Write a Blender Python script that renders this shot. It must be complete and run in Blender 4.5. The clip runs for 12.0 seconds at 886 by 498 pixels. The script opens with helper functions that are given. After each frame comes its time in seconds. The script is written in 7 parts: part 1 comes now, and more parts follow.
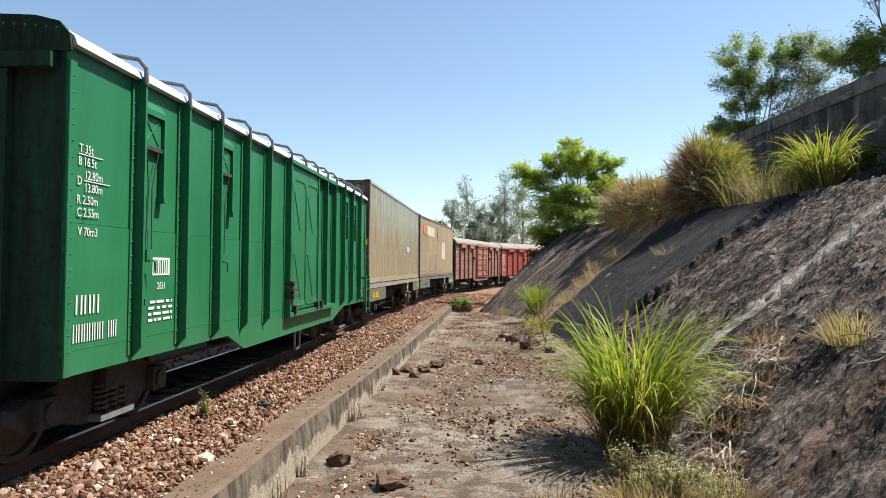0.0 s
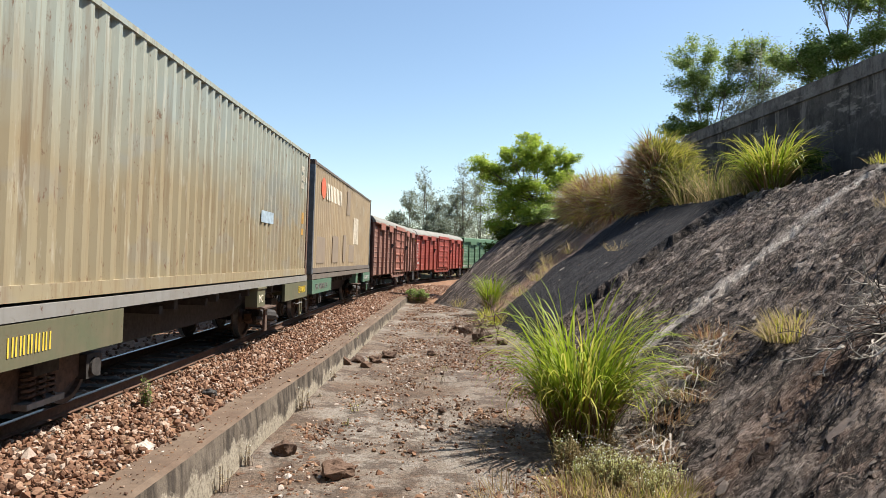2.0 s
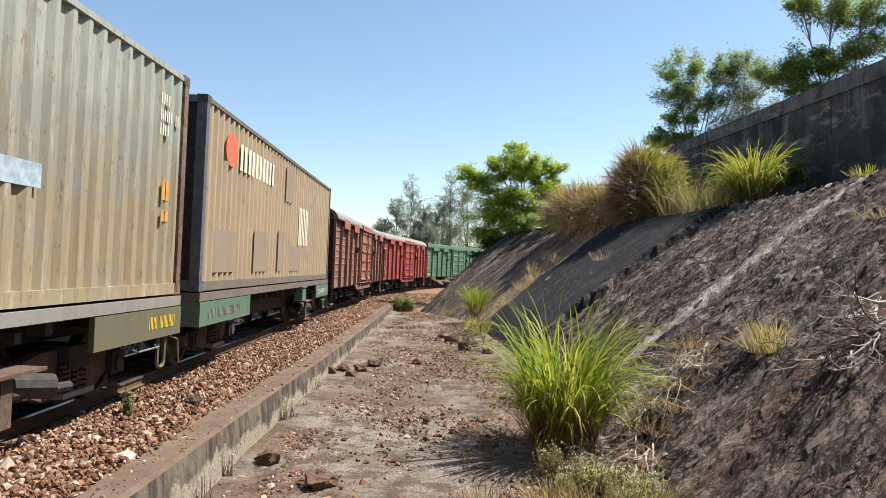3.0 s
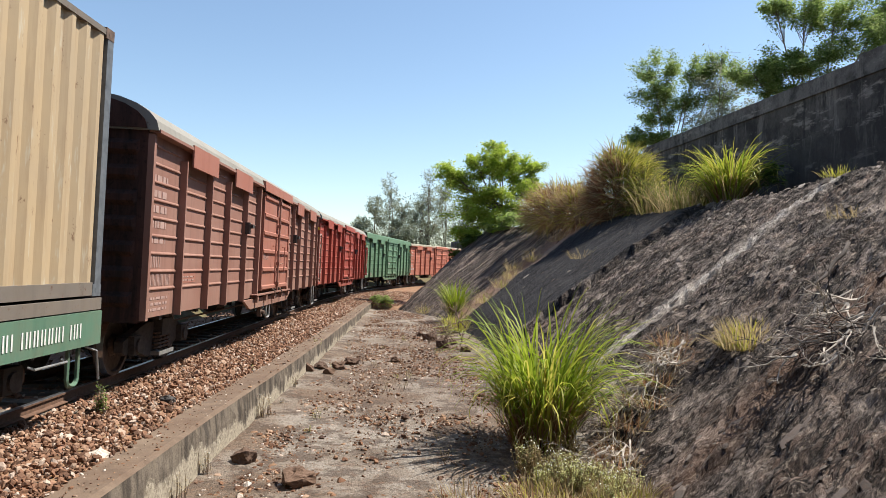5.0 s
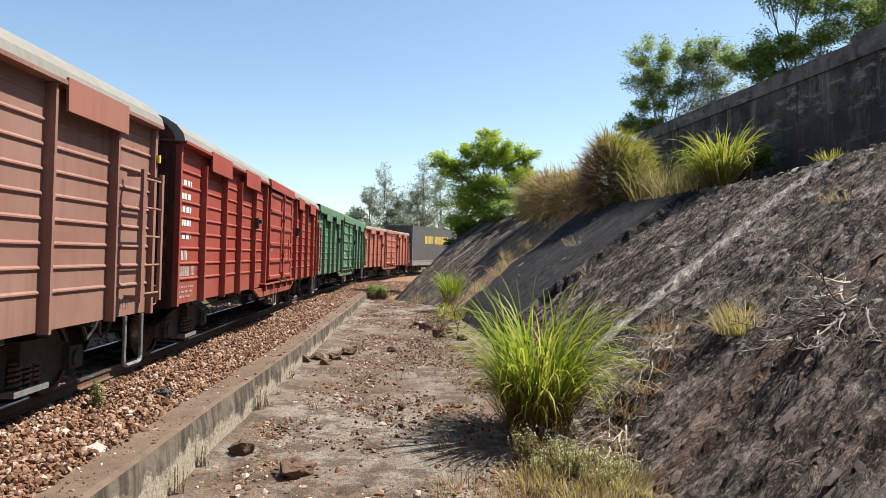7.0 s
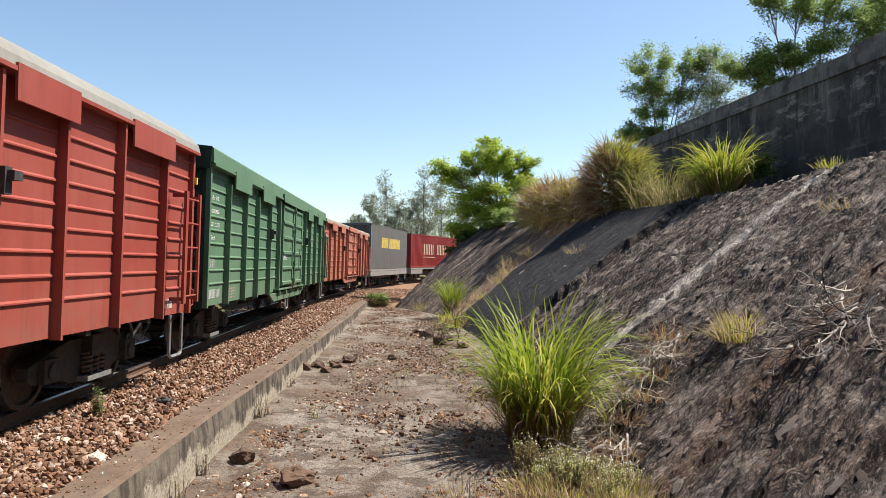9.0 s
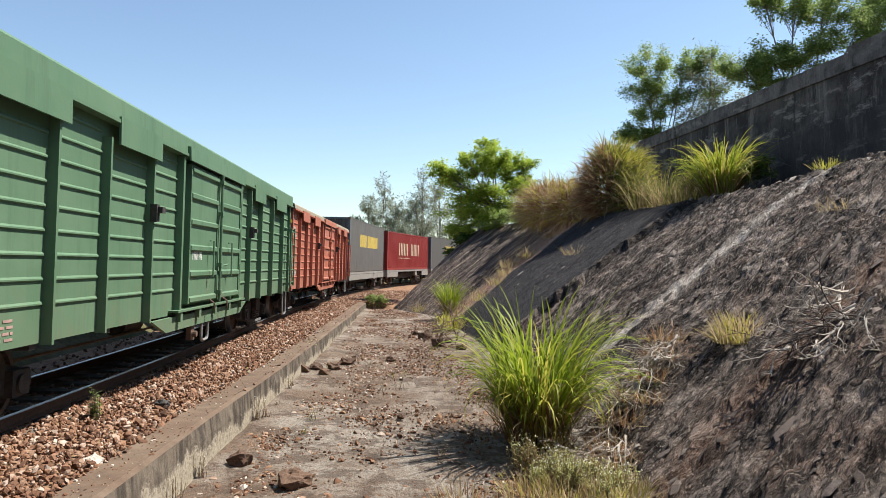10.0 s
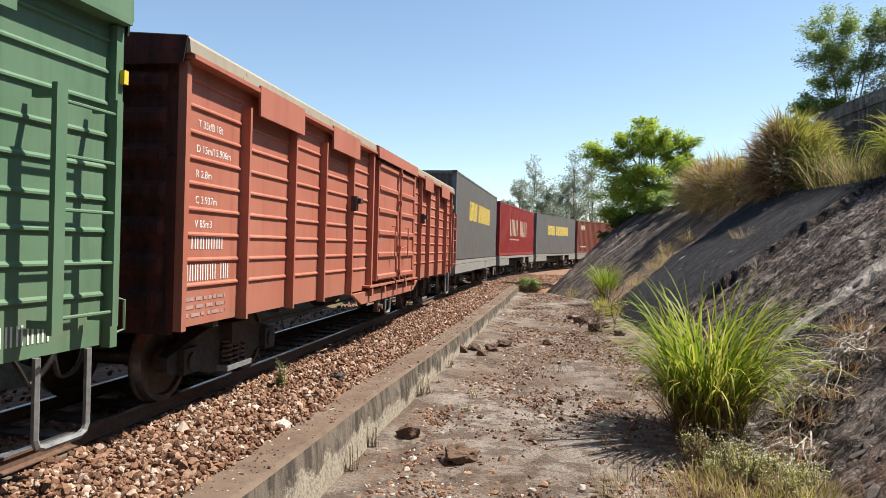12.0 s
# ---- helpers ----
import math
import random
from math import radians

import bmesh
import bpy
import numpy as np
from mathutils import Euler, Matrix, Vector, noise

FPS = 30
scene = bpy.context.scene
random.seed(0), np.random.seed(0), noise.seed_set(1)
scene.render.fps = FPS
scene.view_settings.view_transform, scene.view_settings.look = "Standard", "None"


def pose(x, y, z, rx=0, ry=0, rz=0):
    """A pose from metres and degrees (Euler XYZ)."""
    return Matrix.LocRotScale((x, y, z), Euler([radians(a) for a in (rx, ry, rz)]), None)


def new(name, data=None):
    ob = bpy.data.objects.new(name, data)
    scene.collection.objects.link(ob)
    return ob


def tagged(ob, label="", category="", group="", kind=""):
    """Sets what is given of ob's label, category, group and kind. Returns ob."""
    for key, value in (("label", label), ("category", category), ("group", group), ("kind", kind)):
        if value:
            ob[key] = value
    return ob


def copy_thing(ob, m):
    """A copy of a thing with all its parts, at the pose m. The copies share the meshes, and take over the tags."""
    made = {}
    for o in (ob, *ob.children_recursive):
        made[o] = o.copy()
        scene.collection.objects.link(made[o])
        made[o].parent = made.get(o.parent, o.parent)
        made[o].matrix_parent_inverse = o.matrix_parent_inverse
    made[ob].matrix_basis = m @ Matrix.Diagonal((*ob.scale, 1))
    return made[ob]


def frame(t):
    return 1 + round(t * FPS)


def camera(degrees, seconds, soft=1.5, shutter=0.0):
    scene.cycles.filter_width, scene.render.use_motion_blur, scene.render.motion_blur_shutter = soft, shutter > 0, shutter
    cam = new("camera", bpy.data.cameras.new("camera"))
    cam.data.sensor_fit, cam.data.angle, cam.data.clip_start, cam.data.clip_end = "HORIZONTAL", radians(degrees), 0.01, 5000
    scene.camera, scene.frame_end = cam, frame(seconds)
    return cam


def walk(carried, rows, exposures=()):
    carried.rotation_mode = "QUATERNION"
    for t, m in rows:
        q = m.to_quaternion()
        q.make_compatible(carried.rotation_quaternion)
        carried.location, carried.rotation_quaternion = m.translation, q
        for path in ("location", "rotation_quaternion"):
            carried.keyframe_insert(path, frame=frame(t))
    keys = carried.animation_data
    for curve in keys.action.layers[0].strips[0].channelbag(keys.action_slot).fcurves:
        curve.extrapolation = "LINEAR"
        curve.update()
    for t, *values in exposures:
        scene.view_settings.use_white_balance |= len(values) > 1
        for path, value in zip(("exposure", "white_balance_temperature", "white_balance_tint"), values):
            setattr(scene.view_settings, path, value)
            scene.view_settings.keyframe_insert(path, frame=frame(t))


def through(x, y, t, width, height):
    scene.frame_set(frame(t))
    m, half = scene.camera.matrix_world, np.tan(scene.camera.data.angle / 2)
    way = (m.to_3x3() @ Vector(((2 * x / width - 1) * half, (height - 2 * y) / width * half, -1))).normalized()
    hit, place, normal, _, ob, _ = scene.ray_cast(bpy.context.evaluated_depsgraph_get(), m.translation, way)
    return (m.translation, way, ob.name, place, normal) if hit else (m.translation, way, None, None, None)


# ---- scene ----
SUN, SKY, EXPO = 5.0, 0.090, 1.0
# The camera: held by hand, turning slowly after the train
PATH = [
    (0, pose(-0.089, -0.008, 1.567, 91.65, 1.08, -0.68)),
    (0.5, pose(-0.030, 0.003, 1.555, 91.06, 0.72, -1.50)),
    (1, pose(-0.018, 0.029, 1.555, 90.78, 0.21, -2.62)),
    (1.5, pose(-0.014, 0.025, 1.554, 90.77, -0.07, -3.48)),
    (2, pose(-0.020, 0.004, 1.559, 90.91, -0.24, -4.27)),
    (2.5, pose(-0.010, -0.024, 1.571, 91.29, -0.45, -4.84)),
    (3, pose(-0.003, -0.026, 1.578, 91.58, -0.62, -5.36)),
    (5, pose(-0.016, -0.007, 1.560, 91.48, -0.83, -7.20)),
    (5.5, pose(-0.008, 0.000, 1.560, 91.27, -0.71, -7.48)),
    (6, pose(-0.009, 0.013, 1.557, 90.97, -0.55, -7.55)),
    (6.5, pose(-0.005, 0.013, 1.557, 90.78, -0.34, -7.52)),
    (7, pose(0.000, 0.004, 1.558, 90.57, 0.03, -7.57)),
    (9, pose(-0.007, -0.007, 1.568, 91.19, 0.03, -7.53)),
    (9.5, pose(0.000, 0.000, 1.566, 91.29, 0.09, -7.60)),
    (10, pose(0.008, -0.006, 1.570, 91.32, 0.16, -7.63)),
    (10.5, pose(0.004, -0.011, 1.572, 91.35, 0.27, -7.58)),
    (11, pose(-0.004, -0.012, 1.572, 91.17, 0.41, -6.87)),
    (11.5, pose(-0.041, 0.006, 1.562, 90.77, 0.29, -4.22)),
    (11.7, pose(-0.080, 0.000, 1.557, 90.50, 0.20, -1.55)),
    (11.9, pose(-0.130, -0.015, 1.547, 90.15, 0.07, 2.60)),
    (12, pose(-0.152, -0.022, 1.544, 90.01, 0.00, 4.88)),
]
cam = camera(66.0, 12.0, soft=0.85)
walk(cam, PATH, [(0.0, EXPO), (12.0, EXPO)])

# ---- light: a clear sky and a high sun from ahead on the right ----
SUN_WAY = Vector((0.51, 0.10, 0.85)).normalized()
sun_elevation = math.asin(SUN_WAY.z)
sun_azimuth = math.atan2(SUN_WAY.x, SUN_WAY.y)
world = bpy.data.worlds.new("sky")
scene.world = world
world.use_nodes = True
wn = world.node_tree.nodes
wn.clear()
sky = wn.new("ShaderNodeTexSky")
sky.sky_type = "NISHITA"
sky.sun_disc = False
sky.sun_elevation = sun_elevation
sky.sun_rotation = sun_azimuth
sky.altitude = 20
sky.air_density, sky.dust_density, sky.ozone_density = 1.0, 0.35, 0.5
bg = wn.new("ShaderNodeBackground")
bg.inputs["Strength"].default_value = SKY
wout = wn.new("ShaderNodeOutputWorld")
tone = wn.new("ShaderNodeMix")
tone.data_type, tone.blend_type = "RGBA", "MULTIPLY"
tone.inputs[0].default_value = 1.0
tone.inputs[7].default_value = (1.0, 1.03, 1.02, 1)
world.node_tree.links.new(sky.outputs[0], tone.inputs[6])
world.node_tree.links.new(tone.outputs[2], bg.inputs[0])
world.node_tree.links.new(bg.outputs[0], wout.inputs[0])
sun_data = bpy.data.lights.new("sun", "SUN")
sun_data.energy, sun_data.angle, sun_data.color = SUN, radians(0.53), (1.0, 0.945, 0.865)
sun = new("sun", sun_data)
sun.matrix_world = Matrix.Translation((20, 10, 40)) @ SUN_WAY.to_track_quat("Z", "Y").to_matrix().to_4x4()


# ---- materials ----
class Nodes:
    """A node material being put together."""

    def __init__(self, name, rough=0.7, metal=0.0, spec=0.5):
        self.m = bpy.data.materials.new(name)
        self.m.use_nodes = True
        self.t = self.m.node_tree
        self.b = self.t.nodes["Principled BSDF"]
        self.b.inputs["Roughness"].default_value = rough
        self.b.inputs["Metallic"].default_value = metal
        self.b.inputs["Specular IOR Level"].default_value = spec
        self.coords = self.t.nodes.new("ShaderNodeTexCoord").outputs["Object"]

    def link(self, a, b):
        self.t.links.new(a, b)

    def stretch(self, sx, sy, sz):
        n = self.t.nodes.new("ShaderNodeMapping")
        n.inputs["Scale"].default_value = (sx, sy, sz)
        self.link(self.coords, n.inputs["Vector"])
        return n.outputs[0]

    def noise(self, scale, detail=4.0, rough=0.6, at=None, warp=0.0):
        n = self.t.nodes.new("ShaderNodeTexNoise")
        n.inputs["Scale"].default_value = scale
        n.inputs["Detail"].default_value = detail
        n.inputs["Roughness"].default_value = rough
        n.inputs["Distortion"].default_value = warp
        self.link(at or self.coords, n.inputs["Vector"])
        return n.outputs["Fac"]

    def cells(self, scale, at=None, feature="F1", out="Distance"):
        n = self.t.nodes.new("ShaderNodeTexVoronoi")
        n.feature = feature
        n.inputs["Scale"].default_value = scale
        self.link(at or self.coords, n.inputs["Vector"])
        return n.outputs[out]

    def span(self, fac, a, b, x=0.0, y=1.0):
        n = self.t.nodes.new("ShaderNodeMapRange")
        for key, v in zip(("From Min", "From Max", "To Min", "To Max"), (a, b, x, y)):
            n.inputs[key].default_value = v
        self.link(fac, n.inputs["Value"])
        return n.outputs[0]

    def ramp(self, fac, *stops):
        n = self.t.nodes.new("ShaderNodeValToRGB")
        e = n.color_ramp.elements
        while len(e) < len(stops):
            e.new(0.5)
        for i, (p, c) in enumerate(stops):
            e[i].position = p
            e[i].color = (*c, 1)
        self.link(fac, n.inputs[0])
        return n.outputs[0]

    def mix(self, fac, a, b, way="MIX"):
        n = self.t.nodes.new("ShaderNodeMix")
        n.data_type = "RGBA"
        n.blend_type = way
        for key, v in ((0, fac), (6, a), (7, b)):
            if isinstance(v, (int, float)):
                n.inputs[key].default_value = v
            elif isinstance(v, tuple):
                n.inputs[key].default_value = (*v, 1)
            else:
                self.link(v, n.inputs[key])
        return n.outputs[2]

    def math(self, op, a, b=0.0):
        n = self.t.nodes.new("ShaderNodeMath")
        n.operation = op
        for i, v in enumerate((a, b)):
            if isinstance(v, (int, float)):
                n.inputs[i].default_value = v
            else:
                self.link(v, n.inputs[i])
        return n.outputs[0]

    def height(self):
        n = self.t.nodes.new("ShaderNodeSeparateXYZ")
        self.link(self.coords, n.inputs[0])
        return n.outputs

    def pick(self):
        return self.t.nodes.new("ShaderNodeObjectInfo").outputs["Random"]

    def island(self):
        return self.t.nodes.new("ShaderNodeNewGeometry").outputs["Random Per Island"]

    def bump(self, fac, strength=0.3, deep=0.02):
        n = self.t.nodes.new("ShaderNodeBump")
        n.inputs["Strength"].default_value = strength
        n.inputs["Distance"].default_value = deep
        self.link(fac, n.inputs["Height"])
        self.link(n.outputs[0], self.b.inputs["Normal"])

    def done(self, colour=None, rough=None):
        if colour is not None:
            if isinstance(colour, tuple):
                self.b.inputs["Base Color"].default_value = (*colour, 1)
            else:
                self.link(colour, self.b.inputs["Base Color"])
        if rough is not None:
            self.link(rough, self.b.inputs["Roughness"])
        return self.m


def paint(name, base, faded, rust=(0.10, 0.045, 0.025), rusted=0.62, rough=0.5, dust=(0.30, 0.22, 0.15)):
    """Old wagon paint: faded in clouds, streaked down its height, rust in small spots, dust low down."""
    base, faded, dust = (tuple(v * 0.6 for v in c) for c in (base, faded, dust))
    n = Nodes(name, rough, spec=0.22)
    cloud = n.noise(0.9, 5, 0.65)
    streak = n.noise(3.0, 5, 0.7, at=n.stretch(1.0, 2.2, 0.16))
    c = n.mix(n.span(cloud, 0.35, 0.7), base, faded)
    c = n.mix(n.span(streak, 0.5, 0.75, 0, 0.45), c, tuple(v * 0.55 for v in base))
    low = n.span(n.height()[2], 0.6, 1.7, 1, 0)
    c = n.mix(n.math("MULTIPLY", low, n.span(n.noise(4.0, 4), 0.4, 0.7, 0.05, 0.4)), c, dust)
    c = n.mix(n.span(n.noise(11.0, 6, 0.75), rusted, rusted + 0.08, 0, 0.85), c, rust)
    n.bump(n.noise(6.0, 3), 0.12, 0.02)
    return n.done(c, n.span(cloud, 0.3, 0.7, rough - 0.08, rough + 0.15))


def shaded_end(name, base, shade_run=(0.020, 0.017, 0.016)):
    """Paint of a wagon's end: its shade is put into the colour, with dirt in runs over what is left of it."""
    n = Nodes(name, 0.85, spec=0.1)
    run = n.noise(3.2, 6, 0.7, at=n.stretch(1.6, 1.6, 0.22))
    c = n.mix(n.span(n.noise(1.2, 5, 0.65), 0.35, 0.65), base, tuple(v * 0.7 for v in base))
    c = n.mix(n.span(run, 0.36, 0.62, 0.30, 0.9), c, shade_run)
    c = n.mix(n.span(n.noise(12.0, 5, 0.7), 0.55, 0.68, 0, 0.6), c, tuple(v * 0.6 for v in shade_run))
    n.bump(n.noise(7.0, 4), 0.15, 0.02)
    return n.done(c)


def plain(name, base, rough=0.6, metal=0.0, vary=0.35, scale=9.0, deep=0.004):
    n = Nodes(name, rough, metal)
    a = n.noise(scale, 5, 0.65)
    c = n.mix(n.span(a, 0.3, 0.75), tuple(v * (1 - vary) for v in base), tuple(min(1, v * (1 + vary)) for v in base))
    n.bump(a, 0.3, deep)
    return n.done(c)


def concrete(name, light, dark, stain=(0.05, 0.045, 0.04), streaks=0.5):
    """Weathered concrete with dark runs down its face and blotches of old algae."""
    n = Nodes(name, 0.9, spec=0.25)
    big = n.noise(1.1, 6, 0.65)
    run = n.noise(2.6, 6, 0.7, at=n.stretch(1.6, 1.6, 0.22))
    fine = n.noise(30.0, 4, 0.7)
    c = n.mix(n.span(big, 0.35, 0.68), light, dark)
    c = n.mix(n.span(run, 0.48, 0.72, 0, streaks), c, stain)
    c = n.mix(n.span(fine, 0.35, 0.75, 0, 0.35), c, tuple(v * 0.6 for v in light))
    n.bump(n.mix(0.5, fine, big), 0.5, 0.02)
    return n.done(c)


M = {}
M["rail"] = plain("rail_steel", (0.36, 0.36, 0.38), 0.28, 0.9, 0.2, 20)
M["rail_side"] = plain("rusty_rail", (0.12, 0.065, 0.04), 0.8, 0.2, 0.4, 20)
M["sleeper"] = concrete("sleeper_concrete", (0.17, 0.14, 0.11), (0.10, 0.08, 0.06))
M["coping"] = concrete("coping_concrete", (0.165, 0.12, 0.085), (0.105, 0.066, 0.044), (0.055, 0.038, 0.027), 0.6)
M["rust"] = plain("rusty_iron", (0.11, 0.07, 0.05), 0.85, 0.1, 0.5, 14)
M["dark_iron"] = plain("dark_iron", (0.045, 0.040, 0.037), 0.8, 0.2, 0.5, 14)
M["grease"] = plain("greased_iron", (0.03, 0.028, 0.026), 0.5, 0.4, 0.4, 14)
M["wheel"] = plain("wheel_steel", (0.10, 0.08, 0.07), 0.6, 0.6, 0.4, 14)
M["tread"] = plain("bright_tread", (0.45, 0.44, 0.43), 0.3, 0.9, 0.2, 14)
M["white"] = plain("stencil_white", (0.60, 0.60, 0.56), 0.7, 0.0, 0.12, 30)
M["yellow"] = plain("yellow_paint", (0.75, 0.50, 0.04), 0.6, 0.0, 0.2, 20)


# ---- building helpers ----
def box(bm, x0, x1, y0, y1, z0, z1):
    v = [bm.verts.new(p) for p in ((x0, y0, z0), (x1, y0, z0), (x1, y1, z0), (x0, y1, z0), (x0, y0, z1), (x1, y0, z1), (x1, y1, z1), (x0, y1, z1))]
    for q in ((0, 3, 2, 1), (4, 5, 6, 7), (0, 1, 5, 4), (1, 2, 6, 5), (2, 3, 7, 6), (3, 0, 4, 7)):
        bm.faces.new([v[i] for i in q])
    return v


def rod(bm, a, b, r, sides=8, r2=None, caps=True):
    a, b = Vector(a), Vector(b)
    turn = (b - a).to_track_quat("Z", "Y").to_matrix()
    rings = []
    for p, rr in ((a, r), (b, r if r2 is None else r2)):
        rings.append([bm.verts.new(p + turn @ Vector((rr * math.cos(2 * math.pi * i / sides), rr * math.sin(2 * math.pi * i / sides), 0))) for i in range(sides)])
    for i in range(sides):
        j = (i + 1) % sides
        bm.faces.new((rings[0][i], rings[0][j], rings[1][j], rings[1][i]))
    if caps:
        bm.faces.new(rings[0][::-1])
        bm.faces.new(rings[1])


def pipe(bm, points, r, sides=6):
    """One bent round bar through the points."""
    pts = [Vector(p) for p in points]
    rings, last, turn = [], None, None
    for k, p in enumerate(pts):
        way = (pts[min(k + 1, len(pts) - 1)] - pts[max(k - 1, 0)]).normalized()
        turn = way.to_track_quat("Z", "Y").to_matrix() if last is None else last.rotation_difference(way).to_matrix() @ turn
        last = way
        rings.append([bm.verts.new(p + turn @ Vector((r * math.cos(math.tau * i / sides), r * math.sin(math.tau * i / sides), 0))) for i in range(sides)])
    for a, b in zip(rings, rings[1:]):
        for i in range(sides):
            j = (i + 1) % sides
            bm.faces.new((a[i], a[j], b[j], b[i]))
    bm.faces.new(rings[0][::-1])
    bm.faces.new(rings[-1])


def prism(bm, outline, y0, y1):
    """An outline in x and z drawn out along y."""
    a = [bm.verts.new((x, y0, z)) for x, z in outline]
    b = [bm.verts.new((x, y1, z)) for x, z in outline]
    n = len(outline)
    for i in range(n):
        j = (i + 1) % n
        bm.faces.new((a[i], b[i], b[j], a[j]))
    bm.faces.new(a)
    bm.faces.new(b[::-1])


def soften(bm, width, segments=1):
    edges = [e for e in bm.edges if len(e.link_faces) == 2 and e.calc_face_angle(0) > 0.5]
    bmesh.ops.bevel(bm, geom=edges, offset=width, segments=segments, affect="EDGES", clamp_overlap=True)


def mesh_of(name, bm, material, smooth=False):
    bmesh.ops.recalc_face_normals(bm, faces=bm.faces)
    me = bpy.data.meshes.new(name)
    bm.to_mesh(me)
    bm.free()
    for p in me.polygons:
        p.use_smooth = smooth
    for m in material if isinstance(material, (list, tuple)) else (material,):
        me.materials.append(m)
    return me


def part(name, bm, material, parent=None, label="", smooth=False):
    ob = new(name, mesh_of(name, bm, material, smooth))
    if parent:
        ob.parent = parent
    return tagged(ob, label)


def sheet(name, verts, faces, material, parent=None, smooth=True):
    me = bpy.data.meshes.new(name)
    me.from_pydata(verts, [], faces)
    me.update()
    for p in me.polygons:
        p.use_smooth = smooth
    me.materials.append(material)
    ob = new(name, me)
    if parent:
        ob.parent = parent
    return ob


def grid_faces(n, m):
    return [(i * m + j, i * m + j + 1, (i + 1) * m + j + 1, (i + 1) * m + j) for i in range(n - 1) for j in range(m - 1)]


def smoothstep(a, b, x):
    u = min(1, max(0, (x - a) / (b - a)))
    return u * u * (3 - 2 * u)


# ---- the line of the track ----
CANT = 1.6
S0, DS = -120.0, 0.25
TRACK_S = np.arange(S0, 170.0, DS)
_h = np.clip(TRACK_S, 0.0, 90.0)
TRACK_H = 0.130 - 0.00583 * _h + 0.5 * 3.361e-4 * _h**2
TRACK_X, TRACK_Y = np.cumsum(np.sin(TRACK_H)) * DS, np.cumsum(np.cos(TRACK_H)) * DS
_i0 = int(round(-S0 / DS))
TRACK_X, TRACK_Y = TRACK_X - TRACK_X[_i0] - 4.993, TRACK_Y - TRACK_Y[_i0]


def track(s, lateral=0.0, z=0.0):
    """A place beside the track: s along it, lateral to its right."""
    x, y, h = (float(np.interp(s, TRACK_S, a)) for a in (TRACK_X, TRACK_Y, TRACK_H))
    return Vector((x + lateral * math.cos(h), y - lateral * math.sin(h), z))


def heading(s):
    return float(np.interp(s, TRACK_S, TRACK_H))


def track_s(y):
    return float(np.interp(y, TRACK_Y[: int((100 - S0) / DS)], TRACK_S[: int((100 - S0) / DS)]))


def floor_z(x, y):
    """The floor of the drain: it rises slowly away from the camera."""
    return float(np.interp(y, (-10, 6, 12, 24, 34, 60), (-0.92, -0.87, -0.72, -0.62, -0.58, -0.5)))


def foot_x(y):
    return float(np.interp(y, (-30, 0, 7, 20, 24, 29, 33.4), (2.2, 2.75, 2.97, 3.45, 3.5, 3.15, 2.0)))


def crest_x(y):
    return float(np.interp(y, (-30, 0, 8, 12, 15, 18, 21, 28, 32, 36), (10.9, 10.8, 10.6, 10.4, 9.9, 10.0, 9.7, 9.6, 9.0, 6.9)))


def crest_z(y):
    return float(np.interp(y, (-30, 0, 8, 12, 15, 18, 21, 28, 36), (4.0, 4.0, 3.85, 3.75, 3.4, 3.45, 3.35, 3.8, 3.6)))


def station(u):
    """Foot and crest of the bank at u metres along it; past 33 m it follows the bend."""
    if u <= 33.4:
        f = Vector((foot_x(u), u, floor_z(0, u)))
        k = u + 2.6 * smoothstep(22, 33.4, u)
        return f, Vector((crest_x(k), k, crest_z(k)))
    s = track_s(33.4) + (u - 33.4)
    h = heading(s)
    f = track(s, 3.85, -0.58)
    blend = smoothstep(33.4, 40, u)
    side = Vector((math.cos(h), -math.sin(h), 0))
    c0 = Vector((crest_x(36), 36, 3.45)) - Vector((2.0, 33.4, -0.58))
    c1 = side * 5.4 + Vector((0, 0, 4.0))
    return f, f + c0.lerp(c1, blend)


FALL = 0.34


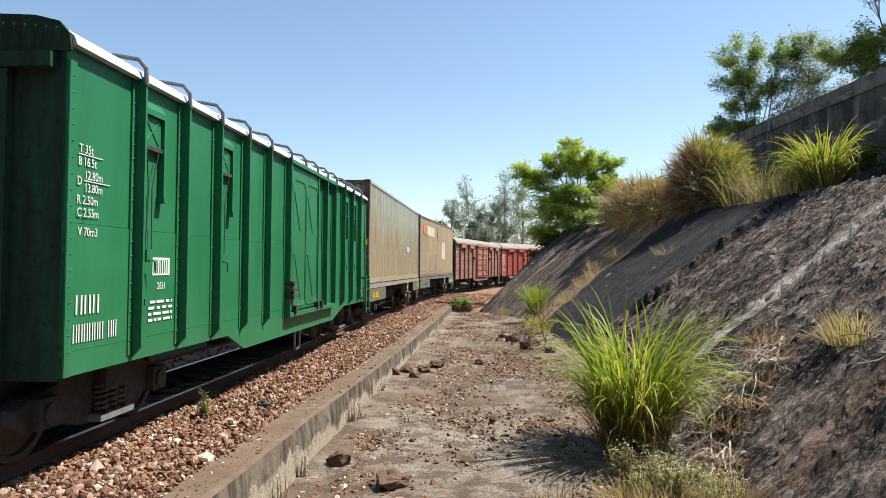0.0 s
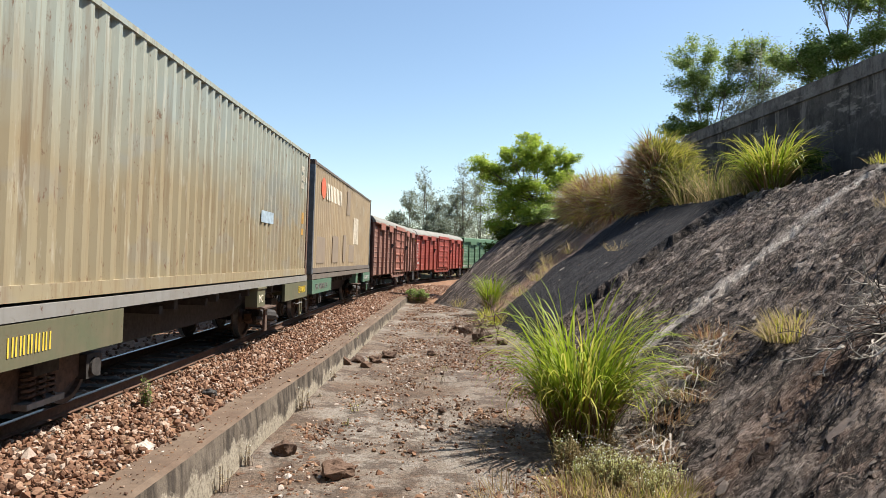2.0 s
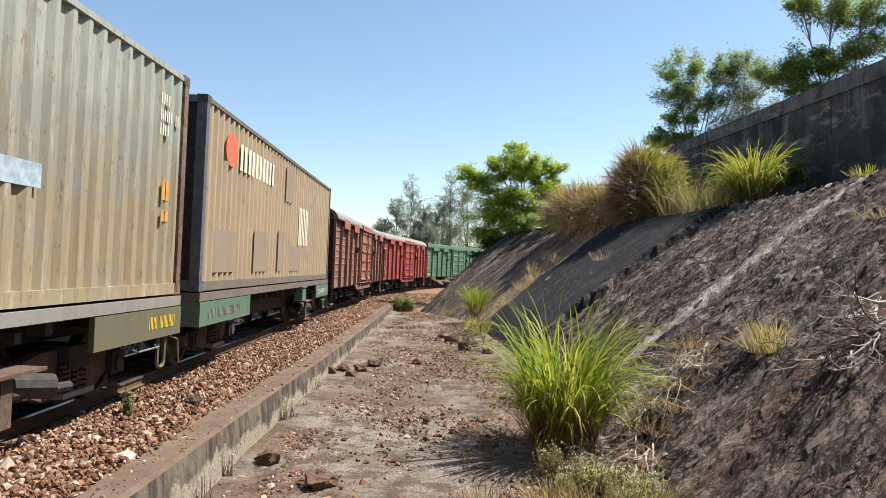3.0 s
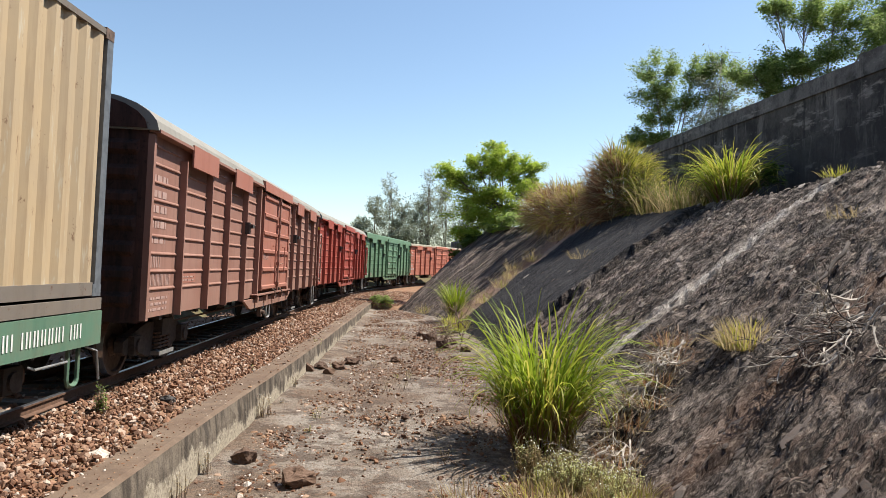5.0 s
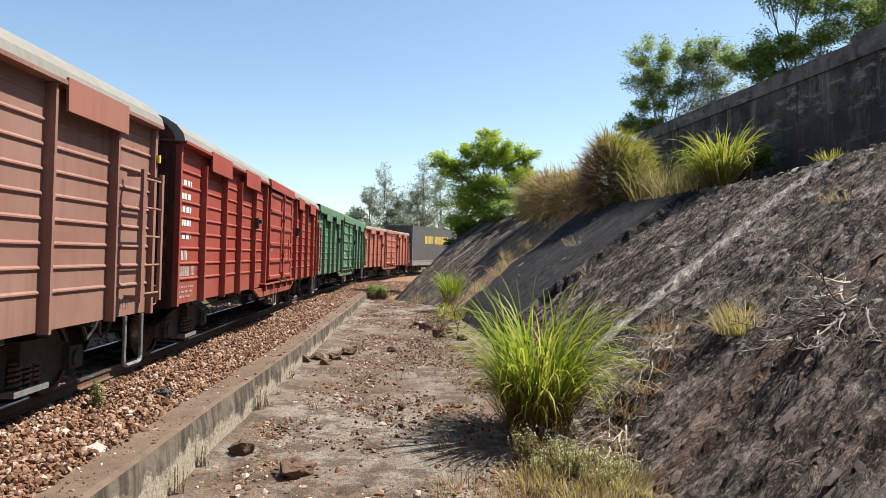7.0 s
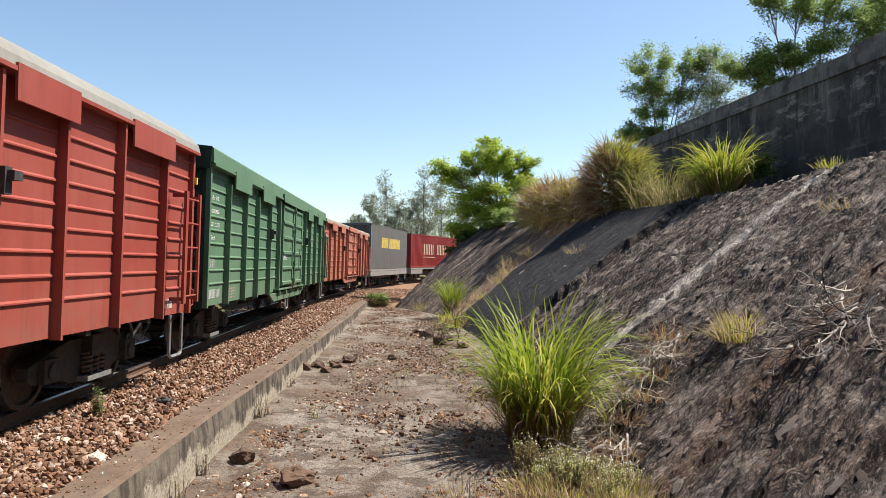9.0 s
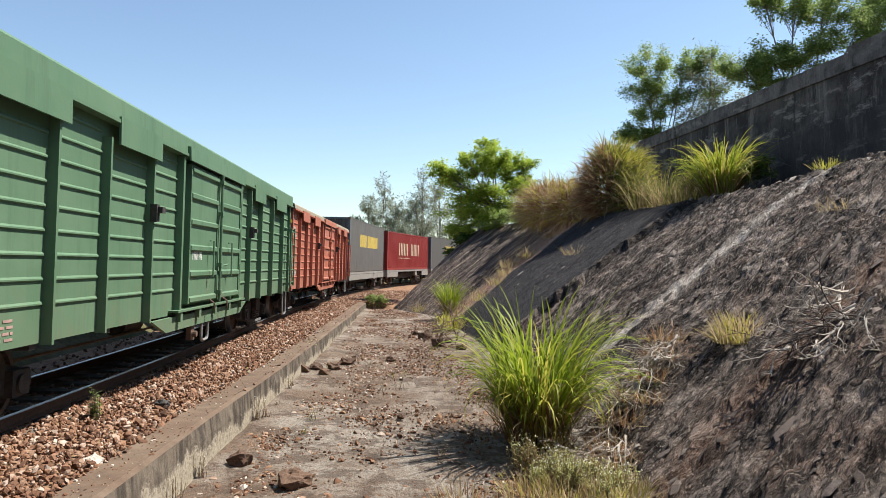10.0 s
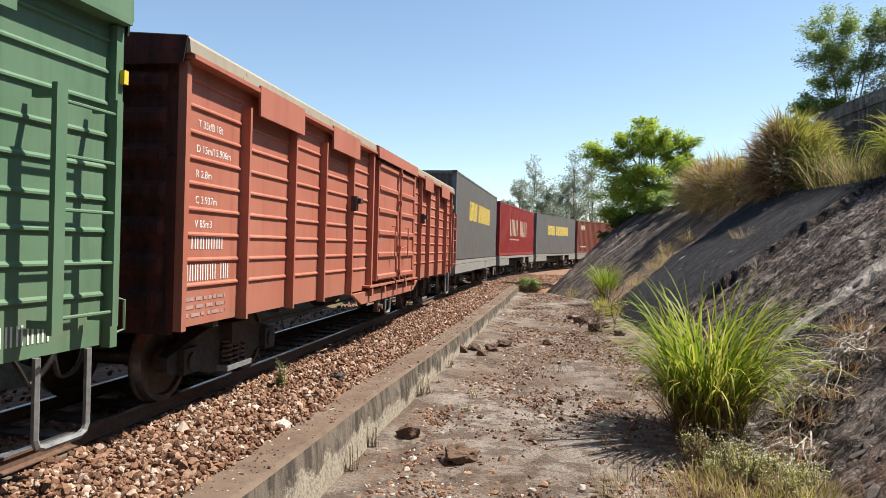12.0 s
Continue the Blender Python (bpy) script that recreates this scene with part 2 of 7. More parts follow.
def bank_at(u, v):
    """A place on the bank: v runs from its foot (0) to its crest (1)."""
    f, c = station(u)
    p = f.lerp(c, v)
    p.z += 0.25 * math.sin(math.pi * v) * 0.35
    n = noise.noise(Vector((p.x * 0.45, p.y * 0.45, p.z * 0.6)))
    p.z += 0.13 * n * math.sin(math.pi * min(1, v * 1.15)) if v < 1 else 0
    # stones, cracks and steps run down the fall of the slope
    w = p.y - FALL * p.x
    if 0 <= v < 1 and u < 34:
        near = 1 - smoothstep(14.6, 15.6, w)
        rough = 0.5 + 0.5 * near - 0.26 * smoothstep(15.4, 15.8, w) * (1 - smoothstep(22.0, 23.2, w))
        a = Vector((p.x * 1.1, w * 2.8, 2.0))
        fine = Vector((p.x * 5.0, w * 13.0, 5.0))
        p.z += rough * (0.13 * (0.35 - abs(noise.noise(a))) + 0.08 * noise.noise(a * 2.1) + 0.09 * (0.3 - abs(noise.noise(a * 3.3))) + 0.06 * noise.noise(a * 6.1) + 0.05 * noise.noise(fine))
        for at, wide, deep in ((3.66, 0.07, 0.12), (3.05, 0.09, 0.10), (5.6, 0.05, 0.06), (8.2, 0.05, 0.05), (12.6, 0.06, 0.07)):
            q = (w + 0.12 * noise.noise(Vector((p.x * 1.2, at, 0))) - at) / wide
            if abs(q) < 3:
                p.z -= deep * math.exp(-q * q) * (0.6 + 0.4 * math.sin(7 * p.x + at))
    # the smooth apron beyond lies a hand higher; its broken edge stands as a row of blocks
    edge = 15.30 + 0.20 * math.floor(2.6 * noise.noise(Vector((p.x * 1.3, 0.0, 4.0))) + 0.5) + 0.12 * noise.noise(Vector((p.x * 3.0, 1.0, 4.0)))
    if v < 1:
        p.z += 0.22 * smoothstep(edge - 0.05, edge + 0.05, w) * smoothstep(0, 0.12, v) * (1 - smoothstep(21.6, 23.6, w)) * (1 - 0.7 * smoothstep(0.9, 1.0, v))
        p.z -= 0.10 * math.exp(-(((w - edge + 0.16) / 0.10) ** 2)) * smoothstep(0.02, 0.15, v)
    return p


# ---- the large structure ----
n = Nodes("ballast_bed", 0.95, spec=0.2)
stone = n.cells(16.0, out="Color")
n.bump(n.cells(16.0), 0.8, 0.04)
M["ballast_bed"] = n.done(n.mix(0.55, n.ramp(n.noise(5.0, 5), (0.3, (0.12, 0.06, 0.035)), (0.7, (0.30, 0.18, 0.11))), n.mix(0.85, stone, (0.5, 0.5, 0.5)), "SOFT_LIGHT"))

n = Nodes("drain_floor", 0.95, spec=0.2)
big, mid, fine = n.noise(0.55, 6, 0.6, warp=0.6), n.noise(2.3, 6, 0.7), n.noise(26.0, 5, 0.7)
c = n.mix(n.span(big, 0.40, 0.58), (0.27, 0.235, 0.195), (0.155, 0.112, 0.080))
c = n.mix(n.span(mid, 0.49, 0.56, 0, 0.75), c, (0.075, 0.052, 0.038))
c = n.mix(n.span(n.noise(9.0, 6, 0.75), 0.52, 0.63, 0, 0.6), c, (0.165, 0.095, 0.060))
c = n.mix(n.span(fine, 0.46, 0.68, 0, 0.7), c, (0.036, 0.028, 0.022))
c = n.mix(n.span(n.noise(41.0, 4, 0.7), 0.62, 0.70, 0, 0.7), c, (0.24, 0.21, 0.18))
n.bump(n.mix(0.45, n.span(fine, 0.35, 0.65), n.span(mid, 0.4, 0.6)), 0.8, 0.03)
M["drain_floor"] = n.done(c)

n = Nodes("bank_apron", 0.95, spec=0.12)
x, y, z = n.height()
across = n.math("ADD", y, n.math("MULTIPLY", x, -FALL))


def down_slope(long, wide, wander=0.0):
    """Coordinates drawn out along the fall of the slope."""
    v = n.t.nodes.new("ShaderNodeCombineXYZ")
    w = n.math("MULTIPLY", across, wide)
    if wander:
        w = n.math("ADD", w, n.math("MULTIPLY", n.noise(1.7, 4, 0.6), wander))
    n.link(n.math("MULTIPLY", x, long), v.inputs[0])
    n.link(w, v.inputs[1])
    n.link(n.math("MULTIPLY", z, long), v.inputs[2])
    return v.outputs[0]


grain = down_slope(0.5, 1.7, 0.5)
slab = n.cells(3.4, grain, out="Color")
edge = n.cells(3.4, grain, "DISTANCE_TO_EDGE")
chip = n.cells(11.0, grain, out="Color")
chip_edge = n.cells(11.0, grain, "DISTANCE_TO_EDGE")
mid, fine = n.noise(3.0, 8, 0.75, at=grain), n.noise(34.0, 6, 0.8)
rubble = n.noise(9.0, 8, 0.8, at=grain)
c = n.mix(n.span(n.noise(0.45, 5, 0.65), 0.40, 0.60), (0.225, 0.180, 0.154), (0.140, 0.115, 0.102))
c = n.mix(n.span(n.noise(0.8, 5, 0.6), 0.52, 0.60, 0, 0.7), c, (0.23, 0.15, 0.112))
c = n.mix(0.75, c, n.mix(n.span(slab, 0.1, 0.9), (0.14, 0.14, 0.14), (0.80, 0.80, 0.80)), "OVERLAY")
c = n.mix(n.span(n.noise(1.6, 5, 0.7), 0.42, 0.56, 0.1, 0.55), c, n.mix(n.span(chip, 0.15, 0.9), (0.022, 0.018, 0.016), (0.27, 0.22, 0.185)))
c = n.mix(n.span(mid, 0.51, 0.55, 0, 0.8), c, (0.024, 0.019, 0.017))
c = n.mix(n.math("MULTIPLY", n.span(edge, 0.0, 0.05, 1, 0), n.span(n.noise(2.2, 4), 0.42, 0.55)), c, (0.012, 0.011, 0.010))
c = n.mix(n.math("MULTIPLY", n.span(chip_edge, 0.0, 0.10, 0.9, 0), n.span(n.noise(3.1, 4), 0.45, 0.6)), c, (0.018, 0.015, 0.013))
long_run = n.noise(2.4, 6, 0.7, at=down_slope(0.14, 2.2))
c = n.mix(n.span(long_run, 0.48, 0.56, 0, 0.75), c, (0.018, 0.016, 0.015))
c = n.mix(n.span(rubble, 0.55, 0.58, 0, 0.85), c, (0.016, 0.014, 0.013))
c = n.mix(n.span(n.noise(6.0, 8, 0.8, at=grain), 0.57, 0.60, 0, 0.75), c, (0.36, 0.29, 0.23))
c = n.mix(n.span(fine, 0.60, 0.64, 0, 0.85), c, (0.54, 0.47, 0.40))
# a newer smooth apron of dark cement, with thin paler runs down it
wavy = n.math("ADD", across, n.math("MULTIPLY", n.math("ADD", n.noise(0.9, 4), -0.5), 0.6))
smooth_part = n.math("MULTIPLY", n.span(wavy, 15.3, 15.5), n.span(wavy, 22.4, 22.9, 1, 0))
apron = n.mix(n.span(mid, 0.38, 0.62), (0.015, 0.016, 0.019), (0.038, 0.038, 0.042))
apron = n.mix(n.span(n.noise(5.0, 5, 0.7, at=down_slope(0.10, 3.4)), 0.53, 0.62, 0, 0.6), apron, (0.12, 0.112, 0.108))
apron = n.mix(n.span(n.noise(6.0, 6, 0.75, at=down_slope(0.16, 5.0)), 0.50, 0.58, 0, 0.8), apron, (0.008, 0.008, 0.009))
apron = n.mix(n.span(fine, 0.57, 0.64, 0, 0.6), apron, (0.16, 0.15, 0.14))
# dark hollows and bright facets of the relief, put in as colour
lumps = n.noise(1.3, 7, 0.75, at=down_slope(1.0, 1.5, 0.4))
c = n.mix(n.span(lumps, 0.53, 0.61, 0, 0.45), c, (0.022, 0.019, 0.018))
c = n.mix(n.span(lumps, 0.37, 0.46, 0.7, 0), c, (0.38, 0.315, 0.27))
c = n.mix(n.math("MULTIPLY", smooth_part, 0.94), c, apron)
# past it, pale runs of mortar on the old rough face
far_part = n.span(wavy, 25.5, 26.2)
c = n.mix(n.math("MULTIPLY", far_part, n.span(n.noise(1.1, 5, 0.7, at=down_slope(0.3, 1.2)), 0.35, 0.60, 0.25, 0.8)), c, (0.045, 0.038, 0.035))
c = n.mix(n.math("MULTIPLY", far_part, n.span(n.noise(3.6, 6, 0.75, at=down_slope(0.10, 1.9)), 0.53, 0.60, 0, 0.85)), c, (0.33, 0.26, 0.205))
# pale seams of mortar run down the apron, earth lies in a band past the smooth stretch
for seam, wide, much, tint in ((9.98, 0.30, 1.0, (0.46, 0.41, 0.36)), (24.0, 1.5, 1.0, (0.30, 0.19, 0.13)), (23.3, 0.5, 0.7, (0.40, 0.29, 0.22)), (12.5, 0.10, 0.4, (0.24, 0.21, 0.18)), (8.2, 0.10, 0.4, (0.24, 0.21, 0.18)), (5.6, 0.5, 0.5, (0.21, 0.125, 0.085)), (3.35, 0.16, 0.7, (0.30, 0.27, 0.23)), (27.5, 0.4, 0.5, (0.26, 0.20, 0.16))):
    near = n.math("ABSOLUTE", n.math("SUBTRACT", wavy, seam))
    c = n.mix(n.math("MULTIPLY", n.span(near, 0.02, wide, much, 0), n.span(n.noise(5.0, 6, 0.8), 0.28, 0.46)), c, tint)
n.bump(n.mix(0.45, n.mix(0.5, n.span(fine, 0.35, 0.65), n.span(rubble, 0.6, 0.42)), n.mix(0.5, n.span(edge, 0, 0.12), n.span(chip_edge, 0, 0.15))), 1.0, 0.05)
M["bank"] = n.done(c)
n = Nodes("wall_concrete", 0.92, spec=0.2)
run, blotch, fine = n.noise(1.5, 7, 0.75, at=n.stretch(1.6, 1.6, 0.25)), n.noise(0.9, 7, 0.7), n.noise(14.0, 6, 0.75)
c = n.mix(n.span(blotch, 0.42, 0.58), (0.088, 0.078, 0.073), (0.038, 0.034, 0.033))
c = n.mix(n.span(run, 0.54, 0.64, 0, 0.7), c, (0.19, 0.172, 0.158))
c = n.mix(n.span(n.noise(1.1, 6, 0.7, at=n.stretch(1, 0.7, 2.2)), 0.57, 0.63, 0, 0.8), c, (0.24, 0.215, 0.195))
c = n.mix(n.span(run, 0.36, 0.44, 0.7, 0), c, (0.024, 0.022, 0.022))
low = n.span(n.math("ADD", n.height()[2], n.math("MULTIPLY", blotch, 0.5)), 5.35, 5.6, 0.55, 0)
c = n.mix(low, c, (0.040, 0.036, 0.035))
cap = n.span(n.height()[2], 6.40, 6.44)
c = n.mix(n.math("MULTIPLY", cap, n.span(n.noise(2.2, 6, 0.7), 0.42, 0.58, 0.1, 0.6)), c, (0.19, 0.175, 0.165))
c = n.mix(n.span(fine, 0.5, 0.7, 0, 0.4), c, (0.03, 0.027, 0.025))
n.bump(n.mix(0.5, fine, run), 0.7, 0.04)
M["wall_face"] = n.done(c)
n = Nodes("drain_wall_concrete", 0.92, spec=0.2)
run, patch, fine = n.noise(2.6, 6, 0.7, at=n.stretch(1.8, 1.8, 0.3)), n.noise(2.0, 6, 0.65), n.noise(24.0, 5, 0.75)
c = n.mix(n.span(run, 0.44, 0.56), (0.15, 0.122, 0.093), (0.058, 0.047, 0.037))
peeled = n.span(n.math("ADD", n.height()[2], n.math("MULTIPLY", patch, -0.9)), -1.02, -0.94, 1, 0)
c = n.mix(peeled, c, n.mix(n.span(fine, 0.4, 0.7), (0.34, 0.30, 0.23), (0.20, 0.16, 0.115)))
c = n.mix(n.span(fine, 0.5, 0.7, 0, 0.5), c, (0.04, 0.034, 0.028))
n.bump(n.mix(0.5, fine, peeled), 0.7, 0.03)
M["drain_wall"] = n.done(c)
n = Nodes("earth", 1.0, spec=0.1)
a, b = n.noise(0.35, 6), n.noise(7.0, 6, 0.7)
n.bump(b, 0.6, 0.05)
M["earth"] = n.done(n.mix(n.span(b, 0.35, 0.7), n.mix(n.span(a, 0.4, 0.6), (0.16, 0.13, 0.07), (0.08, 0.09, 0.035)), (0.07, 0.055, 0.035)))

# the ground reaches the horizon on one level; the cutting's far side stands on it
verts, faces = [], []
xs = [-3000, -800, -250, -100, -50, -25, -12, -8.5, -7.0, -6.0]
rows_y = [-3000, -500, -120, -60, -30] + [v for v in range(-20, 111, 5)] + [140, 200, 350, 800, 3000]
for y in rows_y:
    s = track_s(max(-100, min(95, y)))
    for x in xs:
        px = float(np.interp(min(95, max(-100, y)), TRACK_Y[: int((100 - S0) / DS)], TRACK_X[: int((100 - S0) / DS)])) - 2.0 + (x + 6.0)
        verts.append((px, y, -2.3 + 0.12 * noise.noise(Vector((px * 0.3, y * 0.3, 0)))))
    for x in (-4.5, 0, 30, 120, 400, 3000):
        verts.append((x, y, -2.4))
ground = sheet("ground", verts, grid_faces(len(rows_y), len(xs) + 6), M["earth"])
tagged(ground, "dry brown earth with sparse weeds beside the line", "ground", kind="structure")

# the trackbed under the stones
verts, faces = [], []
st = np.arange(-60, 120, 1.0)
for s in st:
    for lat, z in ((-2.9, -0.6), (-2.3, -0.26), (-0.9, -0.165), (-0.62, -0.19), (0.62, -0.19), (0.9, -0.165), (1.4, -0.19), (1.9, -0.26), (2.3, -0.34)):
        verts.append(track(s, lat, z))
bed = sheet("trackbed", verts, grid_faces(len(st), 9), M["ballast_bed"])
tagged(bed, "reddish-brown crushed stone bed under the rails", "track bed", kind="structure")

# a low earth bank stands on the far side of the line
FAR_BANK = ((-2.3, -0.30), (-2.75, 0.0), (-3.3, 0.45), (-4.0, 0.95), (-5.2, 1.25), (-7.5, 1.1), (-9.5, -0.4), (-12.0, -2.6))


def far_bank_z(lat):
    return float(np.interp(-lat, [-a for a, b in FAR_BANK], [b for a, b in FAR_BANK]))


verts = []
lats = np.concatenate([np.arange(-2.3, -5.3, -0.25), np.arange(-5.5, -12.1, -0.8)])
st = np.arange(-60, 118, 0.7)
for s in st:
    for lat in lats:
        p = track(s, lat, far_bank_z(lat))
        p.z += 0.16 * noise.noise(p * 0.8) + 0.06 * noise.noise(p * 2.7)
        verts.append(p)
far_bank = sheet("far_bank", verts, grid_faces(len(st), len(lats)), M["earth"])
tagged(far_bank, "low weedy earth bank on the far side of the line", "embankment", kind="structure")

# the drain's wall: its coping is a real kerb over the drain floor


def wall_lat(s):
    return float(np.interp(s, (-60, 9, 13, 17, 25, 34, 60), (2.36, 2.37, 2.48, 2.57, 2.67, 2.5, 2.5)))


bm = bmesh.new()
st = np.arange(-30, 34.6, 0.22)
prof = ((-0.44, -0.9), (-0.44, -0.262), (-0.40, -0.245), (-0.05, -0.245), (0.0, -0.275), (0.02, -0.45), (0.03, -1.1))
rings = []
for s in st:
    ring = []
    for k, (dx, z) in enumerate(prof):
        w = 0.022 * noise.noise(Vector((s * 1.7, k * 2.3, 4.0))) + 0.020 * noise.noise(Vector((s * 5.3, k * 1.9, 8.0))) if k > 0 else 0
        ring.append(bm.verts.new(track(s, wall_lat(s) + dx + w, z + 0.6 * w)))
    rings.append(ring)
for a, b in zip(rings, rings[1:]):
    for k in range(len(prof) - 1):
        f = bm.faces.new((a[k], a[k + 1], b[k + 1], b[k]))
        f.material_index = 1 if k >= 4 else 0
drain_wall = part("drain_wall", bm, [M["coping"], M["drain_wall"]], smooth=False)
tagged(drain_wall, "low stained concrete drain wall with a brown dusty coping", "drain wall", kind="structure")

# past the drain's end the stones spread to the bank
verts = []
st = np.arange(33.6, 100, 1.0)
for s in st:
    for lat in (1.7, 2.4, 3.2, 4.4):
        verts.append(track(s, lat, -0.25 - 0.05 * (lat - 1.7) - (0.3 if s < 34 and lat > 2 else 0)))
fan = sheet("ballast_fan", verts, grid_faces(len(st), 4), M["ballast_bed"])
tagged(fan, "crushed stone spread beside the track at the bend", "track bed", kind="structure")

# the drain floor
verts = []
st = np.arange(-14, 60, 0.35)
cols = 26
for y in st:
    s = track_s(y)
    a = track(s, wall_lat(s) + 0.0)
    b, _ = station(y)
    for k in range(cols):
        p = a.lerp(Vector((b.x + 0.5, b.y, 0)), k / (cols - 1))
        z = floor_z(0, p.y) + 0.035 * noise.noise(Vector((p.x * 0.9, p.y * 0.9, 1))) + 0.012 * noise.noise(Vector((p.x * 4, p.y * 4, 5)))
        z += 0.10 * smoothstep(0.72, 1, k / (cols - 1)) + 0.05 * math.exp(-((k / 2.0) ** 2))
        verts.append((p.x, p.y, z))
drain_floor = sheet("drain_floor", verts, grid_faces(len(st), cols), M["drain_floor"])
tagged(drain_floor, "grey concrete drain floor strewn with earth and gravel", "drain floor", kind="structure")

# the bank
verts = []
us = np.concatenate([np.arange(-26, 4, 0.5), np.arange(4, 20, 0.055), np.arange(20, 40, 0.15), np.arange(40, 78, 0.5)])
vs = np.linspace(-0.03, 1.0, 150)
for u in us:
    for v in vs:
        verts.append(bank_at(float(u), float(v)))
    f, c = station(float(u))
    out = (c - f)
    out.z = 0
    out.normalize()
    verts.append(c + out * 0.5 + Vector((0, 0, 0.06)))
    verts.append(c + out * 14 + Vector((0, 0, 0.4)))
    verts.append(c + out * 60 + Vector((0, 0, 0.3)))
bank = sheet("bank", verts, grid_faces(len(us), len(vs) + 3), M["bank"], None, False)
tagged(bank, "steep cutting bank of dark weathered concrete and stone", "embankment", kind="structure")

# the wall on the crest
WALL_TOP, WALL_X = 6.86, 12.3
bm = bmesh.new()
for y0, y1, d in ((-20.0, 6.29, 0.0), (6.31, 15.49, 0.012), (15.51, 24.69, 0.0), (24.71, 28.4, 0.015)):
    box(bm, WALL_X + 0.1 - d, WALL_X + 0.38, y0, y1, 3.0, 6.42)
    box(bm, WALL_X - d, WALL_X + 0.1 - d, y0, y1, 2.9, 5.28 + d)
    box(bm, WALL_X + 0.05 - d, WALL_X + 0.42, y0, y1, 6.42, WALL_TOP + (0.14 if y1 < 16 else 0))
soften(bm, 0.012)
crest_wall = part("crest_wall", bm, M["wall_face"])
tagged(crest_wall, "tall blackened concrete wall on top of the bank", "wall", kind="structure")

# unseen plain walls, added behind to keep skylight off the wagon ends
for x0, x1, name in ((-3.8, 13.6, "wall_south"), (-22.0, -8.4, "wall_southwest")):
    bm = bmesh.new()
    box(bm, x0, x1, -10.0, -9.5, -2.6, 8.2)
    soften(bm, 0.03)
    wall = part(name, bm, M["wall_face"])
    tagged(wall, "unseen plain weathered concrete wall added to block skylight", "wall", kind="structure")

# rails, fastenings and sleepers
RAIL_GAUGE = 0.5335
for side, name in ((1, "near"), (-1, "far")):
    bm = bmesh.new()
    prof = ((-0.060, -0.128), (0.060, -0.128), (0.060, -0.118), (0.012, -0.104), (0.010, -0.036), (0.033, -0.028), (0.034, -0.006), (0.026, 0.0), (-0.026, 0.0), (-0.034, -0.006), (-0.033, -0.028), (-0.010, -0.036), (-0.012, -0.104), (-0.060, -0.118))
    rings = []
    for s in np.arange(-60, 118, 1.0):
        drop = -side * RAIL_GAUGE * math.sin(radians(CANT))
        rings.append([bm.verts.new(track(s, side * RAIL_GAUGE + a, b + drop)) for a, b in prof])
    for a, b in zip(rings, rings[1:]):
        for k in range(len(prof)):
            f = bm.faces.new((a[k], a[(k + 1) % len(prof)], b[(k + 1) % len(prof)], b[k]))
            f.material_index = 0 if k in (6, 7, 8) else 1
    rail = part("rail", bm, [M["rail"], M["rail_side"]])
    tagged(rail, "polished steel rail with rusty sides", "rail", "rails", kind="structure")
bm = bmesh.new()
prism(bm, [(-0.95, -0.31), (0.95, -0.31), (0.93, -0.13), (0.35, -0.15), (-0.35, -0.15), (-0.93, -0.13)], -0.11, 0.11)
soften(bm, 0.012)
sleeper = part("sleeper", bm, M["sleeper"])
tagged(sleeper, "dusty concrete sleeper under the rails", "sleeper", "sleepers")


def sleeper_pose(s):
    p = track(s)
    return pose(p.x, p.y, -0.005, 0, CANT, -math.degrees(heading(s)))


sleeper.matrix_basis = sleeper_pose(-12.0)
for k in range(1, 170):
    copy_thing(sleeper, sleeper_pose(-12.0 + 0.6 * k))


# ---- the train: kinds of wagons. In a wagon's space x points to its lit side, y to its rear, z up from the rails ----
M["green_gloss"] = paint("fresh_green_paint", (0.031, 0.235, 0.095), (0.042, 0.28, 0.12), rusted=0.72, rough=0.38, dust=(0.10, 0.16, 0.09))
M["green_dull"] = paint("dull_green_paint", (0.145, 0.27, 0.155), (0.19, 0.315, 0.19), rusted=0.70, rough=0.6)
M["red_brown"] = paint("faded_brown_paint", (0.38, 0.188, 0.140), (0.46, 0.262, 0.203), rusted=0.64, rough=0.75)
M["red_patch"] = paint("orange_red_paint", (0.50, 0.195, 0.135), (0.47, 0.22, 0.165), rusted=0.64, rough=0.7)
M["red_deep"] = paint("deep_red_paint", (0.448, 0.084, 0.0582), (0.493, 0.123, 0.0896), rusted=0.66, rough=0.6)
M["red_orange"] = paint("brick_red_paint", (0.575, 0.19, 0.12), (0.63, 0.243, 0.162), rusted=0.69, rough=0.6)
# end paints: darker copies of the side colours, standing in for shade
M["end_green"] = shaded_end("shaded_green_end", (0.022, 0.115, 0.055))
M["end_dull_green"] = shaded_end("shaded_dull_green_end", (0.05, 0.095, 0.055))
M["end_red"] = shaded_end("shaded_red_end", (0.17, 0.048, 0.034))
M["end_brown"] = shaded_end("shaded_brown_end", (0.12, 0.055, 0.042))
M["roof_cream"] = paint("cream_roof_paint", (0.50, 0.44, 0.33), (0.42, 0.37, 0.28), rusted=0.6, rough=0.8)
M["roof_grey"] = paint("grey_roof_paint", (0.40, 0.38, 0.33), (0.33, 0.31, 0.27), rusted=0.62, rough=0.8)
M["roof_white"] = paint("chalky_white_paint", (0.74, 0.75, 0.75), (0.60, 0.62, 0.62), rusted=0.66, rough=0.7)
M["hoop"] = plain("dark_grey_paint", (0.10, 0.11, 0.12), 0.6)
M["galv"] = plain("grey_steel", (0.21, 0.21, 0.20), 0.55, 0.3)
M["grey_box"] = paint("warm_grey_paint", (0.155, 0.143, 0.130), (0.18, 0.165, 0.15), rusted=0.75, rough=0.6)
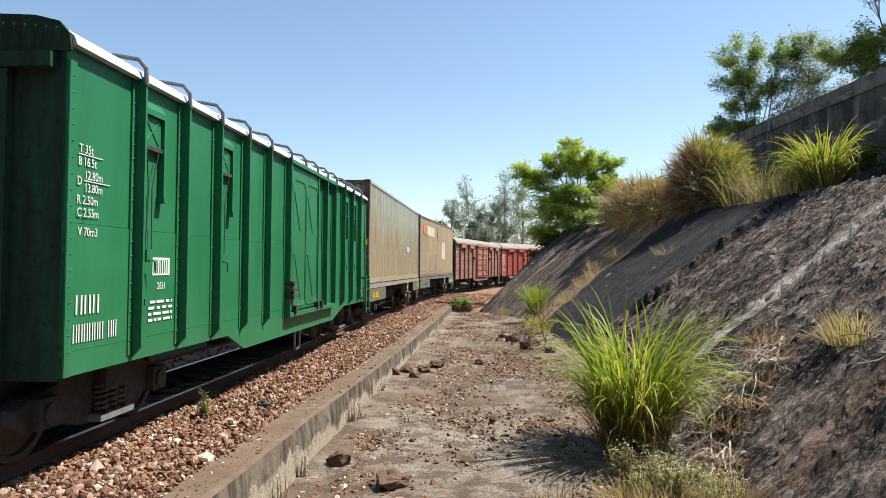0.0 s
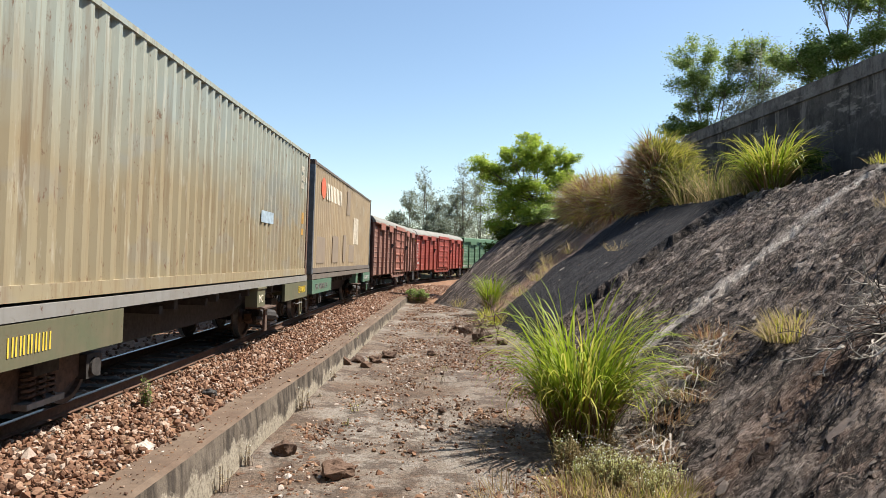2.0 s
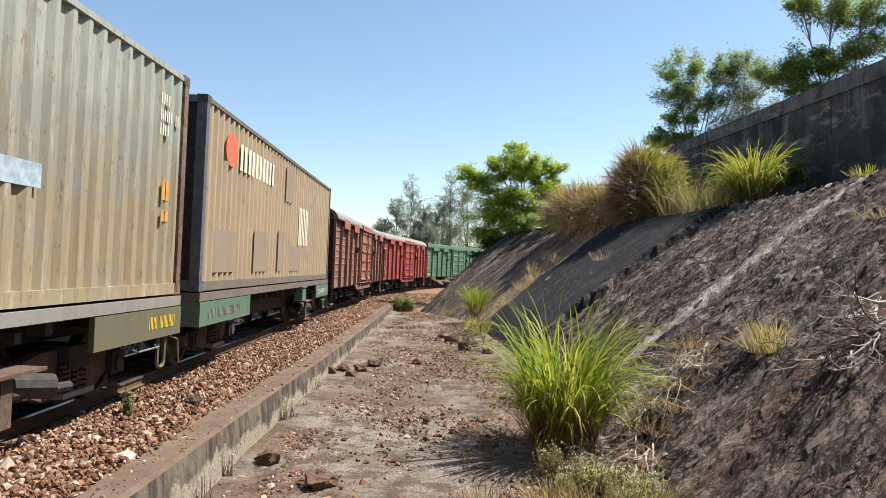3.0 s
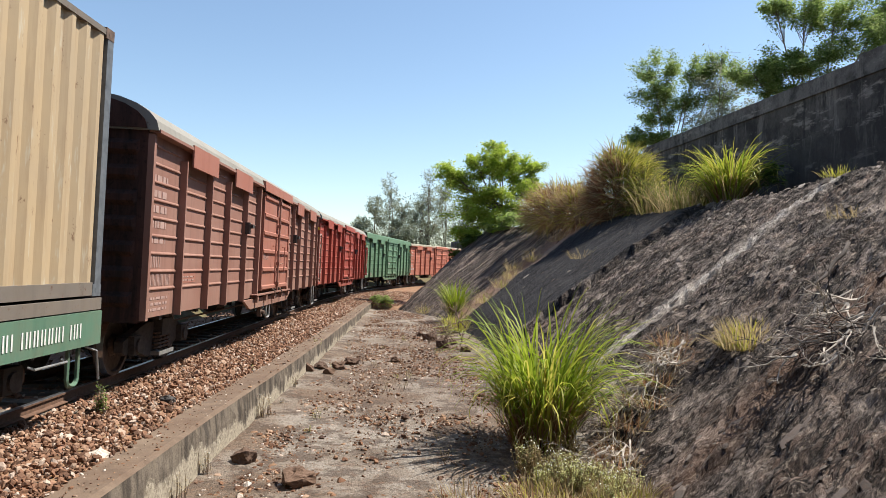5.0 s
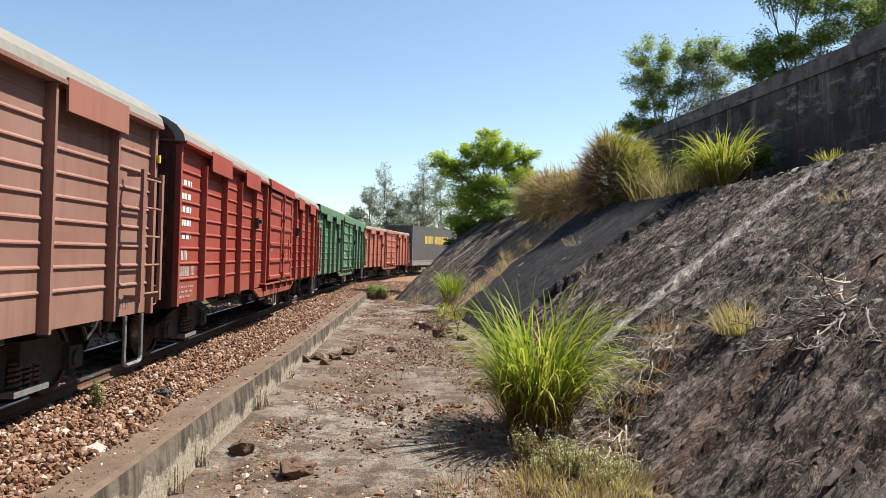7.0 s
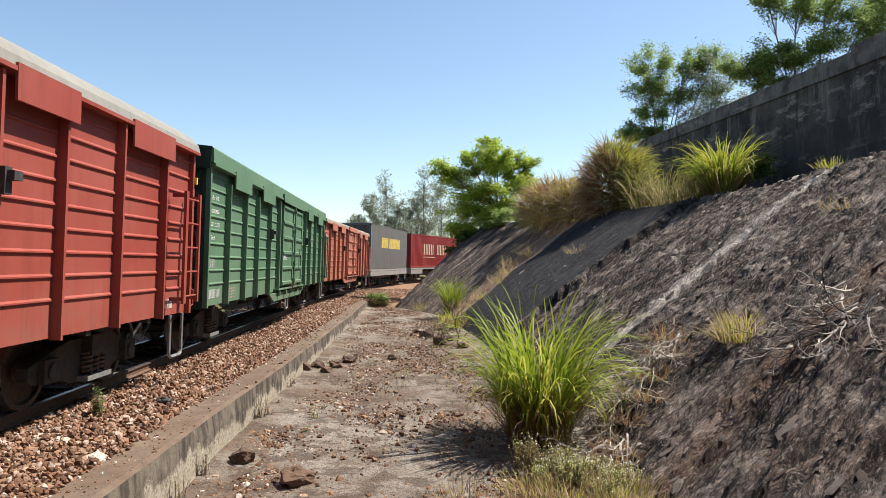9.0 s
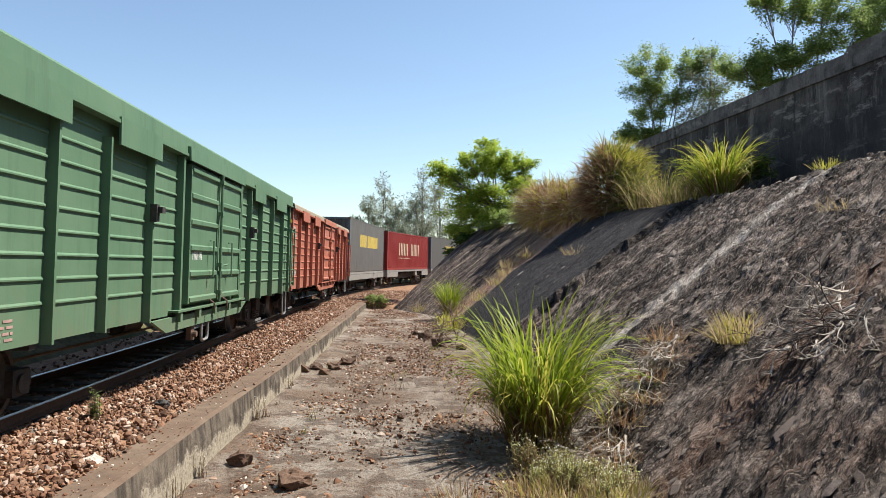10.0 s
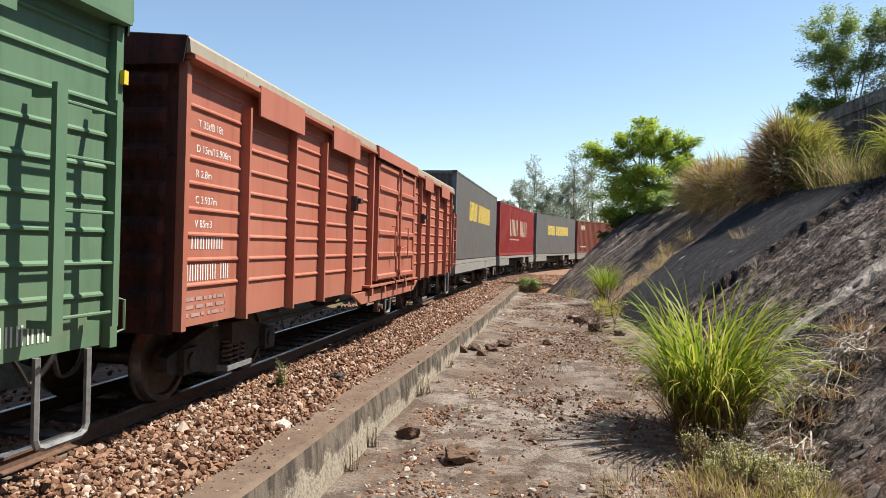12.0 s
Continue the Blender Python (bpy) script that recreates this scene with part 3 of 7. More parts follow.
M["grey_light"] = paint("pale_grey_paint", (0.42, 0.41, 0.38), (0.36, 0.34, 0.30), rusted=0.6, rough=0.7)
M["deck_brown"] = paint("grey_brown_paint", (0.27, 0.23, 0.19), (0.22, 0.19, 0.16), rusted=0.6, rough=0.8)
M["red_box"] = paint("container_red_paint", (0.38, 0.04, 0.035), (0.42, 0.06, 0.05), rusted=0.72, rough=0.55)
M["rust_box"] = paint("container_rust_paint", (0.36, 0.10, 0.06), (0.33, 0.12, 0.08), rusted=0.7, rough=0.6)
M["olive"] = paint("olive_paint", (0.22, 0.20, 0.12), (0.16, 0.19, 0.11), rusted=0.62, rough=0.7)
M["flat_green"] = paint("flat_green_paint", (0.12, 0.26, 0.17), (0.16, 0.29, 0.20), rusted=0.68, rough=0.65)
n = Nodes("cream_container_paint", 0.6, spec=0.35)
cloud = n.noise(0.55, 5, 0.6)
patch = n.noise(1.1, 3, 0.5, at=n.stretch(1, 0.7, 1.3))
run = n.noise(5.0, 6, 0.7, at=n.stretch(1, 1.8, 0.10))
c = n.mix(n.span(cloud, 0.35, 0.65), (0.285, 0.242, 0.152), (0.30, 0.278, 0.20))
c = n.mix(n.span(patch, 0.56, 0.60, 0, 0.6), c, (0.24, 0.26, 0.26))
upper = n.span(n.math("ADD", n.height()[2], n.math("MULTIPLY", n.noise(0.7, 3), 1.6)), 3.2, 4.3)
c = n.mix(upper, n.mix(0.6, c, (0.30, 0.232, 0.128)), n.mix(0.7, c, (0.325, 0.365, 0.315)))
c = n.mix(n.span(run, 0.50, 0.68, 0, 0.6), c, (0.20, 0.125, 0.062))
c = n.mix(n.span(n.noise(9.0, 6, 0.8), 0.64, 0.70, 0, 0.9), c, (0.20, 0.10, 0.055))
n.bump(n.noise(5.0, 3), 0.1, 0.02)
x, y, z = n.height()
zw = n.math("ADD", z, n.math("MULTIPLY", n.noise(2.6, 4, 0.6, at=n.stretch(1, 1.4, 0.5)), 0.9))
ghost = n.math("MULTIPLY", n.math("MULTIPLY", n.span(y, 1.2, 1.6), n.span(y, 4.9, 5.2, 1, 0)), n.math("MULTIPLY", n.span(zw, 2.75, 2.90), n.span(zw, 3.6, 3.85, 1, 0)))
c = n.mix(n.math("MULTIPLY", ghost, n.span(n.noise(1.6, 3, 0.5, at=n.stretch(1, 1.0, 0.6)), 0.40, 0.52, 0.1, 0.6)), c, (0.235, 0.245, 0.215))
c = n.mix(n.span(n.noise(7.0, 5, 0.8, at=n.stretch(1, 2.6, 0.5)), 0.60, 0.66, 0, 0.85), c, (0.17, 0.085, 0.045))
c = n.mix(n.span(n.noise(3.4, 5, 0.75, at=n.stretch(1, 2.4, 0.30)), 0.57, 0.64, 0, 0.6), c, (0.44, 0.405, 0.315))
c = n.mix(n.span(n.noise(5.0, 6, 0.8, at=n.stretch(1, 1.6, 0.7)), 0.61, 0.66, 0, 0.85), c, (0.155, 0.082, 0.045))
M["cream_box"] = n.done(c)
n = Nodes("tan_container_paint", 0.65, spec=0.3)
cloud = n.noise(0.6, 5, 0.6)
run = n.noise(5.0, 6, 0.7, at=n.stretch(1, 1.8, 0.12))
c = n.mix(n.span(cloud, 0.35, 0.65), (0.40, 0.30, 0.178), (0.34, 0.265, 0.175))
c = n.mix(n.span(run, 0.5, 0.72, 0, 0.55), c, (0.25, 0.165, 0.095))
n.bump(n.noise(5.0, 3), 0.1, 0.02)
c = n.mix(n.span(n.noise(3.4, 5, 0.75, at=n.stretch(1, 2.4, 0.30)), 0.57, 0.64, 0, 0.6), c, (0.44, 0.405, 0.315))
c = n.mix(n.span(n.noise(5.0, 6, 0.8, at=n.stretch(1, 1.6, 0.7)), 0.61, 0.66, 0, 0.85), c, (0.155, 0.082, 0.045))
M["tan_box"] = n.done(c)
M["corner_rust"] = paint("peeling_rusty_paint", (0.20, 0.11, 0.08), (0.40, 0.33, 0.25), rusted=0.5, rough=0.85)
M["worn_patch"] = paint("worn_patch_paint", (0.46, 0.36, 0.26), (0.40, 0.32, 0.24), rusted=0.66, rough=0.7)
M["orange"] = plain("orange_paint", (0.60, 0.13, 0.06), 0.6, 0, 0.2)
M["pale"] = plain("pale_lettering", (0.72, 0.64, 0.50), 0.7, 0, 0.15)
M["gold"] = plain("yellow_lettering", (0.74, 0.52, 0.06), 0.6, 0, 0.12)
M["ochre"] = plain("faded_orange_paint", (0.50, 0.27, 0.06), 0.7, 0, 0.3)
M["tape"] = plain("pale_blue_tape", (0.34, 0.42, 0.47), 0.6, 0, 0.4, 9)
M["faint"] = plain("worn_lettering", (0.34, 0.22, 0.185), 0.8, 0, 0.2)
M["dull_gold"] = plain("worn_gold_lettering", (0.42, 0.30, 0.20), 0.7, 0, 0.2)


def lettering(parent, text, y, z, size, x, material, wide=1.0):
    """Stencilled writing that can be read, laid on the lit side; y and z are its lower left corner."""
    cu = bpy.data.curves.new("marking", "FONT")
    cu.body, cu.size, cu.extrude, cu.resolution_u = text, size, 0.0015, 3
    tmp = new("marking", cu)
    me = bpy.data.meshes.new_from_object(tmp.evaluated_get(bpy.context.evaluated_depsgraph_get()))
    bpy.data.objects.remove(tmp)
    me.transform(Matrix(((0, 0, 1, x), (wide, 0, 0, y), (0, 1, 0, z), (0, 0, 0, 1))))
    me.materials.clear()
    me.materials.append(material)
    ob = new("marking", me)
    ob.parent = parent
    return tagged(ob, "stencilled marking", kind="stuff")


def blocks(parent, counts, y, z, wide, high, x, material, solid=False, fat=0.24):
    """Writing that is not spelled out: upright bars for its characters, in words of the given lengths."""
    bm = bmesh.new()
    total = sum(counts) + 0.8 * (len(counts) - 1)
    step = wide / total
    at = y
    for c in counts:
        for _ in range(c):
            w = step * 0.8
            if solid:
                box(bm, x, x + 0.003, at, at + w, z, z + high)
            else:
                box(bm, x, x + 0.003, at, at + w * fat, z, z + high)
                box(bm, x, x + 0.003, at + w * (0.94 - fat), at + w * 0.94, z, z + high)
            at += step
        at += step * 0.8
    return tagged(part("marking", bm, material, parent), "painted marking bars", kind="stuff")


def lines(parent, rows, y, z, wide, high, x, material):
    """A table of small print: thin broken bars."""
    rnd = random.Random(rows * 7 + int(abs(y) * 10))
    bm = bmesh.new()
    for r in range(rows):
        zz = z + high * (rows - 1 - r) / rows
        at = y
        while at < y + wide:
            w = rnd.uniform(0.04, 0.16)
            box(bm, x, x + 0.003, at, min(at + w, y + wide), zz, zz + 0.45 * high / rows)
            at += w + rnd.uniform(0.02, 0.06)
    return tagged(part("marking", bm, material, parent), "small painted table of data", kind="stuff")


def lathe(bm, profile, x_dir=1, sides=28):
    """A profile of (x, r) turned about the x axis."""
    rings = []
    for px, r in profile:
        rings.append([bm.verts.new((px * x_dir, r * math.cos(2 * math.pi * i / sides), r * math.sin(2 * math.pi * i / sides))) for i in range(sides)])
    made = []
    for a, b in zip(rings, rings[1:]):
        made.append([bm.faces.new((a[i], a[(i + 1) % sides], b[(i + 1) % sides], b[i])) for i in range(sides)])
    return made


WHEEL_R = 0.42


def wheelset_mesh():
    bm = bmesh.new()
    for side in (-1, 1):
        prof = ((0.42, 0.09), (0.46, 0.10), (0.475, 0.14), (0.49, 0.34), (0.478, 0.355), (0.478, 0.447), (0.50, 0.447), (0.512, WHEEL_R + 0.004), (0.60, WHEEL_R - 0.004), (0.602, 0.36), (0.56, 0.345), (0.545, 0.15), (0.60, 0.12), (0.60, 0.075), (0.66, 0.07), (0.66, 0.0))
        strips = lathe(bm, prof, side)
        for f in strips[7]:
            f.material_index = 1
    rod(bm, (-0.45, 0, 0), (0.45, 0, 0), 0.075, 14)
    return mesh_of("wheelset", bm, [M["wheel"], M["tread"]], False)


WHEELSET = wheelset_mesh()
TURNING = []


def bogie(parent, y, cast):
    b = new("bogie")
    b.parent = parent
    b.location = (0, y, 0)
    for side in (-1, 1):
        x0, x1 = side * 0.70, side * 0.82
        bm = bmesh.new()
        prof = [(-1.27, 0.36), (-1.13, 0.30), (-0.80, 0.34), (-0.42, 0.20), (0.42, 0.20), (0.80, 0.34), (1.13, 0.30), (1.27, 0.36), (1.27, 0.50), (1.0, 0.58), (0.50, 0.70), (-0.50, 0.70), (-1.0, 0.58), (-1.27, 0.50)]
        a = [bm.verts.new((x0, py, pz)) for py, pz in prof]
        c = [bm.verts.new((x1, py, pz)) for py, pz in prof]
        for i in range(len(prof)):
            j = (i + 1) % len(prof)
            bm.faces.new((a[i], a[j], c[j], c[i]))
        bm.faces.new(a[::-1])
        bm.faces.new(c)
        soften(bm, 0.015)
        part("side_frame", bm, cast, b)
        for k in (-0.16, 0.0, 0.16):
            bm = bmesh.new()
            turns = 5
            pts = [(side * 0.87 + 0.062 * math.cos(q * 0.9), k + 0.062 * math.sin(q * 0.9), 0.27 + 0.27 * q / (turns * 7)) for q in range(turns * 7 + 1)]
            pipe(bm, pts, 0.017, 5)
            part("spring", bm, M["rust"], b)
        bm = bmesh.new()
        box(bm, side * 0.80, side * 0.96, -0.30, 0.30, 0.205, 0.262)
        soften(bm, 0.01)
        part("spring_plank", bm, M["galv"], b, "scuffed pale spring plank")
        for k in (-0.95, 0.95):
            bm = bmesh.new()
            box(bm, side * 0.66, side * 0.90, k - 0.15, k + 0.15, 0.30, 0.56)
            soften(bm, 0.03, 2)
            rod(bm, (side * 0.90, k, 0.42), (side * 0.93, k, 0.42), 0.10, 14)
            part("axle_box", bm, M["dark_iron"], b)
    bm = bmesh.new()
    box(bm, -0.95, 0.95, -0.20, 0.20, 0.50, 0.74)
    box(bm, -0.25, 0.25, -0.25, 0.25, 0.74, 0.90)
    part("bolster", bm, M["dark_iron"], b)
    bm = bmesh.new()
    for k in (-0.42, 0.42):
        rod(bm, (-0.75, k, 0.40), (0.75, k, 0.40), 0.035, 8)
    for side in (-1, 1):
        for k in (-0.50, 0.50):
            box(bm, side * 0.56 - 0.045, side * 0.56 + 0.045, k - 0.03, k + 0.03, 0.28, 0.54)
    part("brake_beam", bm, M["rust"], b)
    for k in (-0.95, 0.95):
        w = new("wheelset", WHEELSET)
        w.parent = b
        w.location = (0, k, WHEEL_R)
        TURNING.append((w, k))
    return b


def couplers(parent, length, reach):
    for end in (-1, 1):
        bm = bmesh.new()
        e = end * length / 2
        box(bm, -0.09, 0.09, min(e, e + end * reach), max(e, e + end * reach), 0.68, 0.86)
        box(bm, -0.17, 0.17, min(e + end * (reach - 0.22), e + end * reach), max(e + end * (reach - 0.22), e + end * reach), 0.62, 0.92)
        soften(bm, 0.02)
        part("coupler", bm, M["grease"], parent)
        bm = bmesh.new()
        pts = [(0.42 + 0.03 * math.sin(q), e + end * reach * q / 8 * 0.95, 0.72 - 0.26 * math.sin(math.pi * q / 8)) for q in range(9)]
        pipe(bm, pts, 0.022, 6)
        part("air_hose", bm, M["grease"], parent)


def underframe(parent, length, half, z, material):
    bm = bmesh.new()
    box(bm, -0.22, 0.22, -length / 2, length / 2, z - 0.12, z + 0.10)
    for k in range(int(length / 1.6)):
        y = -length / 2 + 0.8 + 1.6 * k
        box(bm, -half + 0.12, half - 0.12, y - 0.05, y + 0.05, z - 0.04, z + 0.06)
    part("underframe", bm, material, parent)
    bm = bmesh.new()
    rod(bm, (0.35, -1.3, z - 0.16), (0.35, -0.6, z - 0.16), 0.17, 16)
    rod(bm, (0.35, -0.6, z - 0.16), (0.35, 0.9, z - 0.16), 0.03, 8)
    part("brake_cylinder", bm, M["dark_iron"], parent)
    bm = bmesh.new()
    rod(bm, (-0.55, 0.3, z - 0.22), (-0.55, 1.5, z - 0.22), 0.20, 16)
    part("air_tank", bm, M["dark_iron"], parent)
    bm = bmesh.new()
    for k in (-0.3, 0.5):
        rod(bm, (k, -length / 2 + 2.4, z - 0.30), (k, length / 2 - 2.4, z - 0.30), 0.018, 6)
    part("brake_rod", bm, M["rust"], parent)


def stirrup(parent, y, half, z0, z1, material, wide=0.34, x=None):
    bm = bmesh.new()
    x = half - 0.06 if x is None else x
    r = 0.07
    pts = [(x, y - wide / 2, z1), (x, y - wide / 2, z0 + r), (x, y - wide / 2 + r * 0.3, z0 + r * 0.3), (x, y - wide / 2 + r, z0), (x, y + wide / 2 - r, z0), (x, y + wide / 2 - r * 0.3, z0 + r * 0.3), (x, y + wide / 2, z0 + r), (x, y + wide / 2, z1)]
    pipe(bm, pts, 0.026, 6)
    part("step_stirrup", bm, material, parent, "bent flat steel foot step")


def ladder(parent, y0, y1, half, z0, z1, rungs, material, stand=0.15):
    lad = new("ladder")
    lad.parent = parent
    for y, w in ((y0, 0.09), (y1, 0.06)):
        bm = bmesh.new()
        box(bm, half + stand - 0.02, half + stand + 0.02, y - w / 2, y + w / 2, z0, z1)
        for z in (z0 + 0.06, z1 - 0.06):
            box(bm, half - 0.04, half + stand - 0.02, y - 0.02, y + 0.02, z - 0.025, z + 0.025)
        part("ladder_rail", bm, material, lad)
    for k in range(rungs):
        z = z0 + 0.1 + (z1 - z0 - 0.2) * k / (rungs - 1)
        bm = bmesh.new()
        rod(bm, (half + stand, y0, z), (half + stand, y1, z), 0.013, 7)
        part("rung", bm, material, lad)


def roof(parent, length, half, z_side, z_top, shoulder, material, over=0.06, label=""):
    """A roof shell: upright or rounded shoulders and a slightly arched crown."""
    outline = []
    if shoulder > 0:
        for k in range(7):
            a = math.pi / 2 * k / 6
            outline.append((half + over - shoulder + shoulder * math.cos(a), z_side + (z_top - 0.10 - z_side) * math.sin(a)))
    else:
        outline += [(half + over, z_side), (half + over - 0.01, z_top - 0.14), (half + over - 0.05, z_top - 0.10)]
    outline.append((0, z_top))
    full = outline + [(-x, z) for x, z in reversed(outline[:-1])]
    bm = bmesh.new()
    prism(bm, full, -length / 2 - 0.04, length / 2 + 0.04)
    return part("roof", bm, material, parent, label)


def pressed(bm, ys, profile, place, margin):
    """One pressed sheet: a profile of (z, depth) carried along, flat at both margins."""
    cols = [(ys[0], 0), (ys[0] + margin, 0), (ys[0] + margin + 0.03, 1), (ys[1] - margin - 0.03, 1), (ys[1] - margin, 0), (ys[1], 0)]
    grid = [[bm.verts.new(place(y, z, d * k)) for z, d in profile] for y, k in cols]
    for a, b in zip(grid, grid[1:]):
        for k in range(len(profile) - 1):
            bm.faces.new((a[k], a[k + 1], b[k + 1], b[k]))


def ribbed_panel(parent, y0, y1, x, z0, z1, beads, material, deep=0.020):
    """A side sheet with pressed beads across it."""
    profile = [(z0, 0.0)]
    for z in beads:
        if z + 0.04 < z1:
            profile += [(z - 0.020, 0.0), (z - 0.010, deep), (z + 0.004, deep), (z + 0.024, 0.0)]
    profile.append((z1, 0.0))
    bm = bmesh.new()
    pressed(bm, (y0, y1), profile, lambda y, z, d: (x + d, y, z), 0.02)
    return part("side_panel", bm, material, parent)


BEADS = [1.25 + 0.232 * k for k in range(9)]


def covered_wagon(length, side, door_mat, roof_mat, hood_mat, label, shoulder=0.0, post_mat=None, end_mat=None):
    """A long bogie covered wagon with ribbed side sheets, hooded ventilators and a pair of doors."""
    w = new("covered_wagon")
    tagged(w, label, "freight wagon", "wagons of the train")
    half, sill, eave, top = 1.375, 0.88, 3.28, 3.59
    k = length / 15.0
    post_mat = post_mat or side
    bm = bmesh.new()
    box(bm, -half + 0.02, half - 0.13, -length / 2 + 0.05, length / 2 - 0.05, sill + 0.04, eave + 0.02)
    part("body", bm, side, w)
    posts = [0.04, 1.2, 2.47, 3.58, 4.86, 6.0, 9.42, 10.25, 11.3, 12.55, 13.85, 14.96]
    ends = [(a, b) for a, b in zip(posts, posts[1:]) if not (a == 6.0)]
    Y = lambda v: (v - 7.5) * k
    for i, (a, b) in enumerate(ends):
        hood = i in (1, 3, 6, 8)
        ribbed_panel(w, Y(a), Y(b), half - 0.09, sill, eave - 0.02, [z for z in BEADS if z < (2.95 if hood else 3.2)], side)
        if hood:
            bm = bmesh.new()
            prism(bm, [(half - 0.09, eave + 0.03), (half + 0.055, eave + 0.03), (half + 0.06, 2.99), (half + 0.035, 2.99), (half + 0.03, eave - 0.05), (half - 0.09, eave - 0.05)], Y(a + 0.12), Y(b + 0.12))
            part("vent_hood", bm, hood_mat, w)
    for i, p in enumerate(posts):
        bm = bmesh.new()
        wide = 0.075 if i in (0, 5, 6, 11) else 0.042
        low = eave - 0.06 if i not in (1, 3) else 3.05
        box(bm, half - 0.10, half + (0.015 if i not in (0, 11) else -0.02), Y(p) - wide / 2, Y(p) + wide / 2, sill - 0.02, low)
        soften(bm, 0.008)
        part("post", bm, post_mat, w)
    # the doors hang proud between the middle posts
    d0, d1 = Y(6.28), Y(9.3)
    mid = (d0 + d1) / 2
    bm = bmesh.new()
    prism(bm, [(half - 0.08, eave + 0.14), (half + 0.075, eave + 0.10), (half + 0.085, eave - 0.10), (half + 0.06, eave - 0.10), (half + 0.05, eave - 0.02), (half - 0.08, eave - 0.02)], d0 - 0.22, d1 + 0.06)
    part("door_hood", bm, hood_mat, w)
    for a, b in ((d0, mid - 0.012), (mid + 0.012, d1)):
        leaf = new("door")
        leaf.parent = w
        bm = bmesh.new()
        box(bm, half - 0.06, half + 0.005, a, b, 1.02, eave - 0.12)
        for y in (a, b - 0.05):
            box(bm, half + 0.005, half + 0.028, y, y + 0.05, 1.02, eave - 0.12)
        for q in range(6):
            z = 1.08 + q * 0.40
            prism(bm, [(half + 0.004, z - 0.055), (half + 0.042, z - 0.03), (half + 0.042, z + 0.03), (half + 0.004, z + 0.055)], a + 0.052, b - 0.052)
        part("door_leaf", bm, door_mat, leaf)
        bm = bmesh.new()
        hy = a + (b - a) * 0.68 if a == d0 else a + (b - a) * 0.42
        pipe(bm, [(half + 0.03, hy, 2.02), (half + 0.10, hy, 2.02), (half + 0.10, hy, 1.42), (half + 0.03, hy, 1.42)], 0.014)
        part("grab_handle", bm, door_mat, leaf)
    bm = bmesh.new()
    rod(bm, (half + 0.075, mid, 0.98), (half + 0.075, mid, eave - 0.1), 0.024, 8)
    for z in (1.15, 1.62, 2.5, 3.05):
        box(bm, half + 0.02, half + 0.11, mid - 0.05, mid + 0.05, z - 0.035, z + 0.035)
    rod(bm, (half + 0.09, mid - 0.02, 1.60), (half + 0.13, mid + 0.28, 1.63), 0.016, 6)
    part("lock_bar", bm, post_mat, w)
    bm = bmesh.new()
    rod(bm, (half + 0.05, d0 - 0.1, eave - 0.09), (half + 0.05, d1 + 0.05, eave - 0.09), 0.018, 6)
    part("door_rail", bm, M["dark_iron"], w)
    # shelf and skirt under the doors
    bm = bmesh.new()
    a, b = Y(5.0), Y(10.1)
    y = [bm.verts.new(p) for p in ((half - 0.02, a, sill - 0.02), (half - 0.02, a + 0.55, 0.66), (half - 0.02, b - 0.5, 0.66), (half - 0.02, b, sill - 0.02), (half - 0.07, a, sill - 0.02), (half - 0.07, a + 0.55, 0.66), (half - 0.07, b - 0.5, 0.66), (half - 0.07, b, sill - 0.02))]
    for q in ((0, 1, 2, 3), (7, 6, 5, 4), (0, 4, 5, 1), (1, 5, 6, 2), (2, 6, 7, 3), (3, 7, 4, 0)):
        bm.faces.new([y[i] for i in q])
    part("skirt", bm, post_mat, w)
    bm = bmesh.new()
    box(bm, half - 0.09, half + 0.06, d0 - 0.5, d1 + 0.4, 0.925, 0.955)
    for q in range(5):
        yy = d0 - 0.3 + q * (d1 - d0 + 0.5) / 4
        box(bm, half - 0.02, half + 0.045, yy - 0.05, yy + 0.05, 0.78, 0.926)
    part("door_shelf", bm, post_mat, w)
    for q in (0.36, 0.62):
        bm = bmesh.new()
        yy = d0 + (d1 - d0) * q
        pipe(bm, [(half + 0.02, yy, 1.05), (half + 0.12, yy - 0.02, 0.98), (half + 0.12, yy, 0.86)], 0.014)
        part("hook", bm, M["rust"], w)
    for yy, z in ((Y(4.86), 2.35), (Y(10.27), 2.35)):
        bm = bmesh.new()
        box(bm, half - 0.02, half + 0.07, yy - 0.05, yy + 0.05, z - 0.17, z + 0.06)
        box(bm, half - 0.02, half + 0.13, yy - 0.02, yy + 0.10, z - 0.05, z + 0.03)
        soften(bm, 0.01)
        part("latch", bm, M["dark_iron"], w)
    stirrup(w, mid - 0.35, half, 0.36, 0.70, M["galv"])
    bm = bmesh.new()
    box(bm, half - 0.14, half - 0.06, mid - 1.05, mid - 0.88, 0.42, 0.66)
    rod(bm, (half - 0.06, mid - 0.98, 0.52), (half + 0.01, mid - 0.98, 0.52), 0.05, 10)
    part("brake_lever", bm, M["rust"], w)
    stirrup(w, length / 2 - 0.48, half, 0.28, sill, M["galv"], 0.46)
    bm = bmesh.new()
    pipe(bm, [(half - 0.04, length / 2 + 0.0, 1.22), (half - 0.02, length / 2 + 0.07, 1.20), (half - 0.02, length / 2 + 0.07, 0.98), (half - 0.04, length / 2 - 0.04, 0.95)], 0.012)
    part("corner_handle", bm, side, w)
    stirrup(w, -length / 2 + 0.35, -half + 0.12, 0.28, sill, M["galv"])
    ladder(w, length / 2 - 0.80, length / 2 - 0.27, half, 1.05, 2.62, 5, side)
    bm = bmesh.new()
    box(bm, half - 0.02, half + 0.02, length / 2 - 0.04, length / 2 + 0.005, 2.80, 2.90)
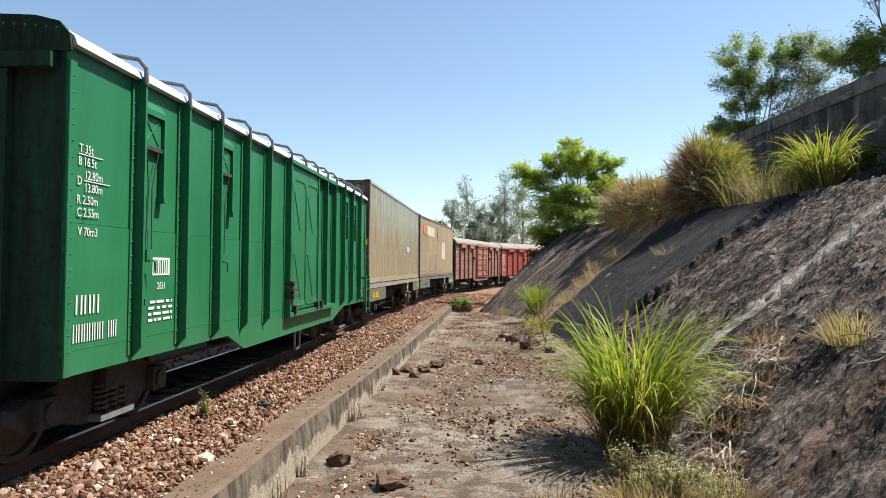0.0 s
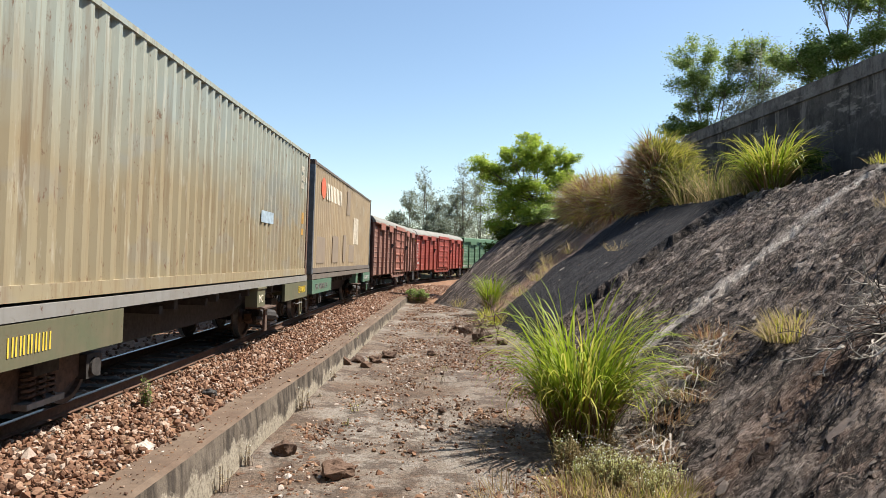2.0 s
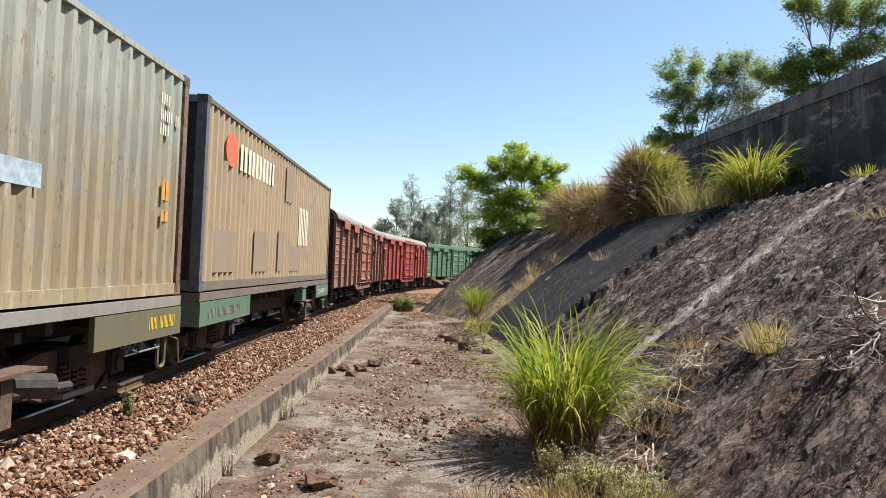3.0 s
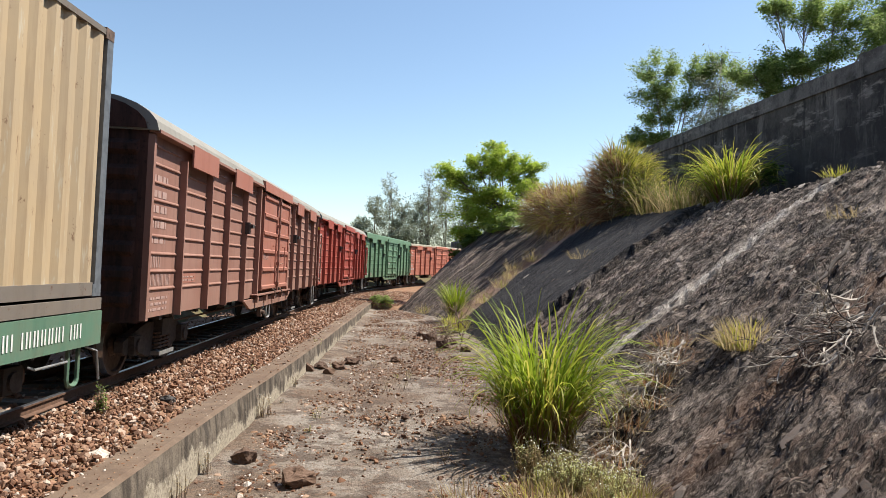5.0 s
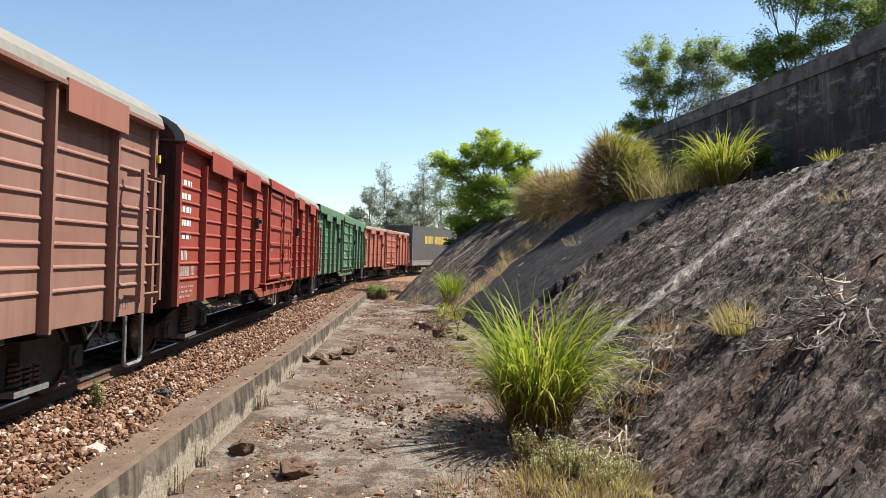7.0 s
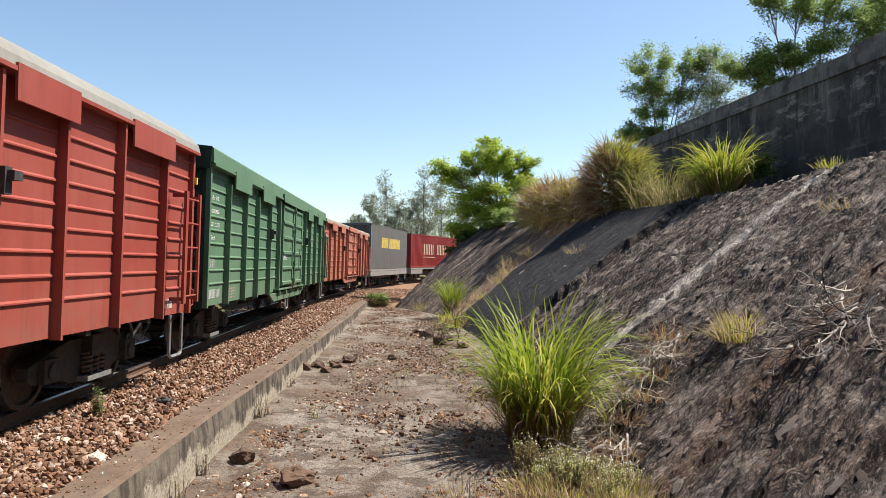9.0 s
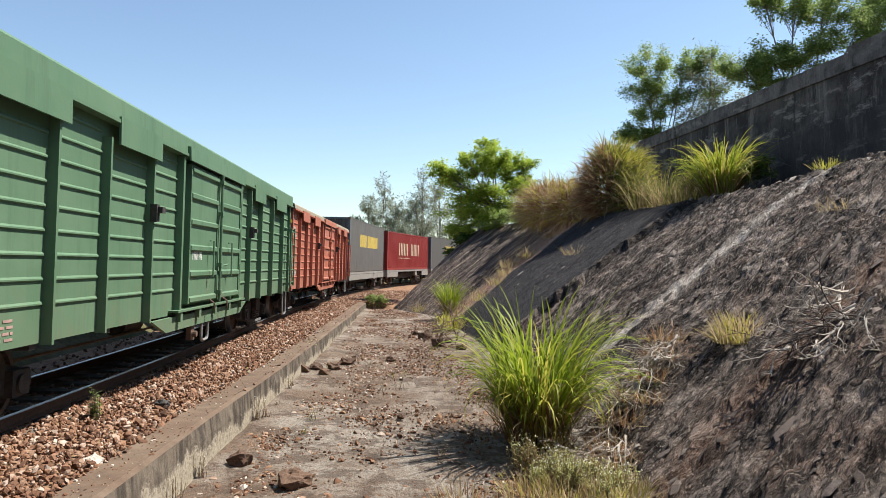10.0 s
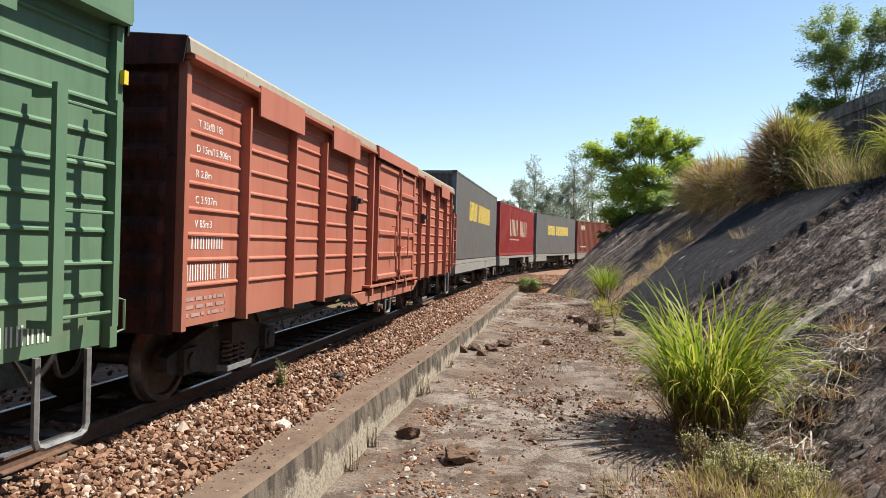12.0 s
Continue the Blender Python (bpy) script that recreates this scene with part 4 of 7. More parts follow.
    part("lamp_bracket", bm, M["yellow"], w, "small yellow lamp bracket")
    # ends with deep level corrugations
    for end in (-1, 1):
        bm = bmesh.new()
        e = end * length / 2
        profile = [(sill - 0.05, 0.0)]
        for q in range(7):
            z = 1.12 + q * 0.32
            profile += [(z - 0.10, 0.0), (z - 0.04, 0.06), (z + 0.04, 0.06), (z + 0.10, 0.0)]
        profile.append((eave + 0.10, 0.0))
        pressed(bm, (-half + 0.03, half - 0.10), profile, lambda y, z, d: (y, e + end * d, z), 0.10)
        part("end_wall", bm, end_mat or side, w, "corrugated end, its shade and dirt painted dark")
    if shoulder:
        r = roof(w, length, half, eave - 0.02, top + 0.24, shoulder, roof_mat, 0.04)
        for end in (-1, 1):
            bm = bmesh.new()
            e = end * length / 2
            pts = [(half - 0.1 - shoulder + shoulder * math.cos(math.pi / 2 * q / 6), eave + (top + 0.11 - eave) * math.sin(math.pi / 2 * q / 6)) for q in range(7)] + [(0, top + 0.21)]
            full = pts + [(-x, z) for x, z in reversed(pts[:-1])]
            prism(bm, full, min(e + end * 0.045, e + end * 0.06), max(e + end * 0.045, e + end * 0.06))
            part("gable", bm, end_mat or side, w)
    else:
        rise = 0.06 if roof_mat == side else -0.06
        r = roof(w, length, half, eave + 0.0, top + rise, 0, roof_mat, 0.03)
        for end in (-1, 1):
            bm = bmesh.new()
            e = end * (length / 2 + 0.045)
            prism(bm, [(-half + 0.02, eave - 0.1), (half - 0.03, eave - 0.1), (half + 0.01, eave + 0.195 + rise), (0, top - 0.015 + rise), (-half - 0.01, eave + 0.195 + rise)], min(e, e + end * 0.02), max(e, e + end * 0.02))
            part("gable", bm, end_mat or side, w)
    bm = bmesh.new()
    box(bm, half - 0.09, half + 0.05, -length / 2, length / 2, eave - 0.045, eave - 0.004)
    part("eave_rail", bm, post_mat, w)
    underframe(w, length, half, sill - 0.02, M["dark_iron"])
    couplers(w, length, 0.45)
    bogie(w, -length / 2 + 1.95, M["dark_iron"])
    bogie(w, length / 2 - 1.95, M["dark_iron"])
    return w


def old_wagon(length):
    """A shorter riveted wagon with flat sheets, hooped white roof, small hatches and a sliding door."""
    w = new("riveted_wagon")
    tagged(w, "glossy green riveted covered wagon with a white hooped roof", "freight wagon", "wagons of the train")
    g = M["green_gloss"]
    half, sill, eave = 1.28, 0.79, 3.46
    Y = lambda v: v - length / 2
    bm = bmesh.new()
    box(bm, -half + 0.02, half - 0.06, -length / 2 + 0.03, length / 2 - 0.03, sill, eave + 0.06)
    part("body", bm, g, w)
    posts = [0.0, 1.03, 1.97, 2.87, 3.82, 4.74, 5.74, 8.2, 8.95, 9.84, 10.74, 11.68, length]
    for a, b in zip(posts, posts[1:]):
        for z0, z1 in ((sill, 0.985), (0.988, 2.03), (2.034, eave)):
            bm = bmesh.new()
            box(bm, half - 0.062, half - 0.03 - (0.006 if z0 > 2 else 0), Y(a), Y(b), z0, z1)
            part("side_sheet", bm, g, w)
    for i, p in enumerate(posts):
        bm = bmesh.new()
        if i in (0, len(posts) - 1):
            e = 0.045 if i == 0 else -0.045
            box(bm, half - 0.06, half - 0.015, Y(p) + min(0, 2 * e), Y(p) + max(0, 2 * e), sill, eave - 0.12)
        else:
            box(bm, half - 0.03, half - 0.018, Y(p) - 0.075, Y(p) + 0.025, sill + 0.06, eave - 0.02)
            deep = 0.075
            v = [(half - 0.02, sill + 0.03), (half + deep, sill + 0.14), (half + deep, eave + 0.02), (half - 0.02, eave + 0.02)]
            q0 = [bm.verts.new((x, Y(p) - 0.01, z)) for x, z in v]
            q1 = [bm.verts.new((x, Y(p) + 0.025, z)) for x, z in v]
            for a in range(4):
                bm.faces.new((q0[a], q0[(a + 1) % 4], q1[(a + 1) % 4], q1[a]))
            bm.faces.new(q0[::-1])
            bm.faces.new(q1)
        part("post", bm, g, w)
        bm = bmesh.new()
        yy = Y(p) + (0.05 if i == 0 else -0.05 if i == len(posts) - 1 else -0.045)
        for q in range(18):
            z = sill + 0.2 + q * 0.131
            v = [bm.verts.new((half - 0.016, yy + 0.013 * math.cos(a * 1.0472), z + 0.013 * math.sin(a * 1.0472))) for a in range(6)]
            t = bm.verts.new((half - 0.004, yy, z))
            for a in range(6):
                bm.faces.new((v[a], v[(a + 1) % 6], t))
        tagged(part("rivet_row", bm, g, w), kind="stuff")
    # small hatches with their slides, cords and catches
    for h, flip in ((1.12, 1), (2.95, 1), (9.92, 1), (10.84, 1)):
        hatch = new("vent_hatch")
        hatch.parent = w
        bm = bmesh.new()
        box(bm, half - 0.03, half - 0.005, Y(h), Y(h + 0.36), 2.86, 3.16)
        for a, b in (((h + 0.05, 2.89), (h + 0.31, 3.13)), ((h + 0.05, 3.13), (h + 0.31, 2.89))):
            rod(bm, (half - 0.005, Y(a[0]), a[1]), (half - 0.005, Y(b[0]), b[1]), 0.011, 5)
        part("hatch_plate", bm, g, hatch)
        bm = bmesh.new()
        prism(bm, [(half - 0.03, 3.30), (half + 0.03, 3.22), (half + 0.03, 3.16), (half - 0.03, 3.18)], Y(h - 0.02), Y(h + 0.40))
        part("hatch_hood", bm, g, hatch)
        bm = bmesh.new()
        box(bm, half - 0.03, half + 0.03, Y(h + 0.37), Y(h + 0.41), 2.35, 3.18)
        box(bm, half - 0.03, half + 0.05, Y(h + 0.34), Y(h + 0.44), 2.32, 2.38)
        part("hatch_slide", bm, g, hatch)
        bm = bmesh.new()
        box(bm, half - 0.03, half + 0.02, Y(h), Y(h + 0.36), 2.82, 2.86)
        pipe(bm, [(half + 0.01, Y(h + 0.06), 2.84), (half + 0.012, Y(h + 0.10), 2.4), (half, Y(h + 0.07), 1.75)], 0.006, 5)
        pipe(bm, [(half + 0.01, Y(h + 0.30), 2.84), (half + 0.012, Y(h + 0.17), 2.45), (half, Y(h + 0.20), 1.85)], 0.006, 5)
        part("pull_cord", bm, M["dark_iron"], hatch)
        bm = bmesh.new()
        box(bm, half - 0.03, half + 0.04, Y(h + 0.04), Y(h + 0.10), 1.72, 1.84)
        pipe(bm, [(half + 0.04, Y(h + 0.06), 1.75), (half + 0.05, Y(h + 0.18), 1.73), (half + 0.05, Y(h + 0.20), 1.62)], 0.010, 5)
        part("catch", bm, g, hatch)
        bm = bmesh.new()
        box(bm, half - 0.03, half + 0.03, Y(h + 0.04), Y(h + 0.14), 1.30, 1.37)
        part("hinge", bm, g, hatch)
    # sliding door with pressed lozenges
    d0, d1 = Y(5.84), Y(7.62)
    bm, ribs = bmesh.new(), bmesh.new()
    box(bm, half - 0.03, half + 0.035, d0, d1, 0.96, eave - 0.08)
    for a, b in ((d0 + 0.10, (d0 + d1) / 2 - 0.02), ((d0 + d1) / 2 + 0.02, d1 - 0.10)):
        pts = [(a, 1.10), (a, 3.02), (a + 0.1, 3.16), (b - 0.1, 3.16), (b, 3.02), (b, 1.10), (b - 0.1, 1.02), (a + 0.1, 1.02), (a, 1.10)]
        pipe(ribs, [(half + 0.035, y, z) for y, z in pts], 0.014, 5)
        m = (a + b) / 2
        pipe(ribs, [(half + 0.035, a + 0.08, 2.95), (half + 0.035, m + 0.05, 2.30)], 0.014, 5)
        pipe(ribs, [(half + 0.035, a + 0.12, 1.90), (half + 0.035, m + 0.10, 1.15)], 0.014, 5)
    for y in (d0, d1 - 0.05):
        box(bm, half + 0.034, half + 0.055, y, y + 0.05, 0.96, eave - 0.08)
    door = part("sliding_door", bm, g, w)
    tagged(part("pressed_ribs", ribs, g, door), kind="stuff")
    for z0, z1 in ((eave - 0.07, eave - 0.01), (0.86, 0.93)):
        bm = bmesh.new()
        box(bm, half - 0.03, half + 0.085, d0 - 0.12, Y(9.0), z0, z1)
        part("door_track", bm, g, w)
    for z, r in ((1.42, 0.05), (1.30, 0.06), (1.20, 0.05)):
        bm = bmesh.new()
        rod(bm, (half, d0 - 0.08, z), (half + 0.13, d0 - 0.06, z), r, 8)
        box(bm, half + 0.05, half + 0.12, d0 - 0.12, d0 + 0.22, z - 0.02, z + 0.02)
        part("door_lock", bm, M["dark_iron"], w)
    for y in (d0 + 0.1, d1 - 0.25, d1 + 0.05):
        bm = bmesh.new()
        box(bm, half, half + 0.12, y, y + 0.09, 0.90, 1.04)
        part("door_roller", bm, M["dark_iron"], w)
    # the deep sill between the bogies
    bm = bmesh.new()
    pts = [(3.40, sill), (3.98, 0.56), (9.15, 0.56), (10.2, sill)]
    q0 = [bm.verts.new((half - 0.03, Y(a), b)) for a, b in pts]
    q1 = [bm.verts.new((half - 0.08, Y(a), b)) for a, b in pts]
    for a in range(4):
        bm.faces.new((q0[a], q0[(a + 1) % 4], q1[(a + 1) % 4], q1[a]))
    bm.faces.new(q0[::-1])
    bm.faces.new(q1)
    part("deep_sill", bm, g, w)
    # ends
    for end in (-1, 1):
        e = end * length / 2
        bm = bmesh.new()
        box(bm, -half + 0.03, half - 0.06, min(e, e - end * 0.06), max(e, e - end * 0.06), sill - 0.03, eave + 0.05)
        part("end_wall", bm, M["end_green"], w, "green end, its shade and dirt painted dark")
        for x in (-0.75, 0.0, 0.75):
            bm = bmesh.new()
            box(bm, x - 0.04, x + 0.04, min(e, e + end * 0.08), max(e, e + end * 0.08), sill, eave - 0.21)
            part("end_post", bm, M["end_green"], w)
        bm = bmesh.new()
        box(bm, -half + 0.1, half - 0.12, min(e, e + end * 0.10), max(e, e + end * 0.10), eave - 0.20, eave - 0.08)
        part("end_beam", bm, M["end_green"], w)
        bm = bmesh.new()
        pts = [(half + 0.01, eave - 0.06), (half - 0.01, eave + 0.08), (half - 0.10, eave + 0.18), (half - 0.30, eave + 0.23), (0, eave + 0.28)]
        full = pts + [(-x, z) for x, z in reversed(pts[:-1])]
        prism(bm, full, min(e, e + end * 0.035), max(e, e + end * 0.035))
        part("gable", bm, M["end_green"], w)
        bm = bmesh.new()
        for q in range(-13, 14):
            rod(bm, (q * 0.09, e + end * 0.034, eave + 0.19 - 0.0004 * q * q), (q * 0.09, e + end * 0.044, eave + 0.19 - 0.0004 * q * q), 0.013, 6)
        tagged(part("rivet_row", bm, g, w), kind="stuff")
    bm = bmesh.new()
    pts = [(half + 0.04, eave - 0.005), (half + 0.01, eave + 0.07), (half - 0.07, eave + 0.13), (half - 0.24, eave + 0.17), (0, eave + 0.22)]
    full = pts + [(-x, z) for x, z in reversed(pts[:-1])]
    prism(bm, full, -length / 2, length / 2)
    part("roof", bm, M["roof_white"], w, "chalky white sheet roof")
    for p in posts[1:-1] + [6.6, 7.4]:
        bm = bmesh.new()
        y = Y(p)
        for (x0, z0), (x1, z1) in zip([(half + 0.075, eave - 0.06), (half + 0.065, eave + 0.10), (half - 0.01, eave + 0.19), (half - 0.22, eave + 0.23)], [(half + 0.065, eave + 0.10), (half - 0.01, eave + 0.19), (half - 0.22, eave + 0.23), (0, eave + 0.27)]):
            rod(bm, (x0, y, z0), (x1, y, z1), 0.021, 7)
        part("roof_hoop", bm, M["hoop"], w, "dark grey roof hoop")
    # rear grab iron and the short ladder
    bm = bmesh.new()
    pipe(bm, [(half, length / 2 - 0.14, 2.42), (half + 0.09, length / 2 - 0.2, 2.42), (half + 0.09, length / 2 - 0.2, 1.72), (half, length / 2 - 0.16, 1.72)], 0.011)
    part("grab_iron", bm, g, w)
    ladder(w, length / 2 - 0.50, length / 2 - 0.08, half, 0.50, 1.46, 4, g, 0.10)
    bm = bmesh.new()
    box(bm, half - 0.02, half + 0.02, length / 2 - 0.04, length / 2 + 0.03, 2.28, 2.44)
    part("lamp_bracket", bm, M["yellow"], w, "small yellow lamp bracket")
    stirrup(w, Y(6.6), half, 0.24, 0.6, M["dark_iron"], 0.3)
    underframe(w, length, half, sill, M["dark_iron"])
    couplers(w, length, 0.45)
    bogie(w, -length / 2 + 1.35, M["dark_iron"])
    bogie(w, length / 2 - 1.35, M["dark_iron"])
    x = half - 0.028
    for text, y, z in (("T 35t", 0.16, 2.62), ("B 16.5t", 0.15, 2.515), ("12.80m", 0.24, 2.405), ("D", 0.14, 2.35), ("13.80m", 0.24, 2.30), ("R 2.50m", 0.14, 2.195), ("C 2.55m", 0.14, 2.09)):
        lettering(w, text, Y(y), z, 0.105, x + (0.004 if z < 2.1 else 0), M["white"], 0.85)
    x = half - 0.025
    lettering(w, "V 70m3", Y(0.16), 1.93, 0.105, x, M["white"], 0.85)
    for y0, y1, z in ((0.15, 0.50, 2.603), (0.23, 0.62, 2.388)):
        bm = bmesh.new()
        box(bm, half - 0.03, half - 0.027, Y(y0), Y(y1), z, z + 0.008)
        part("marking", bm, M["white"], w, "stencilled dividing line")
    blocks(w, [3], Y(0.15), 1.28, 0.36, 0.16, x, M["white"])
    blocks(w, [6, 2], Y(0.12), 1.05, 0.66, 0.15, x, M["white"])
    bm = bmesh.new()
    box(bm, x - 0.003, x + 0.001, Y(1.40), Y(1.76), 1.59, 1.77)
    part("marking", bm, M["white"], w, "white painted plate")
    blocks(w, [4], Y(1.42), 1.61, 0.31, 0.14, x + 0.001, M["green_gloss"])
    lettering(w, "2631", Y(1.50), 1.45, 0.10, x, M["white"], 0.9)
    lines(w, 4, Y(1.33), 1.13, 0.5, 0.24, x, M["white"])
    blocks(w, [3], length / 2 - 0.92, 1.28, 0.36, 0.16, x, M["white"])
    blocks(w, [6], length / 2 - 0.92, 1.05, 0.5, 0.16, x, M["white"])
    return w


def corrugated(bm, length, x, z0, z1, deep=0.046, pitch=0.278, out=1):
    """A wall of trapezoid corrugations along y, its ridges at x."""
    n = max(1, round(length / pitch))
    p = length / n
    row = []
    for k in range(n):
        a = -length / 2 + k * p
        row += [(a, x - out * deep), (a + p * 0.25, x - out * deep), (a + p * 0.5, x), (a + p * 0.75, x)]
    row.append((length / 2, x - out * deep))
    lo = [bm.verts.new((xx, y, z0)) for y, xx in row]
    hi = [bm.verts.new((xx, y, z1)) for y, xx in row]
    for i in range(len(row) - 1):
        bm.faces.new((lo[i], lo[i + 1], hi[i + 1], hi[i]))


def container(length, skin, frame_mat, label, z0=1.23, z1=4.15, smooth=False, rail_mat=None, end_mat=None):
    c = new("shipping_container")
    tagged(c, label, "container", "containers on the train")
    half = 1.219
    e = length / 2
    rail_mat = rail_mat or skin
    for side in (1, -1):
        bm = bmesh.new()
        if smooth:
            n = 6
            for k in range(n):
                a = -e + 0.12 + (2 * e - 0.24) * k / n
                box(bm, side * (half - 0.02) - 0.012, side * (half - 0.02) + 0.012, a + 0.003, a + (2 * e - 0.24) / n - 0.003, z0 + 0.14, z1 - 0.09)
                part("side_sheet", bm, skin, c)
                bm = bmesh.new()
            bm.free()
        else:
            corrugated(bm, 2 * e - 0.26, side * (half - 0.012), z0 + 0.13, z1 - 0.07, out=side)
            part("side_wall", bm, skin, c)
        bm = bmesh.new()
        box(bm, side * half - 0.06 if side > 0 else -half, half if side > 0 else -half + 0.06, -e + 0.17, e - 0.17, z1 - 0.085, z1 - 0.02)
        part("top_rail", bm, rail_mat, c)
        bm = bmesh.new()
        box(bm, side * half - 0.10 if side > 0 else -half, half if side > 0 else -half + 0.10, -e + 0.17, e - 0.17, z0, z0 + 0.14)
        part("bottom_rail", bm, rail_mat, c)
    bm = bmesh.new()
    box(bm, -half + 0.06, half - 0.06, -e + 0.06, e - 0.06, z1 - 0.06, z1 - 0.025)
    part("roof_sheet", bm, skin, c)
    bm = bmesh.new()
    box(bm, -half + 0.1, half - 0.1, -e + 0.06, e - 0.06, z0 + 0.02, z0 + 0.13)
    part("floor_frame", bm, M["dark_iron"], c)
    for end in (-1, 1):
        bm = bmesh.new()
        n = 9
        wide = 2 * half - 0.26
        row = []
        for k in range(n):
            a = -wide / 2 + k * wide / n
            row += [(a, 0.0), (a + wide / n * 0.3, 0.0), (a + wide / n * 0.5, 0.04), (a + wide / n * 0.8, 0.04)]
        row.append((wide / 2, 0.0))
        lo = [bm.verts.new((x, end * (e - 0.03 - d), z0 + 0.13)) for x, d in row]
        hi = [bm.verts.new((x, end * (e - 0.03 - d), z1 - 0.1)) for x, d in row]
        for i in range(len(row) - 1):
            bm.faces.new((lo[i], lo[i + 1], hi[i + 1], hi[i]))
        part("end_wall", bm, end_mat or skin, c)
        for za, zb in ((z0, z0 + 0.15), (z1 - 0.12, z1 - 0.015)):
            bm = bmesh.new()
            box(bm, -half + 0.16, half - 0.16, end * e - (0.1 if end > 0 else 0), end * e + (0.1 if end < 0 else 0), za, zb)
            part("end_rail", bm, frame_mat, c)
        for side in (-1, 1):
            bm = bmesh.new()
            x0, x1 = sorted((side * half, side * (half - 0.15)))
            y0, y1 = sorted((end * e, end * (e - 0.13)))
            box(bm, x0, x1, y0, y1, z0 + 0.118, z1 - 0.118)
            soften(bm, 0.02, 2)
            part("corner_post", bm, frame_mat, c)
            for za, zb in ((z0 - 0.01, z0 + 0.118), (z1 - 0.118, z1)):
                bm = bmesh.new()
                y0, y1 = sorted((end * (e + 0.004), end * (e - 0.174)))
                x0, x1 = sorted((side * (half + 0.004), side * (half - 0.158)))
                box(bm, x0, x1, y0, y1, za, zb)
                soften(bm, 0.015, 2)
                hx = side * (half + 0.006)
                rod(bm, (hx, end * (e - 0.085), (za + zb) / 2), (hx - side * 0.004, end * (e - 0.085), (za + zb) / 2), 0.036, 10)
                part("corner_casting", bm, frame_mat if za < 2 else M["rust"], c)
    return c


def flat_wagon(length, side, deck_mat, label, skirted=False):
    w = new("flat_wagon")
    tagged(w, label, "freight wagon", "wagons of the train")
    e, half = length / 2, 1.24
    bm = bmesh.new()
    box(bm, -half, half, -e, e, 1.075, 1.20)
    soften(bm, 0.012)
    part("deck_edge", bm, deck_mat, w)
    bm = bmesh.new()
    for x in (-0.55, 0.55):
        pts = [(-e + 0.1, 1.075), (-e + 0.1, 0.80), (-e + 2.9, 0.78), (-e + 3.8, 0.52), (e - 3.8, 0.52), (e - 2.9, 0.78), (e - 0.1, 0.80), (e - 0.1, 1.075)]
        a = [bm.verts.new((x - 0.08, y, z)) for y, z in pts]
        b = [bm.verts.new((x + 0.08, y, z)) for y, z in pts]
        for i in range(len(pts)):
            j = (i + 1) % len(pts)
            bm.faces.new((a[i], a[j], b[j], b[i]))
        bm.faces.new(a[::-1])
        bm.faces.new(b)
    part("main_sill", bm, M["dark_iron"], w)
    for y0, y1 in (((-e, e),) if skirted else ((-e, -e + 2.75), (e - 2.2, e))):
        bm = bmesh.new()
        box(bm, half - 0.05, half + 0.012, y0, y1, 0.70 if not skirted else 0.76, 1.06)
        soften(bm, 0.008)
        part("side_plate", bm, side, w)
    for end in (-1, 1):
        bm = bmesh.new()
        box(bm, -half + 0.02, half - 0.05, min(end * e, end * (e - 0.06)), max(end * e, end * (e - 0.06)), 0.70, 1.07)
        part("end_beam", bm, side, w)
    for k in range(7):
        y = -e + 1.2 + k * (2 * e - 2.4) / 6
        bm = bmesh.new()
        box(bm, -half + 0.1, half - 0.1, y - 0.06, y + 0.06, 0.93, 1.07)
        part("cross_beam", bm, M["dark_iron"], w)
    # lever stand and platform near the rear bogie
    bm = bmesh.new()
    box(bm, half - 0.20, half + 0.02, 1.75, 2.25, 0.72, 1.05)
    box(bm, half - 0.22, half + 0.04, 1.72, 2.28, 1.045, 1.075)
    part("bracket_box", bm, side, w)
    bm = bmesh.new()
    box(bm, half - 0.30, half + 0.06, 2.1, 2.95, 0.66, 0.69)
    box(bm, half - 0.06, half - 0.02, 2.45, 2.60, 0.22, 0.67)
    part("lever_stand", bm, M["rust"], w)
    bm = bmesh.new()
    rod(bm, (half - 0.35, 2.9, 0.5), (half - 0.1, 3.3, 0.45), 0.12, 10)
    rod(bm, (half - 0.3, 2.7, 0.42), (half - 0.1, 3.6, 0.40), 0.05, 8)
    part("brake_gear", bm, M["dark_iron"], w)
    stirrup(w, e - 0.42, half, 0.30, 0.72, side, 0.2)
    bm = bmesh.new()
    pipe(bm, [(half, e - 1.3, 0.62), (half + 0.06, e - 1.3, 0.60), (half + 0.06, e - 0.75, 0.60), (half, e - 0.75, 0.62)], 0.012)
    part("grab_iron", bm, M["galv"], w)
    bm = bmesh.new()
    pipe(bm, [(half - 0.05, e - 0.2, 0.68), (half, e - 0.05, 0.62), (half, e + 0.02, 0.30)], 0.014)
    part("grab_iron", bm, M["galv"], w)
    underframe(w, length, half, 0.94, M["dark_iron"])
    couplers(w, length, 0.42)
    bogie(w, -e + 1.9, M["rust"])
    bogie(w, e - 1.9, M["rust"])
    return w


# ---- the train as it passes ----
LENGTHS = (12.74, 12.03, 12.07, 14.95, 14.87, 15.22, 14.91, 12.13, 12.41, 11.97, 12.19)
GAPS = (0.96, 0.77, 0.96, 0.98, 0.94, 0.80, 1.88, 1.72, 1.23, 1.1)
FRONTS = [sum(LENGTHS[:i]) + sum(GAPS[:i]) for i in range(11)]
